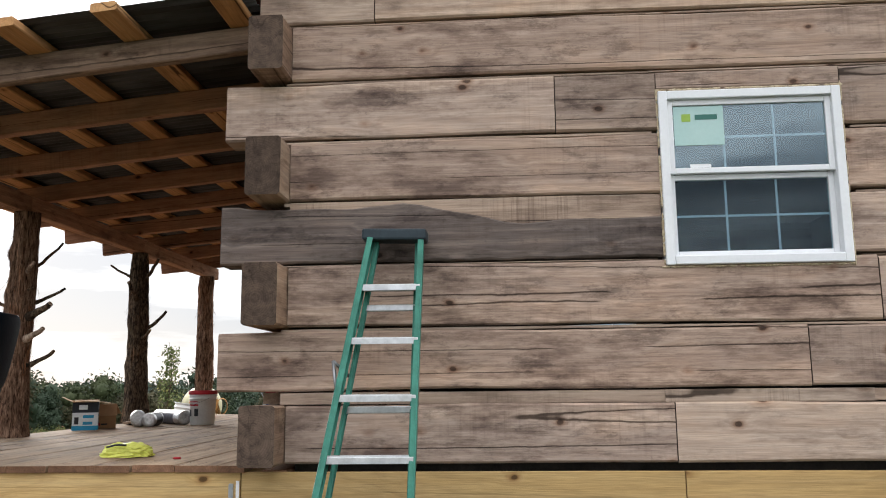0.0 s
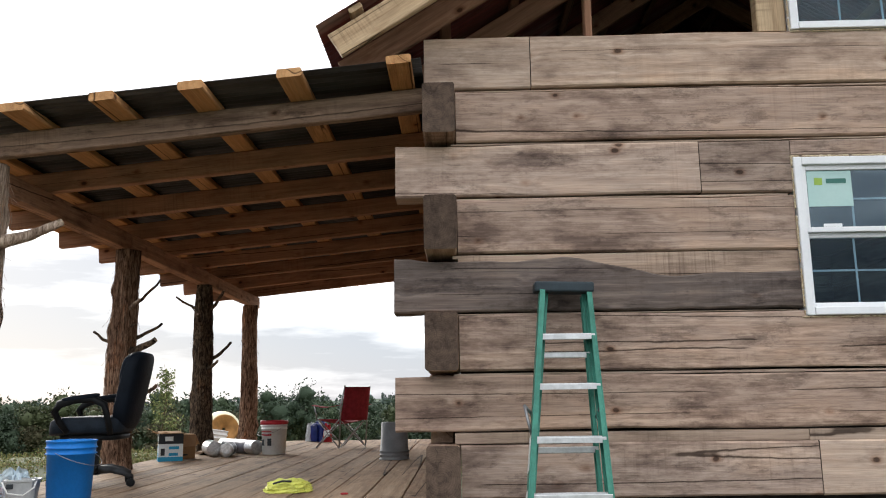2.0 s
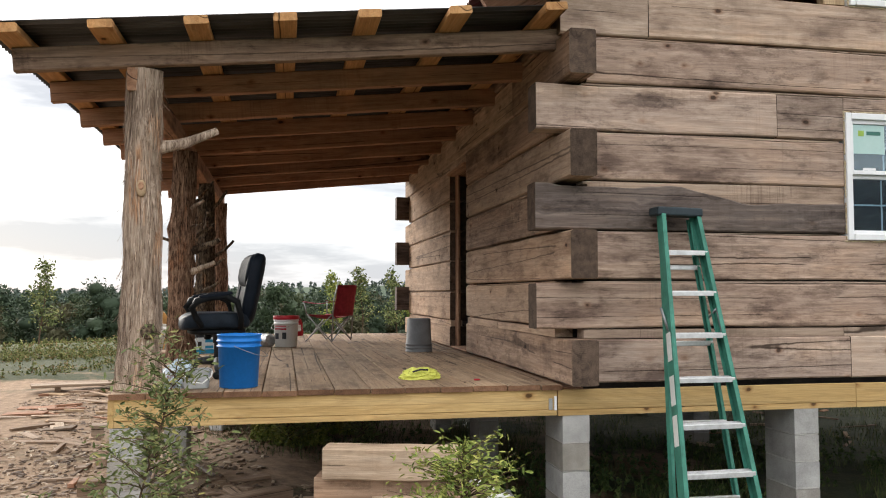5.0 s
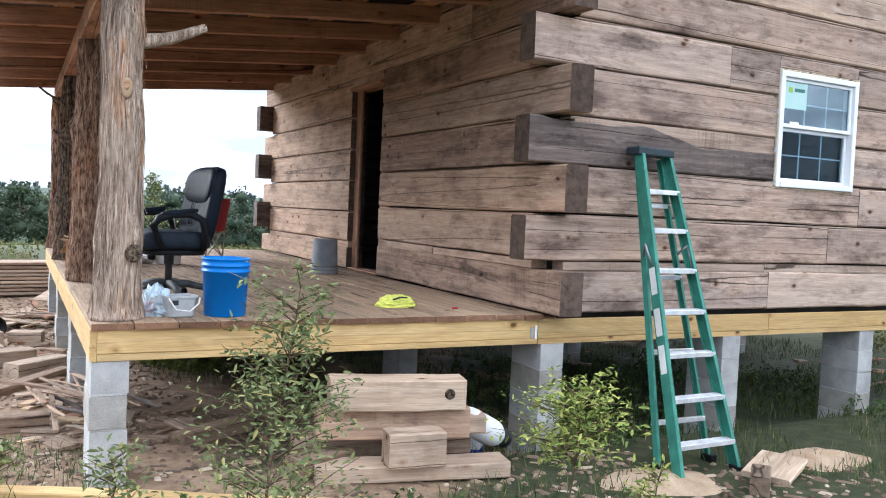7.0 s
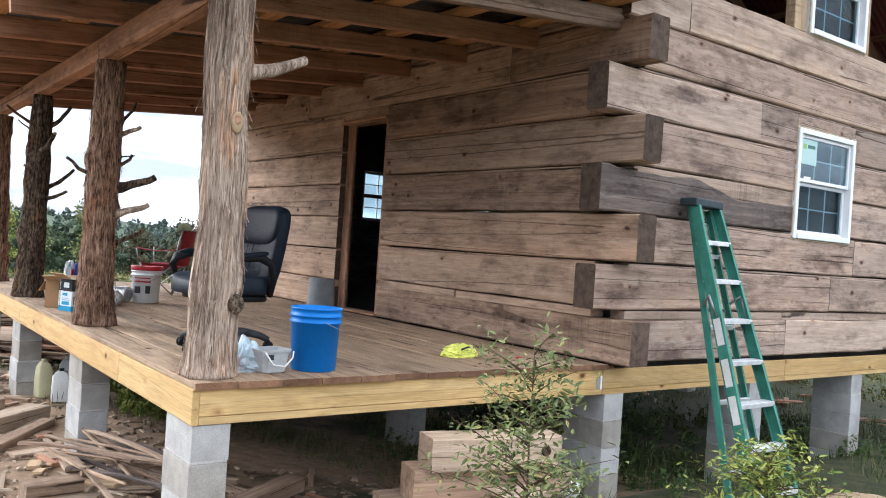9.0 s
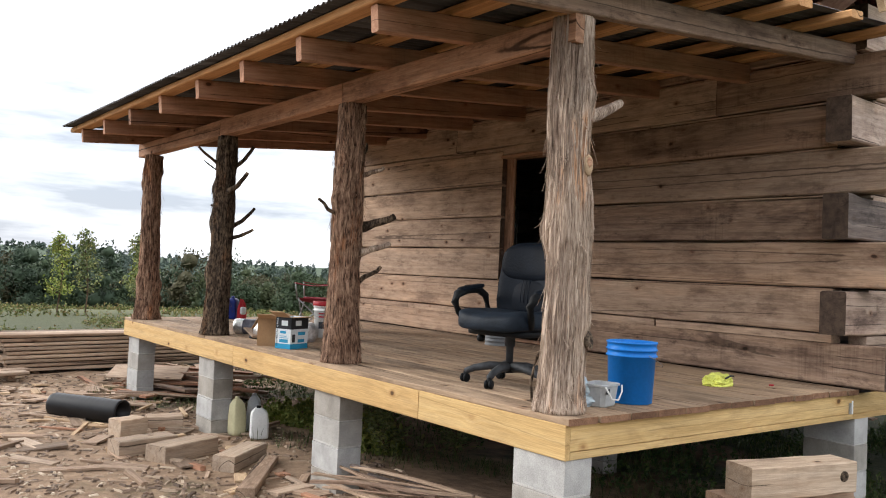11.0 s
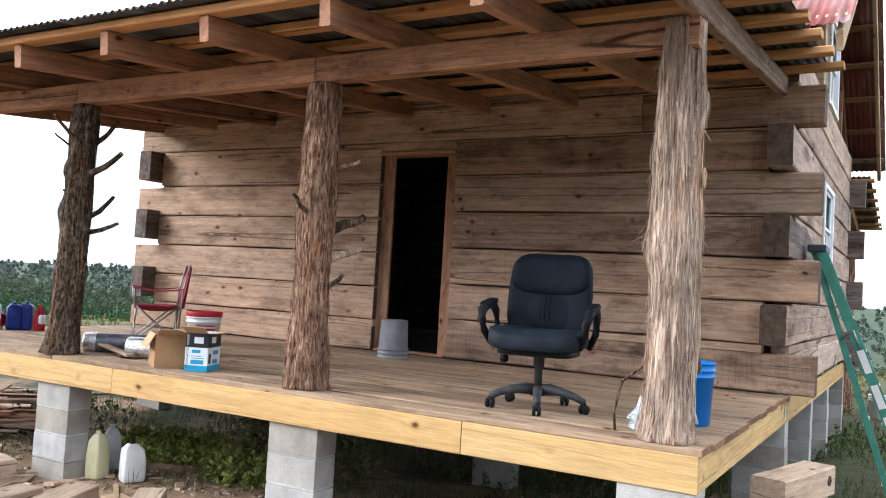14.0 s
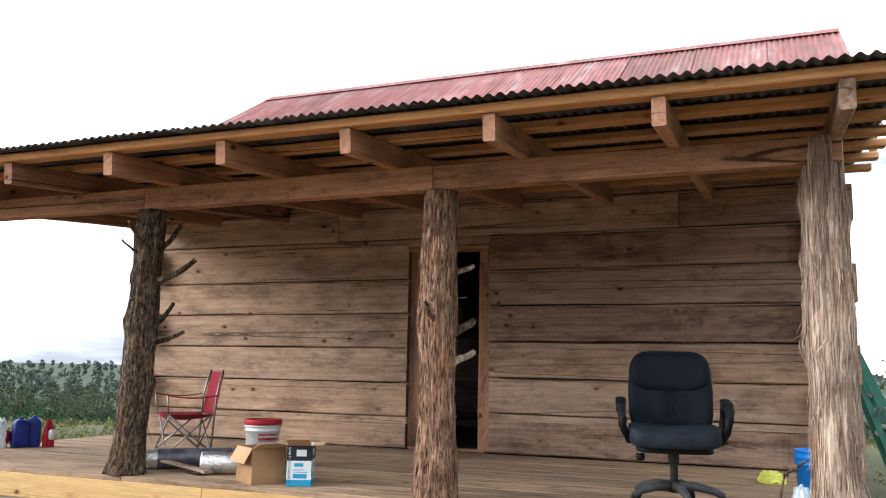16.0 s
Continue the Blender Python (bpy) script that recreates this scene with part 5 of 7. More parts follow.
def superellipsoid(w, d, h, e1=0.35, e2=0.35, rows=14, cols=24, shape=None):
    """A soft cushion form, w x d x h round its centre."""
    def p(v, e):
        return math.copysign(abs(v) ** e, v)
    verts, faces = [], []
    for i in range(rows + 1):
        a = -math.pi / 2 + math.pi * i / rows
        for k in range(cols):
            b = 2 * math.pi * k / cols
            v = Vector((w / 2 * p(math.cos(a), e1) * p(math.cos(b), e2), d / 2 * p(math.cos(a), e1) * p(math.sin(b), e2), h / 2 * p(math.sin(a), e1)))
            verts.append(shape(v) if shape else v)
    for i in range(rows):
        for k in range(cols):
            q, s = i * cols + k, i * cols + (k + 1) % cols
            faces.append((q, s, s + cols, q + cols))
    return verts, faces


def soft(name, w, d, h, material, parent, m, label="", e1=0.35, e2=0.35, shape=None):
    v, f = superellipsoid(w, d, h, e1, e2, shape=shape)
    ob = mesh_object(name, v, f, material, parent, label, smooth=True)
    ob.matrix_basis = m
    return ob


# ---- stepladder folded and leaning on the gable ----
def stepladder():
    t = thing("stepladder", "green fibreglass stepladder with aluminium steps leaning on the wall", "ladder")
    # lines of the front rails, by step: the seventh step near the cap, the foot at nought
    def left(k):
        return Vector((0.410 + 0.0362 * k, -1.062 + 0.115 * k, -0.077 + 0.2848 * k))

    def right(k):
        return Vector((0.994 + 0.0005 * k, -1.047 + 0.1143 * k, -0.134 + 0.2905 * k))

    FL, FR, TL, TR = left(0.12), right(0.36), left(7.98), right(7.98)

    def rail(name, a, b, w, dp, mat):
        d = (b - a)
        nrm = d.normalized().cross(FR - FL).normalized()
        q = Matrix((d.normalized(), nrm.cross(d.normalized()), nrm)).transposed().to_4x4()
        bm = bmesh.new()
        L = d.length
        box_bm(bm, -L / 2, L / 2, -0.004, 0.004, -dp / 2, dp / 2, 0.002)
        s = 1 if name.endswith("l") else -1
        box_bm(bm, -L / 2, L / 2, 0.004 * s if s > 0 else -w, w if s > 0 else -0.004, -dp / 2, -dp / 2 + 0.006, 0.002)
        box_bm(bm, -L / 2, L / 2, 0.004 * s if s > 0 else -w, w if s > 0 else -0.004, dp / 2 - 0.006, dp / 2, 0.002)
        return part("side_rail" if dp > 0.06 else "rear_rail", bm, mat, t, m=Matrix.Translation((a + b) / 2) @ q)

    rail("l", FL, TL, 0.028, 0.085, M_GREEN_FG)
    rail("r", FR, TR, 0.028, 0.085, M_GREEN_FG)
    # rear frame, hanging close behind
    back = Vector((0.0, 0.235, 0.02))
    RL, RR = FL + back + Vector((0.03, 0, 0.0)), FR + back + Vector((-0.03, 0, 0.0))
    TBL, TBR = TL + Vector((0.03, 0.05, -0.03)), TR + Vector((-0.03, 0.05, -0.03))
    rail("l", RL, TBL, 0.02, 0.05, M_GREEN_FG)
    rail("r", RR, TBR, 0.02, 0.05, M_GREEN_FG)
    for i in range(7):
        a, b = left(i + 1), right(i + 1)
        d = b - a
        ang = math.degrees(math.atan2(d.y, d.x))
        bm = bmesh.new()
        L = d.length / 2 - 0.006
        box_bm(bm, -L, L, -0.045, 0.045, -0.006, 0.0, 0.002)
        box_bm(bm, -L, L, -0.047, -0.042, -0.032, -0.002, 0.001)
        box_bm(bm, -L, L, 0.040, 0.045, -0.028, -0.002, 0.001)
        for k in range(5):
            box_bm(bm, -L, L, -0.032 + 0.016 * k, -0.027 + 0.016 * k, 0.0, 0.003)
        part("step", bm, M_ALU, t, m=Matrix.Translation((a + b) / 2) @ pose(0, 0, 0, 0, 0, ang))
    for u in (0.13, 0.345, 0.585, 0.83):
        a, b = RL.lerp(TBL, u), RR.lerp(TBR, u)
        stick("rear_brace", M_ALU, t, Matrix.Translation((a + b) / 2), (b - a).length, 0.03, 0.035, jit=0.0, chamfer=0.004, segs=1)
    for s, (a, b) in enumerate(((FL.lerp(TL, 0.62), RL.lerp(TBL, 0.66)), (FR.lerp(TR, 0.62), RR.lerp(TBR, 0.66)))):
        mid = (a + b) / 2 + Vector((-0.05 if s == 0 else 0.01, -0.02, 0.12))
        bar("spreader", [a, mid], 0.009, M_STEEL, t, 6)
        bar("spreader", [mid, b], 0.009, M_STEEL, t, 6)
    c = (TL + TR) / 2
    bm = bmesh.new()
    box_bm(bm, -0.178, 0.178, -0.07, 0.085, -0.035, 0.028, 0.012)
    part("top_cap", bm, M_CAP, t, "dark plastic top cap", m=Matrix.Translation(c) @ pose(-0.008, 0.015, 0.012, 0, 1.5, 0))
    for u in (0.34, 0.45, 0.575):
        p = FL.lerp(TL, u)
        d = (TL - FL).normalized()
        nrm = d.cross(FR - FL).normalized()
        q = Matrix((d, nrm.cross(d), nrm)).transposed().to_4x4()
        bm = bmesh.new()
        box_bm(bm, -0.10, 0.10, -0.0075, -0.005, -0.028, 0.028)
        part("label_plate", bm, M_LABEL, t, "white paper safety label", m=Matrix.Translation(p) @ q)
    for p in (FL, FR, RL, RR):
        bm = bmesh.new()
        box_bm(bm, -0.03, 0.03, -0.05, 0.05, -0.02, 0.035, 0.006)
        part("rubber_foot", bm, M_BLACK_PLASTIC, t, m=Matrix.Translation(p))


stepladder()


# ---- things on the deck ----
def office_chair():
    t = thing("office_chair", "worn black leather office chair on a five-star base", "office chair", pose(-2.50, 1.12, DECK_Z, 0, 0, -80))
    t.scale = (0.95, 0.95, 0.95)

    def seat_shape(v):
        z = v.z + (0.025 * (abs(v.x) / 0.28) ** 2 if v.z > 0 else 0)
        if v.y < -0.15:
            z -= 0.5 * (v.y + 0.15) ** 2 * 3
        return Vector((v.x, v.y, z))
    soft("seat", 0.60, 0.56, 0.13, M_LEATHER_SEAT, t, pose(0, -0.03, 0.455), "dusty black leather seat cushion", 0.45, 0.4, seat_shape)
    soft("seat_shell", 0.50, 0.46, 0.05, M_BLACK_PLASTIC, t, pose(0, -0.01, 0.375), e1=0.3, e2=0.4)

    def back_shape(v):
        return Vector((v.x * (1 - 0.10 * max(0, v.z)), v.y - 0.05 * (v.x / 0.28) ** 2, v.z))
    bk = pose(0, 0.285, 0.73, -11, 0, 0)
    soft("backrest", 0.58, 0.13, 0.60, M_LEATHER, t, bk, "padded black leather backrest", 0.45, 0.5, back_shape)
    soft("head_pad", 0.55, 0.13, 0.30, M_LEATHER, t, bk @ pose(0, -0.026, 0.14), "", 0.65, 0.55, back_shape)
    soft("lumbar_pad", 0.46, 0.10, 0.27, M_LEATHER, t, bk @ pose(0, -0.030, -0.115), "", 0.6, 0.6)
    for x in (-0.045, -0.015, 0.02):
        bar("stitch_seam", [bk @ Vector((x, -0.099, 0.0)), bk @ Vector((x - 0.008, -0.099, -0.08)), bk @ Vector((x, -0.097, -0.17))], 0.003, M_LEATHER, t, 5)
    for s in (-1, 1):
        pts = [(s * 0.29, 0.16, 0.40), (s * 0.335, 0.15, 0.50), (s * 0.345, 0.12, 0.62), (s * 0.345, 0.03, 0.665), (s * 0.345, -0.10, 0.66), (s * 0.345, -0.20, 0.625), (s * 0.335, -0.235, 0.57), (s * 0.325, -0.20, 0.50), (s * 0.29, -0.15, 0.42)]
        bar("armrest", pts, [0.022, 0.024, 0.027, 0.031, 0.033, 0.032, 0.029, 0.025, 0.021], M_BLACK_PLASTIC, t, 10)
        soft("arm_pad", 0.07, 0.27, 0.036, M_LEATHER, t, pose(s * 0.345, -0.05, 0.675, 8, 0, 0), "", 0.5, 0.5)
    turned("gas_column", [(0.026, 0.13), (0.026, 0.27), (0.036, 0.275), (0.036, 0.345), (0.06, 0.36), (0.06, 0.375)], M_DUSTY_BASE, t, sides=20)
    turned("hub", [(0.03, 0.085), (0.05, 0.09), (0.05, 0.14), (0.032, 0.15)], M_BLACK_PLASTIC, t, sides=20)
    bar("tilt_lever", [(0.05, -0.02, 0.36), (-0.20, -0.06, 0.352), (-0.235, -0.06, 0.335)], 0.006, M_STEEL, t, 6)
    turned("tension_knob", [(0.02, 0), (0.03, 0.012), (0.03, 0.04), (0.02, 0.05)], M_BLACK_PLASTIC, t, m=pose(-0.22, -0.06, 0.29), sides=14)
    for i in range(5):
        a = radians(72 * i + 67)
        c, s = math.cos(a), math.sin(a)
        pts = [(c * r, s * r, z) for r, z in ((0.03, 0.125), (0.14, 0.128), (0.25, 0.105), (0.315, 0.075))]
        bar("base_arm", pts, [0.034, 0.030, 0.025, 0.022], M_DUSTY_BASE, t, 8)
        cx, cy = c * 0.315, s * 0.315
        w = new("caster")
        w.parent = t
        yaw = rng.uniform(0, 360)
        for o in (-0.016, 0.016):
            turned("wheel", [(0.012, -0.010), (0.028, -0.010), (0.031, -0.004), (0.031, 0.004), (0.028, 0.010), (0.012, 0.010)], M_BLACK_PLASTIC, w, m=pose(cx, cy, 0.031, 0, 0, yaw) @ pose(0, o, 0, 90, 0, 0), sides=18)
        bar("caster_stem", [(cx, cy, 0.03), (cx, cy, 0.075)], 0.014, M_BLACK_PLASTIC, w, 8)


office_chair()


def bucket(name, label, x, y, z, material, lid=None, h=0.37, r=0.148, flip=False, handle=True, printed=False, rz=0.0):
    t = thing(name, label, "bucket", pose(x, y, z, 0, 0, rz) if not flip else pose(x, y, z + h, 180, 0, rz))
    rb = r * 0.885
    prof = [(rb * 0.9, 0.0), (rb, 0.006), (rb + (r - rb) * 0.72, h * 0.76), (r * 1.045, h * 0.765), (r * 1.045, h * 0.785), (r * 0.985, h * 0.79), (r * 0.99, h * 0.86), (r * 1.05, h * 0.865), (r * 1.05, h * 0.885), (r, h * 0.89), (r * 1.005, h * 0.97), (r * 1.04, h * 0.975), (r * 1.04, h), (r * 0.97, h), (r * 0.965, h * 0.9), (rb * 0.95, 0.012), (0.01, 0.012)]
    turned("shell", prof, material, t, sides=40)
    if lid:
        turned("lid", [(r * 1.06, h - 0.035), (r * 1.075, h - 0.03), (r * 1.075, h + 0.002), (r * 1.05, h + 0.009), (r * 0.97, h + 0.009), (r * 0.95, h + 0.004), (0.01, h + 0.004)], lid, t, "red plastic lid", sides=40)
    if handle:
        pts = []
        for i in range(13):
            a = math.pi * i / 12
            pts.append((r * 1.06 * math.cos(a), -0.012 - 0.5 * r * math.sin(a) - r * 0.75 * math.sin(a), h * 0.80 - 0.55 * r * math.sin(a)))
        if not flip:
            bar("wire_handle", pts, 0.0022, M_STEEL, t, 6)
    if printed:
        for a0, z0, z1, wd in ((-105, 0.10, 0.17, 30), (-60, 0.10, 0.18, 20), (-85, 0.21, 0.23, 70), (-85, 0.25, 0.262, 70)):
            vs, fs = [], []
            for i in range(7):
                a = radians(a0 - wd / 2 + wd * i / 6)
                for zz in (z0, z1):
                    rr = rb + (r - rb) * 0.72 * zz / (h * 0.76) + 0.0015
                    vs.append((rr * math.cos(a), rr * math.sin(a), zz))
            for i in range(6):
                fs.append((2 * i, 2 * i + 2, 2 * i + 3, 2 * i + 1))
            mesh_object("print_bar", vs, fs, M_RED_PL if z0 > 0.2 else M_INK, t)
    return t


bucket("bucket", "bright blue plastic five-gallon bucket near the post", -2.285, 0.255, DECK_Z, M_BLUE, rz=75)
bucket("bucket", "white plastic bucket with a red lid and print", -1.95, 4.58, DECK_Z, M_WHITE_PL, lid=M_RED_PL, printed=True, rz=-40)
bucket("bucket", "dark grey bucket upside down beside the doorway", -0.48, 3.52, DECK_Z, M_GREY_PL, flip=True)


def crumpled(name, label, category, x, y, z, w, d, h, material, seed, rz=0.0, peaks=0.5, rows=22, cols=36):
    """A crumpled soft bag or cloth."""
    t = thing(name, label, category, pose(x, y, z, 0, 0, rz))
    verts, faces = [], []
    for i in range(rows + 1):
        a = math.pi / 2 * i / rows
        for k in range(cols):
            b = 2 * math.pi * k / cols
            n = 1 + peaks * 0.55 * noise.noise((math.cos(b) * 2.3 + seed, math.sin(b) * 2.3, a * 2.6)) + 0.16 * noise.noise((math.cos(b) * 7 + seed, math.sin(b) * 7, a * 9))
            rr = math.cos(a) ** 0.6
            zz = h * math.sin(a) * (1 + peaks * noise.noise((math.cos(b) * rr * 3 + seed, math.sin(b) * rr * 3, 5)))
            verts.append((w / 2 * rr * n * math.cos(b), d / 2 * rr * n * math.sin(b), max(0.002, zz)))
    for i in range(rows):
        for k in range(cols):
            q, s = i * cols + k, i * cols + (k + 1) % cols
            faces.append((q, s, s + cols, q + cols))
    faces.append(tuple(range(cols - 1, -1, -1)))
    mesh_object("bag_body", verts, faces, material, t)
    return t


g = crumpled("plastic_bag", "crumpled yellow plastic bag lying on the planks", "bag", -0.95, 0.55, DECK_Z, 0.32, 0.20, 0.085, M_YELLOW, 4.0, 12, 0.22)
bar("print_line", [(-0.10, -0.098, 0.066), (-0.04, -0.108, 0.082), (0.02, -0.108, 0.078)], 0.007, M_INK, g, 6)
g = crumpled("plastic_bag", "crumpled clear plastic bag beside the post", "bag", -2.70, 0.34, DECK_Z, 0.26, 0.24, 0.15, M_CLEAR_PL, 9.0, 40, 0.8)
for i in range(9):
    a, b = rng.uniform(-0.09, 0.09), rng.uniform(-0.12, 0.02)
    bar("screw_bundle", [(a, b - 0.02, 0.03 + rng.random() * 0.05), (a + rng.uniform(-0.03, 0.03), b - 0.03, 0.03 + rng.random() * 0.05)], 0.008, M_INK, g, 6)


M_FILM = coated_glass("clear_film", 0.42)
M_FILM.node_tree.nodes["Glossy BSDF"].inputs["Roughness"].default_value = 0.6
M_FILM.node_tree.nodes["Transparent BSDF"].inputs["Color"].default_value = (0.9, 0.9, 0.9, 1)
g.children[0].data.materials[0] = M_FILM
soft("red_contents", 0.13, 0.10, 0.07, M_RED_PL, g, pose(-0.02, 0.05, 0.04), "dull red bundle inside the bag", 0.7, 0.7)
soft("white_contents", 0.12, 0.09, 0.06, M_WHITE_PL, g, pose(0.04, -0.04, 0.035), "white wrapping inside the bag", 0.7, 0.7)


def tub():
    t = thing("plastic_tub", "cloudy square plastic tub with a white handle on the deck", "tub", pose(-2.575, 0.235, DECK_Z + 0.001, 0, 0, 14))
    bm = bmesh.new()
    rings = []
    for w, d, z in ((0.155, 0.115, 0.0), (0.165, 0.125, 0.006), (0.19, 0.148, 0.118), (0.206, 0.164, 0.12), (0.206, 0.164, 0.132), (0.19, 0.148, 0.132), (0.16, 0.12, 0.012)):
        c = 0.022
        rings.append([bm.verts.new((x, y, z)) for x, y in ((-w / 2 + c, -d / 2), (w / 2 - c, -d / 2), (w / 2, -d / 2 + c), (w / 2, d / 2 - c), (w / 2 - c, d / 2), (-w / 2 + c, d / 2), (-w / 2, d / 2 - c), (-w / 2, -d / 2 + c))])
    for a, b in zip(rings, rings[1:]):
        for k in range(8):
            bm.faces.new((a[k], a[(k + 1) % 8], b[(k + 1) % 8], b[k]))
    bm.faces.new(rings[0][::-1])
    bm.faces.new(rings[-1])
    part("shell", bm, M_CLEAR_PL, t, "cloudy plastic shell")
    bar("handle", [(-0.10, -0.085, 0.122), (-0.06, -0.105, 0.055), (0.03, -0.10, 0.04), (0.09, -0.092, 0.085), (0.10, -0.085, 0.122)], 0.005, M_WHITE_PL, t, 6)
    box("label_plate", M_INK, t, -0.075, -0.035, -0.079, -0.0765, 0.078, 0.108, 0.0005)
    soft("contents", 0.12, 0.09, 0.05, M_WHITE_PL, t, pose(0, 0, 0.04), "white bits inside", 0.7, 0.7)


tub()


def carton(name, label, x, y, rz, w, d, h, body, flap_mat, flaps):
    t = thing(name, label, "box", pose(x, y, DECK_Z + 0.001, 0, 0, rz))
    th = 0.005
    bm = bmesh.new()
    box_bm(bm, -w / 2, w / 2, -d / 2, -d / 2 + th, 0, h)
    box_bm(bm, -w / 2, w / 2, d / 2 - th, d / 2, 0, h)
    box_bm(bm, -w / 2, -w / 2 + th, -d / 2 + th, d / 2 - th, 0, h)
    box_bm(bm, w / 2 - th, w / 2, -d / 2 + th, d / 2 - th, 0, h)
    box_bm(bm, -w / 2 + th, w / 2 - th, -d / 2 + th, d / 2 - th, 0, th)
    part("body", bm, body, t)
    for side, tilt in flaps:
        ln, dp = (w, d / 2) if side in "fb" else (d, min(w / 2, d / 2))
        bm = bmesh.new()
        box_bm(bm, -ln / 2 + 0.004, ln / 2 - 0.004, 0, dp - 0.004, -th / 2, th / 2)
        base = {"f": pose(0, -d / 2, h, 0, 0, 180), "b": pose(0, d / 2, h, 0, 0, 0), "l": pose(-w / 2, 0, h, 0, 0, 90), "r": pose(w / 2, 0, h, 0, 0, -90)}[side]
        part("flap", bm, flap_mat, t, m=base @ pose(0, 0, 0, tilt, 0, 0))
    return t


c = carton("cardboard_box", "open brown cardboard box with raised flaps", -2.86, 3.98, 58, 0.27, 0.25, 0.25, M_CARD, M_CARD_IN, (("l", 20), ("r", -60), ("b", -60), ("f", -80)))
box("print_bar", M_RED_PL, c, -0.12, -0.05, -0.1285, -0.126, 0.03, 0.058, 0)
box("print_bar", M_INK, c, -0.04, 0.03, -0.1285, -0.126, 0.036, 0.052, 0)


def lettering(word, size, m, material, parent):
    cu = bpy.data.curves.new("lettering", "FONT")
    cu.body, cu.size, cu.extrude = word, size, 0.0006
    cu.align_x, cu.align_y = "CENTER", "CENTER"
    tmp = bpy.data.objects.new("lettering", cu)
    me = bpy.data.meshes.new_from_object(tmp)
    bpy.data.objects.remove(tmp)
    me.materials.append(material)
    ob = new("lettering", me)
    ob.parent = parent
    ob.matrix_basis = m
    return ob


def caulk_box():
    t = carton("caulk_carton", "open black, white and blue twelve-pack carton of caulk", -2.83, 3.66, -66, 0.17, 0.24, 0.28, M_BOX_WHITE, M_CARD_IN, (("l", 12), ("r", 4), ("f", 26), ("b", -8)))
    w, d, h = 0.17, 0.24, 0.28
    for s in (-1, 1):
        for a0, a1, z0, z1, mt in ((-w / 2, w / 2, 0.001, 0.045, M_BOX_BLUE), (-w / 2, w / 2, 0.175, h, M_BOX_BLACK), (-0.04, 0.055, 0.055, 0.085, M_BOX_BLUE), (-0.04, 0.06, 0.095, 0.10, M_BOX_BLUE), (-0.04, 0.04, 0.11, 0.115, M_BOX_BLUE), (-0.035, 0.03, 0.135, 0.158, M_BOX_BLUE)):
            box("print_bar", mt, t, a0, a1, min(s * d / 2, s * (d / 2 + 0.0015)), max(s * d / 2, s * (d / 2 + 0.0015)), z0, z1, 0)
        for a0, a1, z0, z1, mt in ((-d / 2, d / 2, 0.001, 0.045, M_BOX_BLUE), (-d / 2, d / 2, 0.175, h, M_BOX_BLACK), (-0.02, 0.07, 0.055, 0.085, M_BOX_BLUE), (-0.02, 0.08, 0.12, 0.15, M_BOX_BLUE), (-0.10, -0.06, 0.06, 0.13, M_INK)):
            box("print_bar", mt, t, min(s * w / 2, s * (w / 2 + 0.0015)), max(s * w / 2, s * (w / 2 + 0.0015)), a0, a1, z0, z1, 0)
        box("brand_mark", M_BOX_WHITE, t, -0.02, 0.05, min(s * (d / 2 + 0.002), s * (d / 2 + 0.0032)), max(s * (d / 2 + 0.002), s * (d / 2 + 0.0032)), 0.205, 0.25, 0)
        box("brand_mark", M_BOX_WHITE, t, min(s * (w / 2 + 0.002), s * (w / 2 + 0.0032)), max(s * (w / 2 + 0.002), s * (w / 2 + 0.0032)), -0.06, 0.02, 0.205, 0.25, 0)
    lettering("CONTRACTOR", 0.024, pose(-0.066, -d / 2 - 0.003, 0.105, 90, 0, 0) @ pose(0, 0, 0, 0, 0, 90), M_INK, t)
    lettering("12 PACK", 0.022, pose(-0.066, -d / 2 - 0.003, 0.228, 90, 0, 0) @ pose(0, 0, 0, 0, 0, 90), M_BOX_WHITE, t)
    lettering("CONTRACTOR", 0.024, pose(-w / 2 - 0.003, 0.095, 0.105, 90, 0, -90) @ pose(0, 0, 0, 0, 0, 90), M_INK, t)


caulk_box()


def insulation_roll(x, y, z, rz, ln, r, sheath, label):
    t = thing("insulation_roll", label, "roll", pose(x, y, z, 0, 0, rz))
    prof = [(r * 0.28, -ln / 2 + 0.02), (r * 0.97, -ln / 2), (r, -ln / 2 + 0.01), (r * 0.99, 0), (r, ln / 2 - 0.01), (r * 0.97, ln / 2), (r * 0.28, ln / 2 - 0.02)]
    turned("roll_body", prof, M_FOIL, t, m=pose(0, 0, 0, 90, 0, 0), sides=28)
    if sheath:
        turned("wrapper", [(r * 1.01, -ln * 0.38), (r * 1.015, 0), (r * 1.01, ln * 0.30)], sheath, t, "printed wrapper", m=pose(0, 0, 0, 90, 0, 0), sides=28, cap=False)
    return t


insulation_roll(-2.62, 4.42, DECK_Z + 0.085, 25, 0.42, 0.085, None, "short silver foil insulation roll lying on the deck")
insulation_roll(-2.42, 4.86, DECK_Z + 0.08, 42, 0.85, 0.08, M_WRAP, "long silver foil insulation roll with a grey wrapper")
insulation_roll(-2.40, 4.30, DECK_Z + 0.075, 8, 0.36, 0.075, M_TAR, "black-wrapped foil insulation roll on the deck")
t = thing("offcut", "weathered board offcut leaning on the rolls", "board", pose(-2.72, 4.75, DECK_Z + 0.02))
stick("board", M_SCRAP, t, pose(0, 0, 0.03, 0, -4, 75), 0.55, 0.08, 0.022)
t = thing("work_glove", "black work glove lying on the deck", "glove", pose(-2.74, 4.62, DECK_Z + 0.012))
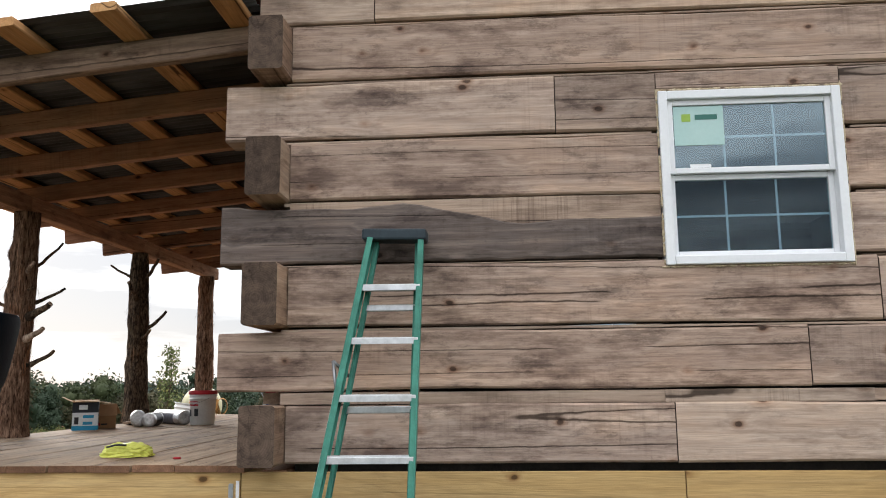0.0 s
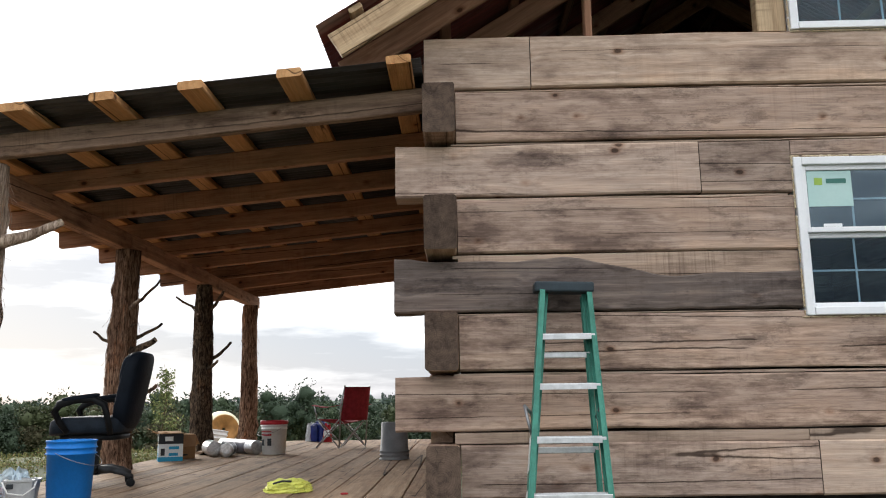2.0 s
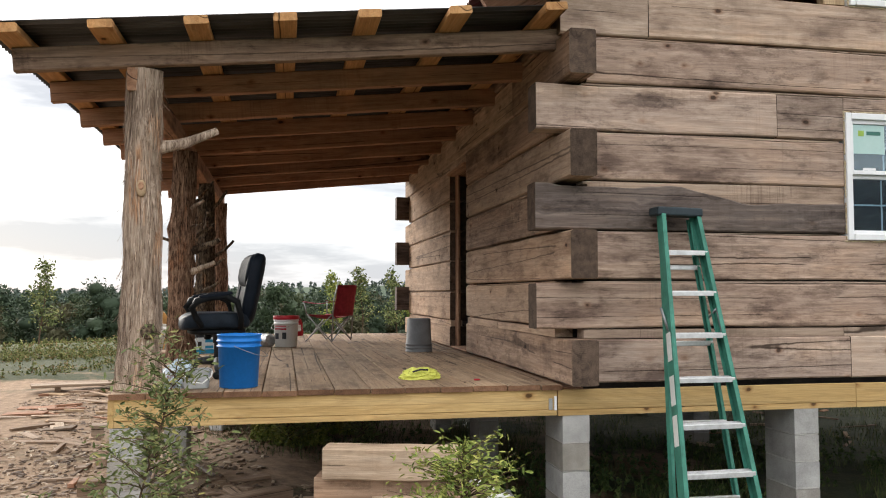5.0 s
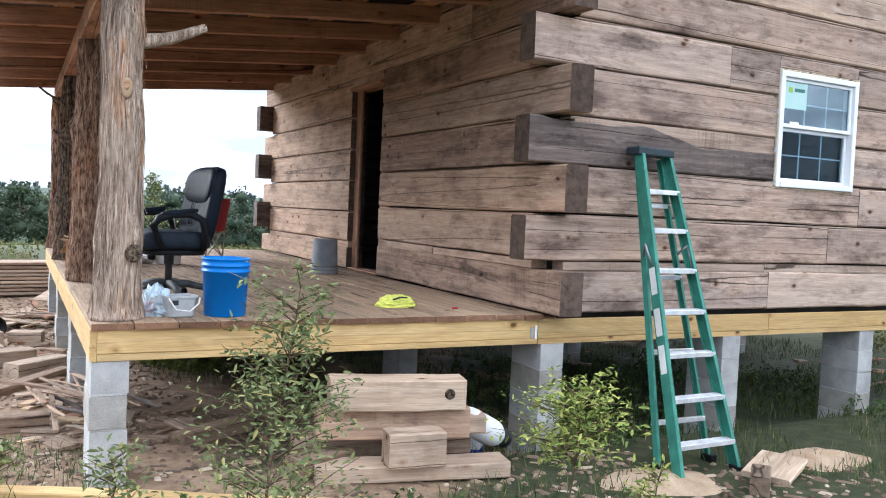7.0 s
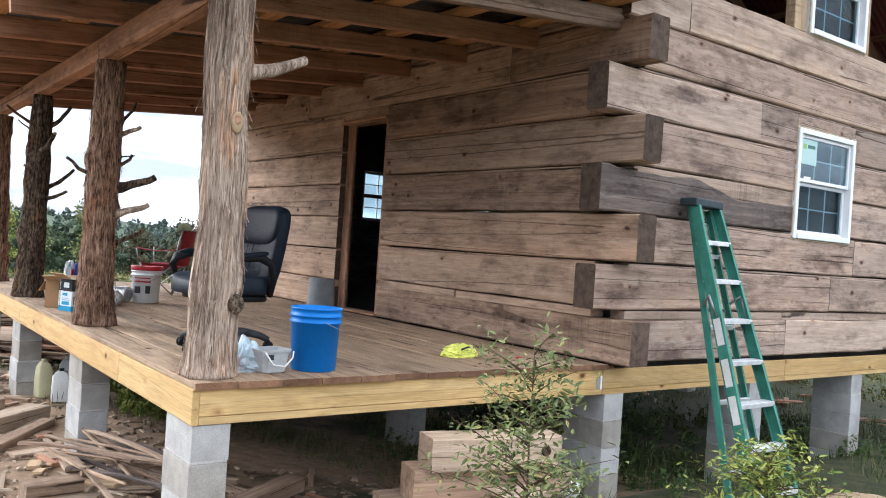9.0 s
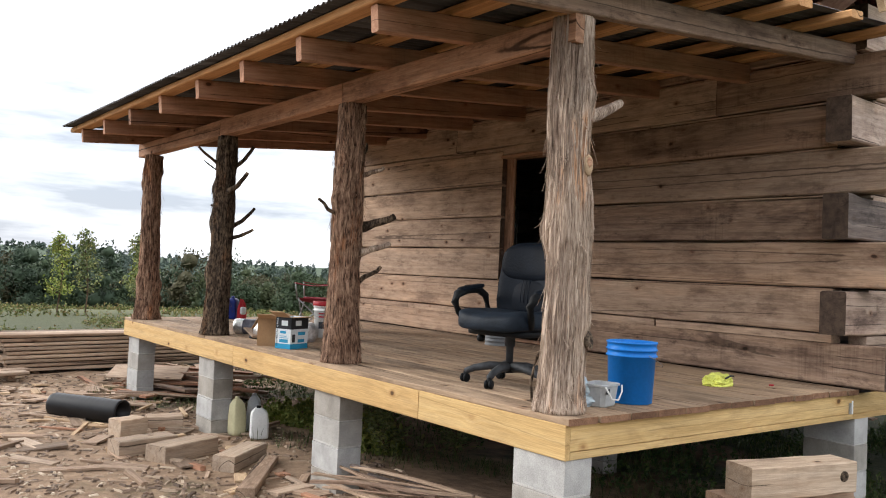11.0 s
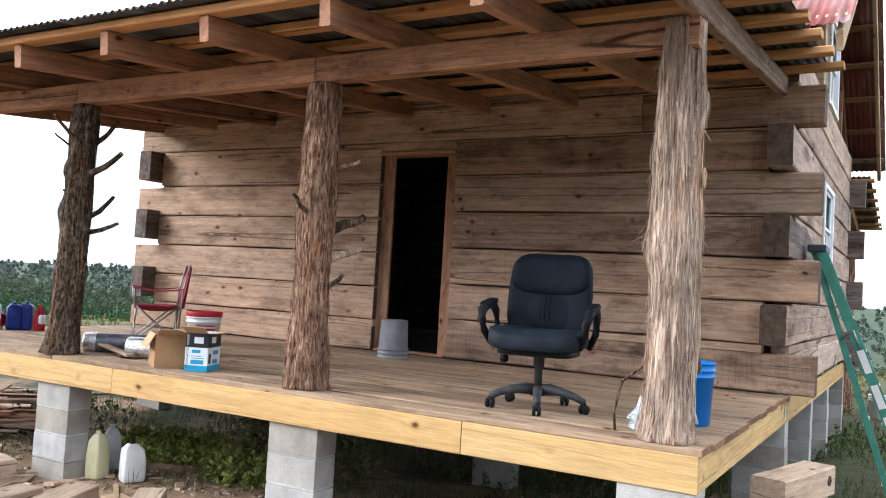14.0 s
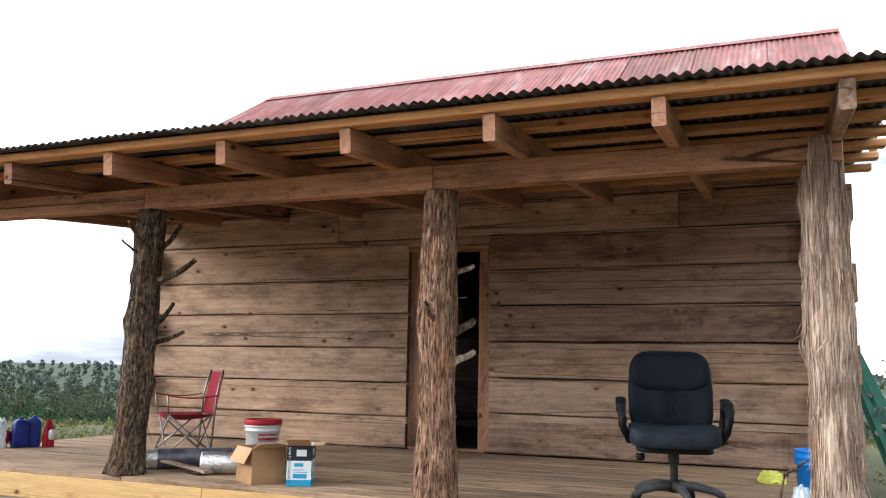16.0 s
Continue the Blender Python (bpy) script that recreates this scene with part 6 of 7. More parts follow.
soft("palm", 0.20, 0.11, 0.03, M_TAR, t, pose(0, 0, 0.004, 0, 0, 60), e1=0.6, e2=0.6)


def camp_chair():
    t = thing("camp_chair", "folding red fabric camp chair with grey tube legs", "camp chair", pose(-1.36, 5.88, DECK_Z, 0, 0, -128))
    t.scale = (0.95, 0.95, 0.90)
    W, D, SZ = 0.25, 0.22, 0.40
    legs = [((-W, -D, 0), (W, -D + 0.02, SZ)), ((W, -D, 0), (-W, -D + 0.02, SZ)), ((-W, D, 0), (W, D, SZ)), ((W, D, 0), (-W, D, SZ)), ((-W - 0.01, -D, 0), (-W, D, SZ)), ((-W, D, 0), (-W, -D, SZ)), ((W + 0.01, -D, 0), (W, D, SZ)), ((W, D, 0), (W, -D, SZ))]
    for a, b in legs:
        bar("leg_tube", [a, b], 0.009, M_STEEL, t, 8)
    for s in (-1, 1):
        bar("back_upright", [(s * W, D, 0.02), (s * (W + 0.005), D + 0.03, 0.60), (s * 0.235, D + 0.09, 0.87)], 0.010, M_STEEL, t, 8)
        bar("arm_post", [(s * W, -D, SZ - 0.02), (s * (W + 0.04), -D - 0.02, 0.60)], 0.009, M_STEEL, t, 8)
        vs, fs = [], []
        for i in range(6):
            u = i / 5
            y = -D - 0.03 + (2 * D + 0.07) * u
            z = 0.605 - 0.03 * math.sin(math.pi * u)
            vs += [(s * (W + 0.005), y, z), (s * (W + 0.075), y, z - 0.008)]
        for i in range(5):
            fs.append((2 * i, 2 * i + 1, 2 * i + 3, 2 * i + 2))
        mesh_object("arm_strap", vs, fs, M_RED, t).modifiers.new("thick", "SOLIDIFY").thickness = 0.006
    vs, fs = [], []
    n = 8
    for i in range(n + 1):
        for k in range(n + 1):
            u, v = i / n, k / n
            vs.append((-W + 2 * W * u, -D + 2 * D * v, SZ - 0.07 * math.sin(math.pi * u) * (0.6 + 0.4 * math.sin(math.pi * v))))
    for i in range(n):
        for k in range(n):
            q = i * (n + 1) + k
            fs.append((q, q + n + 1, q + n + 2, q + 1))
    mesh_object("seat", vs, fs, M_RED, t, "sagging red fabric seat", True).modifiers.new("thick", "SOLIDIFY").thickness = 0.005
    vs = []
    for i in range(n + 1):
        for k in range(n + 1):
            u, v = i / n, k / n
            z = SZ - 0.02 + 0.47 * v
            vs.append(((-W + 2 * W * u) * (1 - 0.04 * v), D + 0.02 + 0.075 * v + 0.05 * math.sin(math.pi * u) * (1 - 0.5 * v), z))
    mesh_object("backrest", vs, fs, M_RED, t, "red fabric backrest", True).modifiers.new("thick", "SOLIDIFY").thickness = 0.005


camp_chair()


def jug(x, y, z, material, h, w, d, rz, label, capmat=None, neck=0.66):
    t = thing("plastic_jug", label, "jug", pose(x, y, z, 0, 0, rz))

    def shape(v):
        u = v.z / h + 0.5
        k = 1.0 if u < neck else max(0.22, 1 - (u - neck) * 2.7)
        return Vector((v.x * k - (0.1 * w * max(0, u - 0.66) * 2), v.y * k, v.z))
    v, f = superellipsoid(w, d, h, 0.22, 0.3, 18, 24, shape)
    mesh_object("jug_body", v, f, material, t, smooth=True).location.z = h / 2
    turned("cap", [(0.022, h - 0.008), (0.022, h + 0.02), (0.01, h + 0.022)], capmat or material, t, m=pose(-0.07 * w, 0, 0), sides=14)
    bar("grip", [(w * 0.10, 0, h * 0.93), (w * 0.30, 0, h * 0.88), (w * 0.38, 0, h * 0.74)], 0.014, material, t, 8)
    return t


jug(-1.93, 7.38, DECK_Z, M_DARK_BLUE, 0.27, 0.17, 0.15, 60, "dark blue plastic jug on the deck", None, 0.84)
jug(-1.83, 7.31, DECK_Z, M_DARK_BLUE, 0.28, 0.13, 0.13, 40, "dark blue plastic jug on the deck", None, 0.88)
g = crumpled("snack_bag", "red and white plastic bag standing on the deck", "bag", -2.05, 7.50, DECK_Z, 0.16, 0.13, 0.25, M_BOX_WHITE, 12.0, 30, 0.35)
soft("red_print", 0.10, 0.05, 0.13, M_RED_PL, g, pose(0.02, -0.05, 0.10), e1=0.5, e2=0.6)
g = crumpled("snack_bag", "red plastic bag standing beside the jugs", "bag", -1.75, 7.20, DECK_Z, 0.13, 0.10, 0.24, M_RED_PL, 15.0, 10, 0.35)
soft("white_print", 0.08, 0.05, 0.10, M_BOX_WHITE, g, pose(-0.02, -0.055, 0.12), e1=0.5, e2=0.6)
t = thing("curved_branch", "thin crooked branch leaning on the corner post", "branch")
bar("branch", [(-2.87, 0.50, DECK_Z), (-2.88, 0.505, 1.05), (-2.885, 0.485, 1.14), (-2.87, 0.47, 1.22), (-2.90, 0.40, 1.27), (-2.92, 0.345, 1.31)], [0.009, 0.008, 0.008, 0.010, 0.008, 0.006], M_BARK_DARK, t, 8)
t = thing("red_scrap", "small orange-red plastic scrap on the planks", "scrap")
soft("scrap", 0.05, 0.03, 0.014, M_RED_PL, t, pose(-0.55, 0.36, DECK_Z + 0.007), e1=0.7, e2=0.7)


# ---- things on the ground ----
def gz(x, y):
    return ground_z(x, y)


def timber(x, y, z, rz, ln, w, h, mat=None, label="short squared timber offcut on the ground", tilt=0.0, name="timber"):
    t = thing(name, label, "timber", pose(x, y, z + h / 2, 0, tilt, rz))
    stick("beam", mat or M_TIMBER, t, Matrix.Identity(4), ln, w, h, jit=0.004, chamfer=0.008, segs=6)
    return t


TS = "short squared timber in the stack before the piers"
G0 = 0.0
timber(-1.26, 0.0, G0, -10, 1.20, 0.22, 0.19, M_SCRAP, TS)
timber(-1.21, -0.38, G0 - 0.02, -12, 1.25, 0.24, 0.10, M_TIMBER, TS)
timber(-0.81, -0.18, G0 + 0.19, -14, 0.40, 0.20, 0.12, M_TIMBER, TS)
timber(-1.26, -0.15, G0 + 0.19, -15, 1.00, 0.24, 0.20, M_LOG_PORCH, TS)
tk = timber(-1.27, -0.23, G0 + 0.39, -14, 0.88, 0.22, 0.20, M_TIMBER, "pale squared timber with a dark knot on the stack")
turned("knot", [(0.036, -0.004), (0.034, 0.004), (0.022, 0.006), (0.016, 0.0), (0.004, 0.003)], M_BARK_DARK, tk, "dark round knot", m=pose(0.33, -0.109, 0.01, 90, 0, 0), sides=20)
timber(-1.24, -0.46, G0 + 0.08, -8, 0.37, 0.18, 0.22, M_TIMBER, TS)
timber(-1.75, -0.15, G0, 20, 0.42, 0.16, 0.12, M_SCRAP, TS)
timber(-3.60, 4.12, gz(-3.6, 4.1), 24, 0.62, 0.24, 0.15)
timber(-3.26, 3.66, gz(-3.3, 3.6), 40, 0.62, 0.20, 0.13)
timber(-3.85, 4.42, gz(-3.8, 4.4), 10, 0.55, 0.22, 0.14)
timber(-3.42, 1.45, gz(-3.4, 1.4), 5, 0.34, 0.16, 0.12, M_SCRAP)
timber(-3.35, 3.1, gz(-3.3, 3.1), 55, 1.10, 0.14, 0.07, M_SCRAP)
timber(-3.75, 5.2, gz(-3.7, 5.2), 18, 0.30, 0.2, 0.16)
timber(-3.35, 5.35, gz(-3.3, 5.3), -12, 0.34, 0.22, 0.14)
timber(-2.2, 0.9, gz(-2.2, 0.9), 30, 0.62, 0.16, 0.10, M_SCRAP, "dark squared offcut under the deck")
timber(1.14, -1.20, gz(1.1, -1.2) + 0.03, 24, 0.42, 0.32, 0.04, M_TIMBER, "wide pale board offcut at the foot of the ladder", -8)
timber(0.80, -1.38, gz(0.8, -1.4), 40, 0.30, 0.12, 0.12, M_SCRAP, "small timber wedge at the foot of the ladder")
timber(-2.75, -0.32, gz(-2.75, -0.3) + 0.01, -27, 2.4, 0.13, 0.04, M_PINE, "long new pine board lying on the ground")


def scraps():
    """Loose boards and slats lying about, each a thing of its own."""
    r = random.Random(21)
    fields = [(-3.4, 2.3, 0.55, 1.1, 34, 0.42), (-3.6, 4.6, 0.9, 1.0, 40, 0.45), (-3.1, 7.0, 1.2, 1.1, 46, 0.8), (-1.8, 8.6, 1.3, 0.9, 60, 0.95), (-4.6, 6.2, 1.1, 1.6, 40, 0.6), (-2.2, 1.0, 0.9, 0.7, 16, 0.45), (-4.4, 8.4, 1.3, 1.0, 26, 0.9), (4.6, 5.0, 1.3, 1.5, 16, 0.7), (7.0, 2.0, 1.0, 1.5, 14, 0.7)]
    kinds = [M_SCRAP, M_SCRAP, M_TIMBER, M_STUD, M_RAFTER]
    for cx, cy, sx, sy, n, ln in fields:
        for i in range(n):
            x, y = cx + r.gauss(0, sx * 0.6), cy + r.gauss(0, sy * 0.6)
            L = ln * r.uniform(0.15, 1.0)
            w, h = r.choice(((0.03, 0.02), (0.04, 0.02), (0.07, 0.02), (0.10, 0.022), (0.05, 0.035), (0.16, 0.022)))
            heap = 0.16 * math.exp(-((x - cx) / sx) ** 2 - ((y - cy) / sy) ** 2) * r.random() if n > 45 else 0.0
            t = thing("scrap_board", "loose weathered board scrap lying on the soil", "scrap board", pose(x, y, gz(x, y) + h / 2 + heap + 0.002, r.uniform(-5, 5), r.uniform(-6, 6) - (3 if heap else 0), r.uniform(0, 180)), "scrap boards")
            stick("board", r.choice(kinds), t, Matrix.Identity(4), L, w, h, jit=0.003, chamfer=0.003, segs=2)


scraps()


def loose_sticks():
    r = random.Random(77)
    for i in range(16):
        x, y = -3.05 + r.gauss(0, 0.14), 1.65 + r.gauss(0, 0.22)
        L = r.uniform(0.8, 1.7)
        t = thing("stick", "long thin weathered strip leaning over the scrap heap", "stick", pose(x, y, gz(x, y) + 0.11 + 0.010 * i, 0, r.uniform(-5, 5), -72 + r.gauss(0, 9)), "loose strips")
        stick("strip", r.choice((M_SCRAP, M_LOG_BROWN, M_LOG_DARK)), t, Matrix.Identity(4), L, r.uniform(0.018, 0.04), r.uniform(0.012, 0.02), jit=0.003, chamfer=0.003, segs=4, bow=r.uniform(-0.03, 0.03))


loose_sticks()


def lumber_stack(x, y, rz, rows, cols, ln, label):
    z0 = gz(x, y)
    for i in range(rows):
        for k in range(cols):
            t = thing("stacked_board", label, "board", pose(x, y, z0 + 0.09 + 0.06 * i, 0, 0, rz) @ pose(rng.uniform(-0.1, 0.1), (k - cols / 2) * 0.24, 0), "stacked boards")
            stick("board", rng.choice((M_TIMBER, M_SCRAP)), t, Matrix.Identity(4), ln * rng.uniform(0.9, 1.05), 0.22, 0.045)
    for s in (-1, 1):
        t = thing("bearer", "squared bearer under the stacked boards", "timber", pose(x, y, z0 + 0.03, 0, 0, rz) @ pose(s * ln * 0.35, 0, 0, 0, 0, 90))
        stick("beam", M_SCRAP, t, Matrix.Identity(4), cols * 0.26, 0.09, 0.08)


def board_pile():
    r = random.Random(91)
    for i in range(26):
        lay = i // 6
        L = r.uniform(0.8, 1.7)
        x, y = -2.35 + r.gauss(0, 0.26), 7.45 + r.gauss(0, 0.30)
        t = thing("scrap_board", "red-brown sawn board in a loose pile", "scrap board", pose(x, y, gz(x, y) + 0.03 + 0.055 * lay, r.uniform(-4, 4), r.uniform(-5, 5), -48 + r.gauss(0, 14)), "scrap boards")
        stick("board", r.choice((M_RAFTER, M_LOG_BROWN, M_SCRAP)), t, Matrix.Identity(4), L, r.uniform(0.08, 0.2), r.uniform(0.02, 0.04), jit=0.003, chamfer=0.003, segs=3)
    for x, y, z, rx, rz, L, w in ((-2.75, 7.75, 0.26, 16, -35, 0.95, 0.42), (-1.85, 8.05, 0.10, 6, -40, 1.1, 0.30), (-3.05, 7.2, 0.07, 4, -20, 0.6, 0.2)):
        t = thing("panel_offcut", "pale flat panel offcut lying on the boards", "panel", pose(x, y, gz(x, y) + z, rx, 0, rz))
        stick("panel", M_TIMBER, t, Matrix.Identity(4), L, w, 0.018, jit=0.002, chamfer=0.002, segs=2)


board_pile()
lumber_stack(-2.6, 10.4, 8, 9, 3, 3.2, "pale sawn board in a stack behind the porch")
lumber_stack(-4.9, 9.2, 14, 1, 2, 2.2, "weathered sawn board in a low stack")


def pipe_roll(x, y, rz):
    t = thing("plastic_pipe", "short length of ribbed black drain pipe on the soil", "pipe", pose(x, y, gz(x, y) + 0.125, 0, 0, rz))
    prof = []
    for i in range(28):
        prof.append((0.125 if i % 2 else 0.118, -0.45 + 0.9 * i / 27))
    prof += [(0.105, 0.45), (0.105, -0.45)]
    turned("pipe_wall", prof + [prof[0]], M_TAR, t, m=pose(0, 0, 0, 90, 0, 0), sides=28, cap=False)


pipe_roll(-3.90, 6.10, 33)
jug(-2.84, 4.72, gz(-2.8, 4.7), M_CREAM_PL, 0.36, 0.15, 0.13, 10, "cream plastic jug standing by the pier", None, 0.78)
jug(-2.60, 4.86, gz(-2.6, 4.8), M_CLEAR_PL, 0.36, 0.17, 0.14, 60, "cloudy white plastic jug standing by the pier", None, 0.78)
jug(-2.73, 4.44, gz(-2.7, 4.4), M_WHITE_PL, 0.30, 0.18, 0.14, -20, "white plastic jug standing by the pier", M_BLACK_PLASTIC, 0.8)
for dx, dy, mt, lb in ((-0.45, 0.55, M_CLEAR_PL, "cloudy plastic jug of blue liquid under the deck"), (-0.30, 0.42, M_CLEAR_PL, "cloudy plastic jug of blue liquid under the deck"), (-0.24, 0.62, M_CLEAR_PL, "cloudy plastic jug of blue liquid under the deck")):
    j = jug(dx, dy, gz(dx, dy), mt, 0.29, 0.16, 0.13, rng.uniform(0, 90), lb, None, 0.76)
    soft("liquid", 0.164, 0.134, 0.11, M_DARK_BLUE, j, pose(0, 0, 0.056), "blue liquid in the lower half", 0.2, 0.3)


def tipped_canister():
    """Lies against the timber stack, its cap down on the soil."""
    foot, neck = Vector((-0.74, -0.20, 0.27)), Vector((-0.34, -0.10, 0.06))
    t = thing("tipped_canister", "white plastic canister lying tipped against the timbers", "canister", Matrix.Translation(foot) @ (neck - foot).to_track_quat("Z", "Y").to_matrix().to_4x4())
    turned("shell", [(0.06, 0.0), (0.092, 0.014), (0.097, 0.035), (0.097, 0.29), (0.089, 0.33), (0.06, 0.385), (0.05, 0.395)], M_WHITE_PL, t)
    turned("cap", [(0.055, 0.39), (0.066, 0.395), (0.066, 0.45), (0.056, 0.458), (0.02, 0.458)], M_TAR, t, "black screw cap")
    turned("collar", [(0.072, 0.365), (0.079, 0.37), (0.079, 0.385), (0.06, 0.39)], M_TAR, t, "black collar ring", cap=False)


tipped_canister()


def sand_heap(x, y, r, h):
    t = thing("sand_heap", "low heap of pale sand on the soil", "sand heap", pose(x, y, gz(x, y) - 0.02), kind="stuff")
    rows, cols = 12, 30
    vs, fs = [], []
    for i in range(rows + 1):
        u = i / rows
        for k in range(cols):
            b = 2 * math.pi * k / cols
            n = 1 + 0.25 * noise.noise((math.cos(b) * 1.5 + x, math.sin(b) * 1.5, 0))
            vs.append((r * n * (1 - u) * math.cos(b) * 1.5, r * n * (1 - u) * math.sin(b), h * (math.sin(u * math.pi / 2) ** 1.6) * (1 + 0.3 * noise.noise((b, u * 3, x)))))
    for i in range(rows):
        for k in range(cols):
            q, s = i * cols + k, i * cols + (k + 1) % cols
            fs.append((q, s, s + cols, q + cols))
    mesh_object("heap", vs, fs, M_SAND, t, smooth=True)


sand_heap(1.80, -1.02, 0.36, 0.09)
sand_heap(0.30, -1.02, 0.42, 0.06)


def cement_mixer(x, y):
    z = gz(x, y)
    t = thing("cement_mixer", "small orange cement mixer with a pale drum", "cement mixer", pose(x, y, z, 0, 0, -25))
    turned("drum", [(0.20, -0.42), (0.34, -0.30), (0.40, -0.05), (0.40, 0.08), (0.27, 0.38), (0.24, 0.40), (0.22, 0.36), (0.36, 0.06), (0.30, -0.28), (0.02, -0.36)], M_CREAM_PL, t, "cement-crusted pale drum", m=pose(0, 0, 0.98, 80, 0, 52))
    turned("drum_ring", [(0.405, -0.03), (0.42, -0.03), (0.42, 0.05), (0.405, 0.05)], M_TAR, t, m=pose(0, 0, 0.98, 80, 0, 52), cap=False)
    turned("drum_mouth", [(0.29, 0.33), (0.275, 0.41), (0.255, 0.41), (0.03, 0.30)], M_ORANGE, t, m=pose(0, 0, 0.98, 80, 0, 52), cap=False)
    for s in (-1, 1):
        bar("frame_leg", [(s * 0.48, -0.35, 0), (s * 0.45, 0, 0.98), (s * 0.48, 0.35, 0.05)], 0.03, M_ORANGE, t, 8)
        turned("wheel", [(0.04, -0.03), (0.16, -0.04), (0.18, -0.02), (0.18, 0.02), (0.16, 0.04), (0.04, 0.03)], M_TAR, t, m=pose(s * 0.55, 0.35, 0.18, 0, 90, 0))
    bar("cross_tube", [(-0.48, 0.35, 0.18), (0.48, 0.35, 0.18)], 0.02, M_ORANGE, t, 8)
    bar("cross_tube", [(-0.48, -0.35, 0.05), (0.48, -0.35, 0.05)], 0.02, M_ORANGE, t, 8)
    turned("tilt_wheel", [(0.15, -0.012), (0.17, 0), (0.15, 0.012)], M_ORANGE, t, m=pose(0.55, 0, 0.98, 0, 90, 0), cap=False)
    turned("motor_cover", [(0.12, 0), (0.13, 0.02), (0.13, 0.22), (0.10, 0.24)], M_CREAM_PL, t, m=pose(0.35, 0, 0.62))


cement_mixer(-4.70, 12.0)
pz = gz(-4.4, 10.3)
t = thing("wire_chair", "dark metal garden chair holding a pail", "chair", pose(-4.42, 10.3, pz, 0, 0, -20))
for a, b in (((-0.22, -0.22), (-0.24, -0.24)), ((0.22, -0.22), (0.24, -0.24)), ((-0.22, 0.22), (-0.24, 0.26)), ((0.22, 0.22), (0.24, 0.26))):
    bar("leg", [(b[0], b[1], 0), (a[0], a[1], 0.40)], 0.012, M_TAR, t, 6)
box("seat", M_TAR, t, -0.24, 0.24, -0.24, 0.24, 0.39, 0.415, 0.006)
for x in (-0.22, -0.07, 0.07, 0.22):
    bar("back_rod", [(x, 0.22, 0.41), (x * 0.95, 0.30, 0.85)], 0.009, M_TAR, t, 6)
bar("back_rail", [(-0.22, 0.30, 0.85), (0, 0.31, 0.90), (0.22, 0.30, 0.85)], 0.012, M_TAR, t, 6)
bk = bucket("pail", "white plastic pail with a blue label on a metal chair", -4.42, 10.28, pz + 0.416, M_WHITE_PL, h=0.66, r=0.235)
bk.rotation_euler = (radians(-6), radians(7), radians(-10))
box("label_plate", M_BOX_BLUE, bk, -0.09, 0.09, -0.228, -0.205, 0.26, 0.46, 0.001)
bucket("pail", "white plastic pail on the grass by the far porch", 7.6, -0.4, gz(7.6, -0.4), M_WHITE_PL)


# ---- plants ----
M_LEAF = leaf_material("sapling_leaf", [(0.0, (0.075, 0.10, 0.036)), (0.5, (0.13, 0.155, 0.058)), (0.85, (0.20, 0.22, 0.085)), (1.0, (0.30, 0.26, 0.09))])
M_LEAF_LIME = leaf_material("lime_leaf", [(0.0, (0.10, 0.145, 0.03)), (0.5, (0.195, 0.235, 0.052)), (1.0, (0.34, 0.34, 0.09))])
M_GRASS = leaf_material("grass_blade", [(0.0, (0.024, 0.044, 0.013)), (0.5, (0.058, 0.09, 0.026)), (0.88, (0.115, 0.14, 0.045)), (1.0, (0.24, 0.20, 0.09))])
M_WEED = leaf_material("tall_weed", [(0.0, (0.06, 0.08, 0.024)), (0.45, (0.125, 0.145, 0.045)), (0.75, (0.21, 0.20, 0.072)), (0.9, (0.23, 0.155, 0.07)), (1.0, (0.18, 0.10, 0.058))])
M_LEAF_DEEP = leaf_material("deep_green_leaf", [(0.0, (0.028, 0.055, 0.016)), (0.6, (0.06, 0.10, 0.028)), (1.0, (0.12, 0.15, 0.045))])
M_TWIG = plain("twig", (0.12, 0.08, 0.05), 0.9, 0, 0.4)


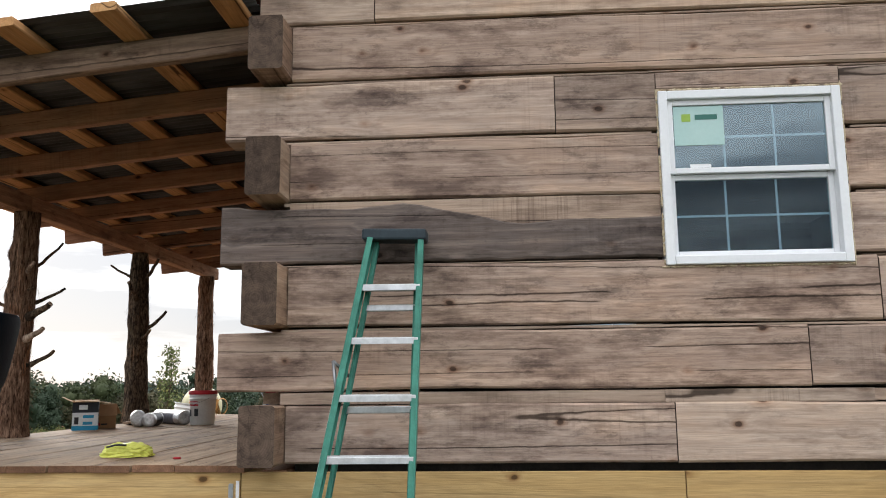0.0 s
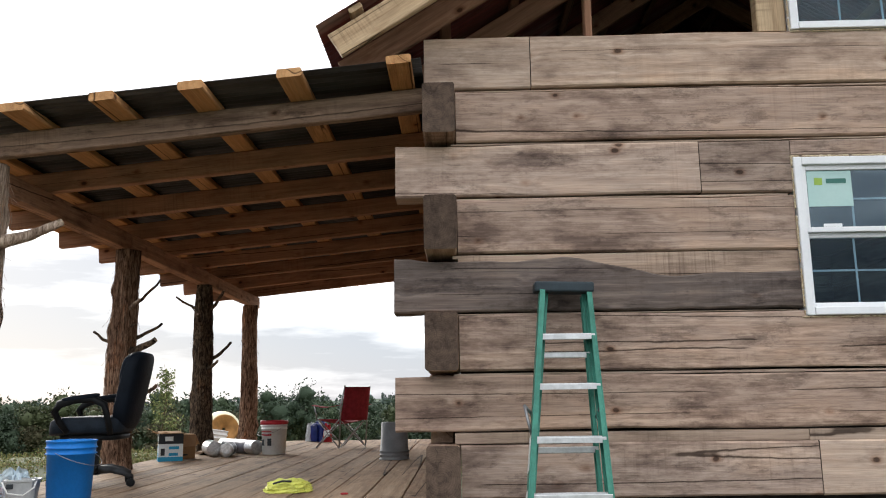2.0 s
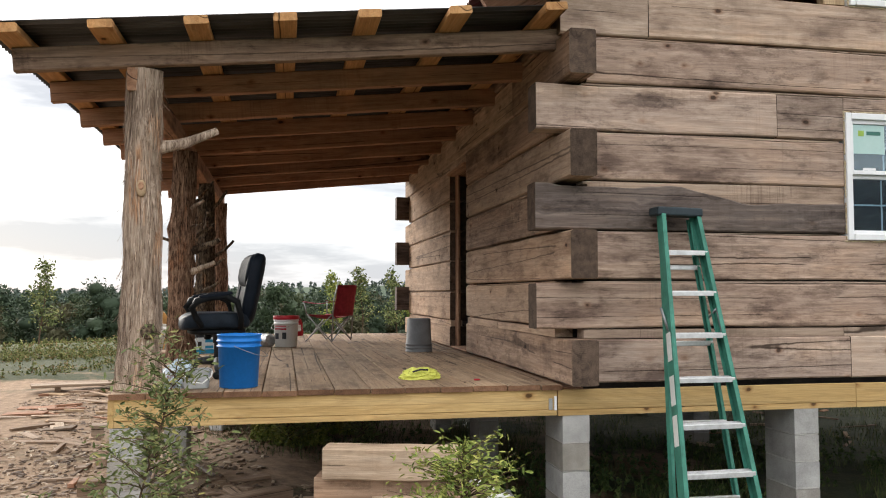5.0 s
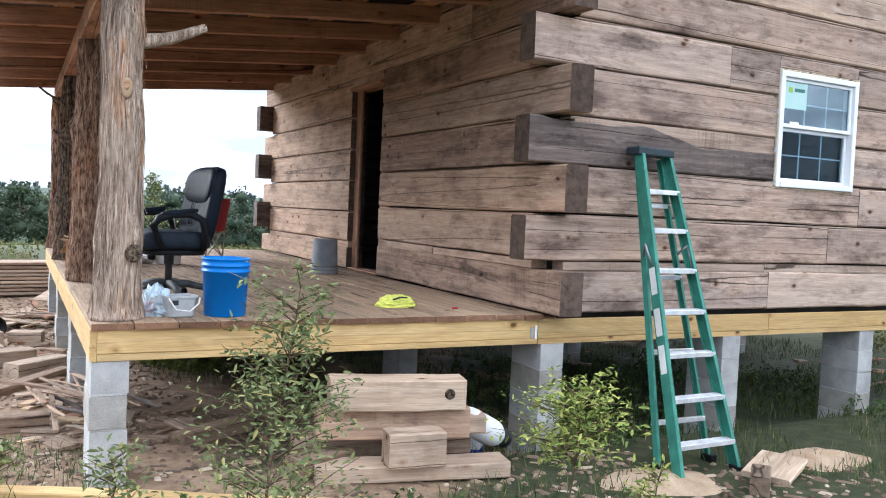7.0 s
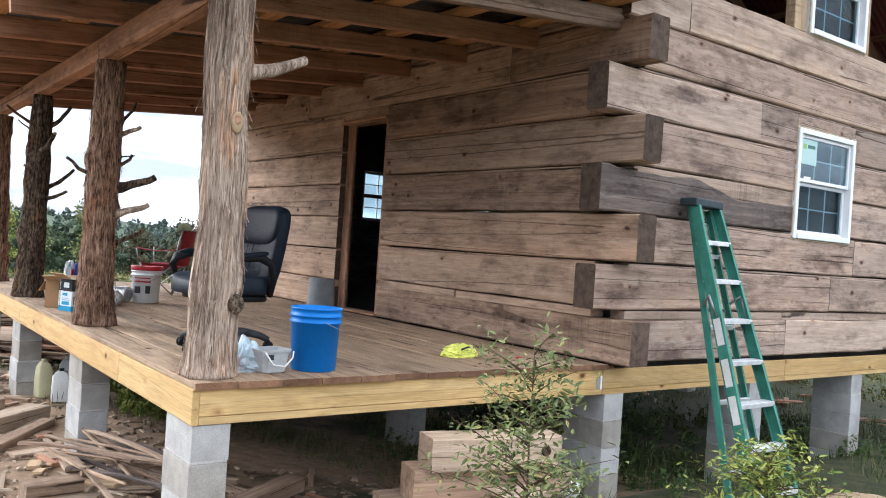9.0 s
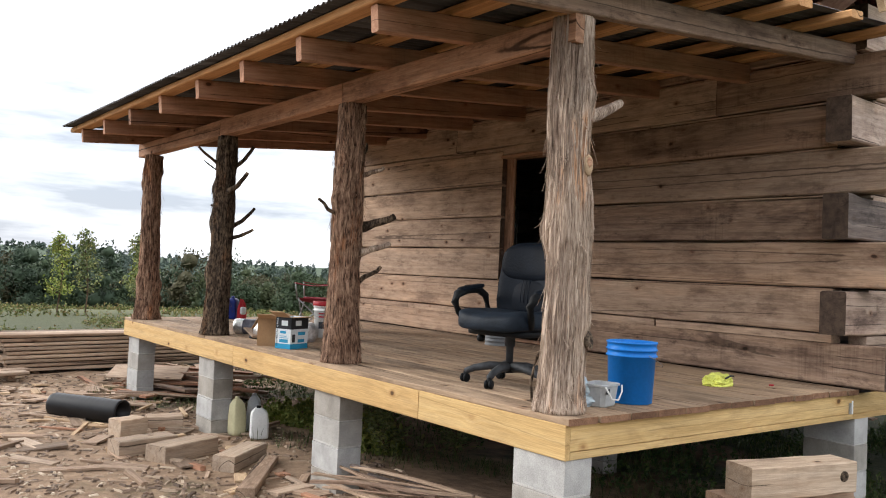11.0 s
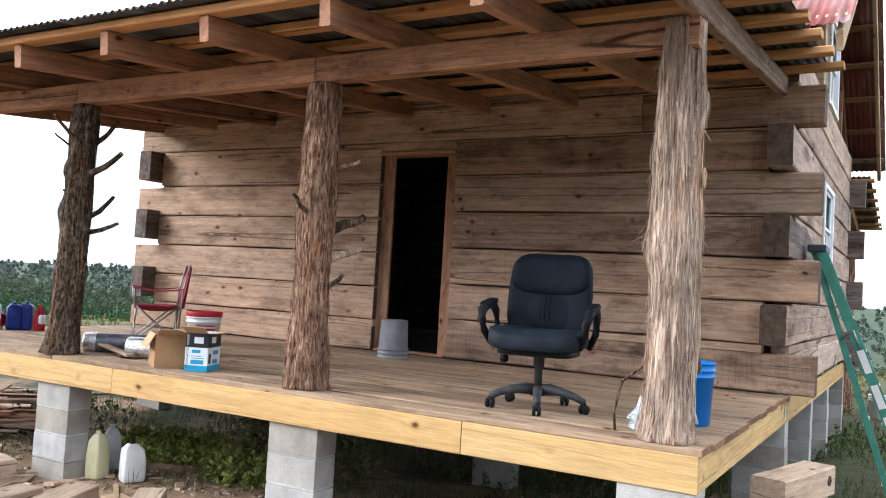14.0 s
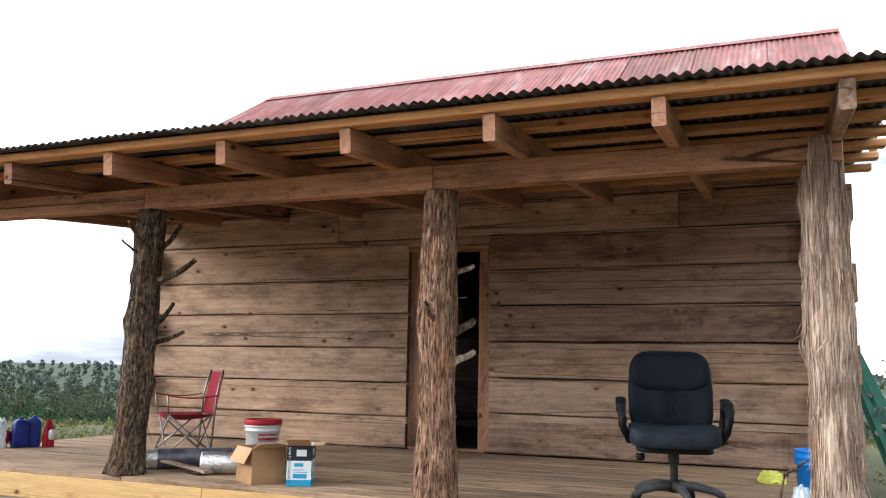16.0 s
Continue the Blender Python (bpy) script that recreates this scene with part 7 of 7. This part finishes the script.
def sapling(name, label, x, y, high, spread, limbs, leaves, size, leaf, seed, lean=(0.0, 0.0), twig=None, low=0.10):
    """A young shrub: thin stem, side twigs, and pointed folded leaves along them."""
    nr = np.random.default_rng(seed)
    t = thing(name, label, "shrub", pose(x, y, gz(x, y)))
    stem = [(lean[0] * u + 0.03 * math.sin(u * 5 + seed), lean[1] * u + 0.03 * math.cos(u * 4 + seed), high * u) for u in np.linspace(0, 1, 8)]
    bar("stem", stem, [0.0075 * (1.1 - 0.85 * u) for u in np.linspace(0, 1, 8)], twig or M_TWIG, t, 6)
    cs = []
    for i in range(limbs):
        u = low + (0.98 - low) * nr.random()
        j = min(6, int(u * 7))
        o = Vector(stem[j]).lerp(Vector(stem[j + 1]), u * 7 - j)
        a = nr.random() * 2 * math.pi
        ln = spread * (1.05 - 0.75 * u) * (0.5 + 0.7 * nr.random())
        d = Vector((math.cos(a), math.sin(a), 0.35 + 0.5 * nr.random())).normalized()
        pts = [o + d * ln * s + Vector((0, 0, -0.16 * ln * s * s)) for s in (0, 0.35, 0.7, 1.0)]
        bar("twig", pts, [0.0035, 0.0028, 0.002, 0.001], twig or M_TWIG, t, 5)
        for s in np.linspace(0.22, 1.0, max(3, int(leaves / limbs))):
            k = min(2, int(s * 3))
            p = pts[k].lerp(pts[k + 1], min(1, s * 3 - k))
            cs.append(np.array(p) + nr.normal(size=3) * 0.025 * (1 + size * 8))
    cs = np.array(cs)
    n = len(cs)
    d1 = nr.normal(size=(n, 3))
    d1[:, 2] *= 0.5
    d1 /= np.linalg.norm(d1, axis=1)[:, None]
    side = np.cross(d1, np.array([0, 0, 1.0]) + 0.5 * nr.normal(size=(n, 3)))
    side /= np.linalg.norm(side, axis=1)[:, None]
    upv = np.cross(side, d1)
    s = (size * (0.6 + 0.7 * nr.random(n)))[:, None]
    v = np.stack([cs, cs + d1 * s * 0.35 + side * s * 0.19 + upv * s * 0.08, cs + d1 * s * 0.75 + side * s * 0.15 + upv * s * 0.08, cs + d1 * s * 1.15, cs + d1 * s * 0.75 - side * s * 0.15 + upv * s * 0.08, cs + d1 * s * 0.35 - side * s * 0.19 + upv * s * 0.08, cs + d1 * s * 0.55], 1).reshape(-1, 3)
    f = []
    for i in range(n):
        b = i * 7
        f += [(b, b + 1, b + 6), (b + 1, b + 2, b + 6), (b + 2, b + 3, b + 6), (b + 3, b + 4, b + 6), (b + 4, b + 5, b + 6), (b + 5, b, b + 6)]
    tagged(mesh_object("foliage", v.tolist(), f, leaf, t), kind="stuff")
    return t


sapling("oak_sapling", "thin green oak sapling before the deck", -2.68, -2.15, 1.45, 0.62, 70, 3000, 0.033, M_LEAF, 3, (0.22, 0.35), low=0.2)
sapling("shrub", "yellow-green leafy shrub before the deck", -1.22, -2.02, 0.90, 0.66, 52, 1500, 0.034, M_LEAF_LIME, 5, (0.05, 0.0), low=0.60)
sapling("shrub", "low green shrub in the grass", -0.35, -1.7, 0.34, 0.30, 18, 170, 0.04, M_LEAF_LIME, 9)
sapling("shrub", "low green weeds under the deck", -1.6, 4.2, 0.36, 0.42, 30, 420, 0.06, M_LEAF, 12)
sapling("shrub", "low green weeds under the deck", -1.1, 3.4, 0.36, 0.45, 30, 420, 0.06, M_LEAF, 13)
sapling("shrub", "low green weeds under the deck", -1.9, 3.5, 0.28, 0.4, 26, 320, 0.06, M_LEAF, 14)
sapling("shrub", "low green weeds under the deck", -0.8, 4.9, 0.40, 0.5, 30, 420, 0.06, M_LEAF, 15)
sapling("shrub", "low green weeds by the bare ground", -3.6, 0.0, 0.30, 0.34, 22, 240, 0.05, M_LEAF, 16)
sapling("shrub", "low green weeds by the bare ground", -3.05, -0.75, 0.42, 0.40, 26, 300, 0.05, M_LEAF, 17)


def strewn(name, label, spots, count, lo, hi, wide, material, seed, category="grass", leafy=False):
    """Blades or leaves scattered over patches (x, y, rx, ry)."""
    nr = np.random.default_rng(seed)
    vs, fs = [], []
    area = np.array([s[2] * s[3] for s in spots])
    for (cx, cy, rx, ry), part_n in zip(spots, (count * area / area.sum()).astype(int)):
        for _ in range(part_n):
            a, q = nr.random() * 2 * math.pi, math.sqrt(nr.random())
            x, y = cx + rx * q * math.cos(a), cy + ry * q * math.sin(a)
            if noise.noise((x * 0.9, y * 0.9, 9)) < -0.12:
                continue
            z = ground_z(x, y) - 0.01
            h = lo + (hi - lo) * nr.random() ** 2
            b = nr.random() * 2 * math.pi
            lx, ly = h * 0.5 * (nr.random() - 0.5) * 2, h * 0.5 * (nr.random() - 0.5) * 2
            dx, dy = wide * math.cos(b) / 2, wide * math.sin(b) / 2
            i = len(vs)
            vs += [(x - dx, y - dy, z), (x + dx, y + dy, z), (x + lx * 0.5 + dx * 0.8, y + ly * 0.5 + dy * 0.8, z + h * 0.6), (x + lx * 0.5 - dx * 0.8, y + ly * 0.5 - dy * 0.8, z + h * 0.6), (x + lx, y + ly, z + h)]
            fs += [(i, i + 1, i + 2, i + 3), (i + 3, i + 2, i + 4)]
    ob = mesh_object(name, vs, fs, material)
    return tagged(ob, label, category, kind="stuff")


strewn("grass", "short green grass in patches round the cabin", [(3.2, 0.4, 4.0, 2.0), (4.0, 4.0, 4.0, 4.0), (0.6, 2.5, 2.0, 2.2), (-1.2, 4.6, 1.7, 2.0), (-0.6, -1.6, 1.4, 0.9), (-2.2, -1.2, 1.3, 0.8), (-1.5, 7.0, 2.2, 1.6), (-3.6, 0.2, 0.8, 0.8), (1.6, -2.0, 2.0, 0.8)], 42000, 0.03, 0.16, 0.007, M_GRASS, 31)


def leafy_weeds(name, label, spots, plants, leaves, lo, hi, size, material, seed):
    """Low plants of many small leaves over patches (x, y, rx, ry)."""
    nr = np.random.default_rng(seed)
    area = np.array([s[2] * s[3] for s in spots])
    cs, ss = [], []
    for (cx, cy, rx, ry), n in zip(spots, (plants * area / area.sum()).astype(int)):
        for _ in range(n):
            a, q = nr.random() * 2 * math.pi, math.sqrt(nr.random())
            x, y = cx + rx * q * math.cos(a), cy + ry * q * math.sin(a)
            if rx > 1.0 and noise.noise((x * 0.25, y * 0.25, 4)) < -0.15:
                continue
            h = (lo + (hi - lo) * nr.random() ** 1.5) * (0.75 + 0.5 * noise.noise((x * 0.3, y * 0.3, 7)))
            u = nr.random(leaves)
            c = np.stack([x + nr.normal(size=leaves) * h * 0.22 * (1.2 - u), y + nr.normal(size=leaves) * h * 0.22 * (1.2 - u), ground_z(x, y) + u * h], 1)
            cs.append(c)
            ss.append(size * (0.6 + 0.8 * nr.random(leaves)))
    v, f = blades(nr, np.concatenate(cs), np.concatenate(ss))
    stuff_mesh(name, v, f, material, label, "weeds")


leafy_weeds("tall_weeds", "yellow-green weeds beyond the work area", [(-9.5, 15, 4.5, 5), (-5.0, 19, 6, 4.5), (2.5, 16, 6, 5), (13, 0, 5, 7)], 7000, 18, 0.08, 0.42, 0.026, M_WEED, 33)
leafy_weeds("field_weeds", "rough weeds on the slope behind the cabin", [(-8, 36, 20, 14), (14, 32, 16, 16), (32, 14, 16, 22)], 9000, 11, 0.08, 0.36, 0.045, M_WEED, 35)
leafy_weeds("leafy_weeds", "lush green weeds growing under the deck edge", [(-1.55, 5.2, 0.7, 0.9), (-1.9, 3.9, 0.45, 0.5)], 420, 26, 0.10, 0.42, 0.028, M_LEAF_LIME, 38)
leafy_weeds("ground_leaves", "low green leaves under and round the deck", [(-1.3, 4.4, 1.1, 1.3), (3.0, -0.3, 2.6, 0.7), (-0.8, -1.3, 1.3, 0.6), (-3.0, -0.9, 0.9, 0.5), (-2.0, 7.4, 1.6, 0.9), (2.5, 2.0, 3.0, 2.0)], 1500, 16, 0.06, 0.30, 0.022, M_LEAF_DEEP, 36)


def debris(name, label, spots, count, seed, material):
    """Chips, bark and clods strewn over the bare soil."""
    nr = np.random.default_rng(seed)
    vs, fs = [], []
    area = np.array([s[2] * s[3] for s in spots])
    for (cx, cy, rx, ry), n in zip(spots, (count * area / area.sum()).astype(int)):
        for _ in range(n):
            a, q = nr.random() * 2 * math.pi, math.sqrt(nr.random())
            x, y = cx + rx * q * math.cos(a), cy + ry * q * math.sin(a)
            z = ground_z(x, y)
            L, w, t = 0.012 + 0.07 * nr.random() ** 3, 0.006 + 0.018 * nr.random(), 0.004 + 0.012 * nr.random()
            b = nr.random() * 2 * math.pi
            c, s = math.cos(b), math.sin(b)
            i = len(vs)
            for dx, dy, dz in ((-L, -w, 0), (L, -w, 0), (L, w, 0), (-L, w, 0), (-L * 0.7, -w * 0.5, t), (L * 0.8, -w * 0.6, t), (L * 0.7, w * 0.7, t * 1.2), (-L * 0.8, w * 0.5, t * 0.9)):
                vs.append((x + c * dx - s * dy, y + s * dx + c * dy, z + dz - 0.001))
            fs += [(i + 4, i + 5, i + 6, i + 7), (i, i + 1, i + 5, i + 4), (i + 1, i + 2, i + 6, i + 5), (i + 2, i + 3, i + 7, i + 6), (i + 3, i, i + 4, i + 7)]
    tagged(mesh_object(name, vs, fs, material), label, "debris", kind="stuff")


M_CHIP = leaf_material("wood_chip", [(0.0, (0.07, 0.047, 0.033)), (0.5, (0.19, 0.13, 0.09)), (0.85, (0.33, 0.25, 0.175)), (1.0, (0.48, 0.39, 0.29))])
debris("wood_chips", "wood chips and clods strewn over the soil", [(-3.6, 3.2, 1.5, 3.2), (-3.4, 7.6, 2.4, 2.0), (-2.2, 0.8, 1.3, 1.0), (-1.2, -0.7, 1.8, 0.8), (0.8, -1.4, 1.2, 0.6), (-4.8, 1.5, 1.2, 2.5)], 5500, 41, M_CHIP)


def young_tree(x, y, high, seed, leaf, dens=900):
    nr = np.random.default_rng(seed)
    t = thing("young_tree", "thin young tree with sparse leaves", "tree", pose(x, y, gz(x, y) - 0.05))
    st = [(0.25 * math.sin(u * 3 + seed) * u, 0.2 * math.cos(u * 2.4 + seed) * u, high * u) for u in np.linspace(0, 1, 9)]
    bar("trunk", st, [0.035 * (1.1 - 0.95 * u) * high / 4 for u in np.linspace(0, 1, 9)], M_TWIG, t, 7)
    cs = []
    for i in range(26):
        u = 0.25 + 0.72 * nr.random()
        o = Vector(st[min(8, int(u * 8))])
        a = nr.random() * 6.28
        ln = high * 0.22 * (1.15 - u) * (0.6 + 0.8 * nr.random())
        tip = o + Vector((math.cos(a), math.sin(a), 0.7)) * ln
        bar("limb", [o, (o + tip) / 2 + Vector((0, 0, 0.04)), tip], [0.012, 0.008, 0.004], M_TWIG, t, 5)
        for _ in range(dens // 26):
            s = 0.35 + 0.65 * nr.random()
            cs.append(np.array(o.lerp(tip, s)) + nr.normal(size=3) * 0.10)
    v, f = blades(nr, np.array(cs), np.full(len(cs), 0.06))
    tagged(mesh_object("crown", v.tolist(), f.tolist(), leaf, t), kind="stuff")


for i, (x, y, h) in enumerate(((-9.2, 21, 2.9), (-0.3, 24, 2.6), (0.9, 25.5, 2.9), (1.9, 23, 2.7), (3.3, 27, 3.0), (12.5, -2.5, 5.0))):
    young_tree(x, y, h, 50 + i, M_LEAF_LIME if i % 3 == 1 else M_LEAF)
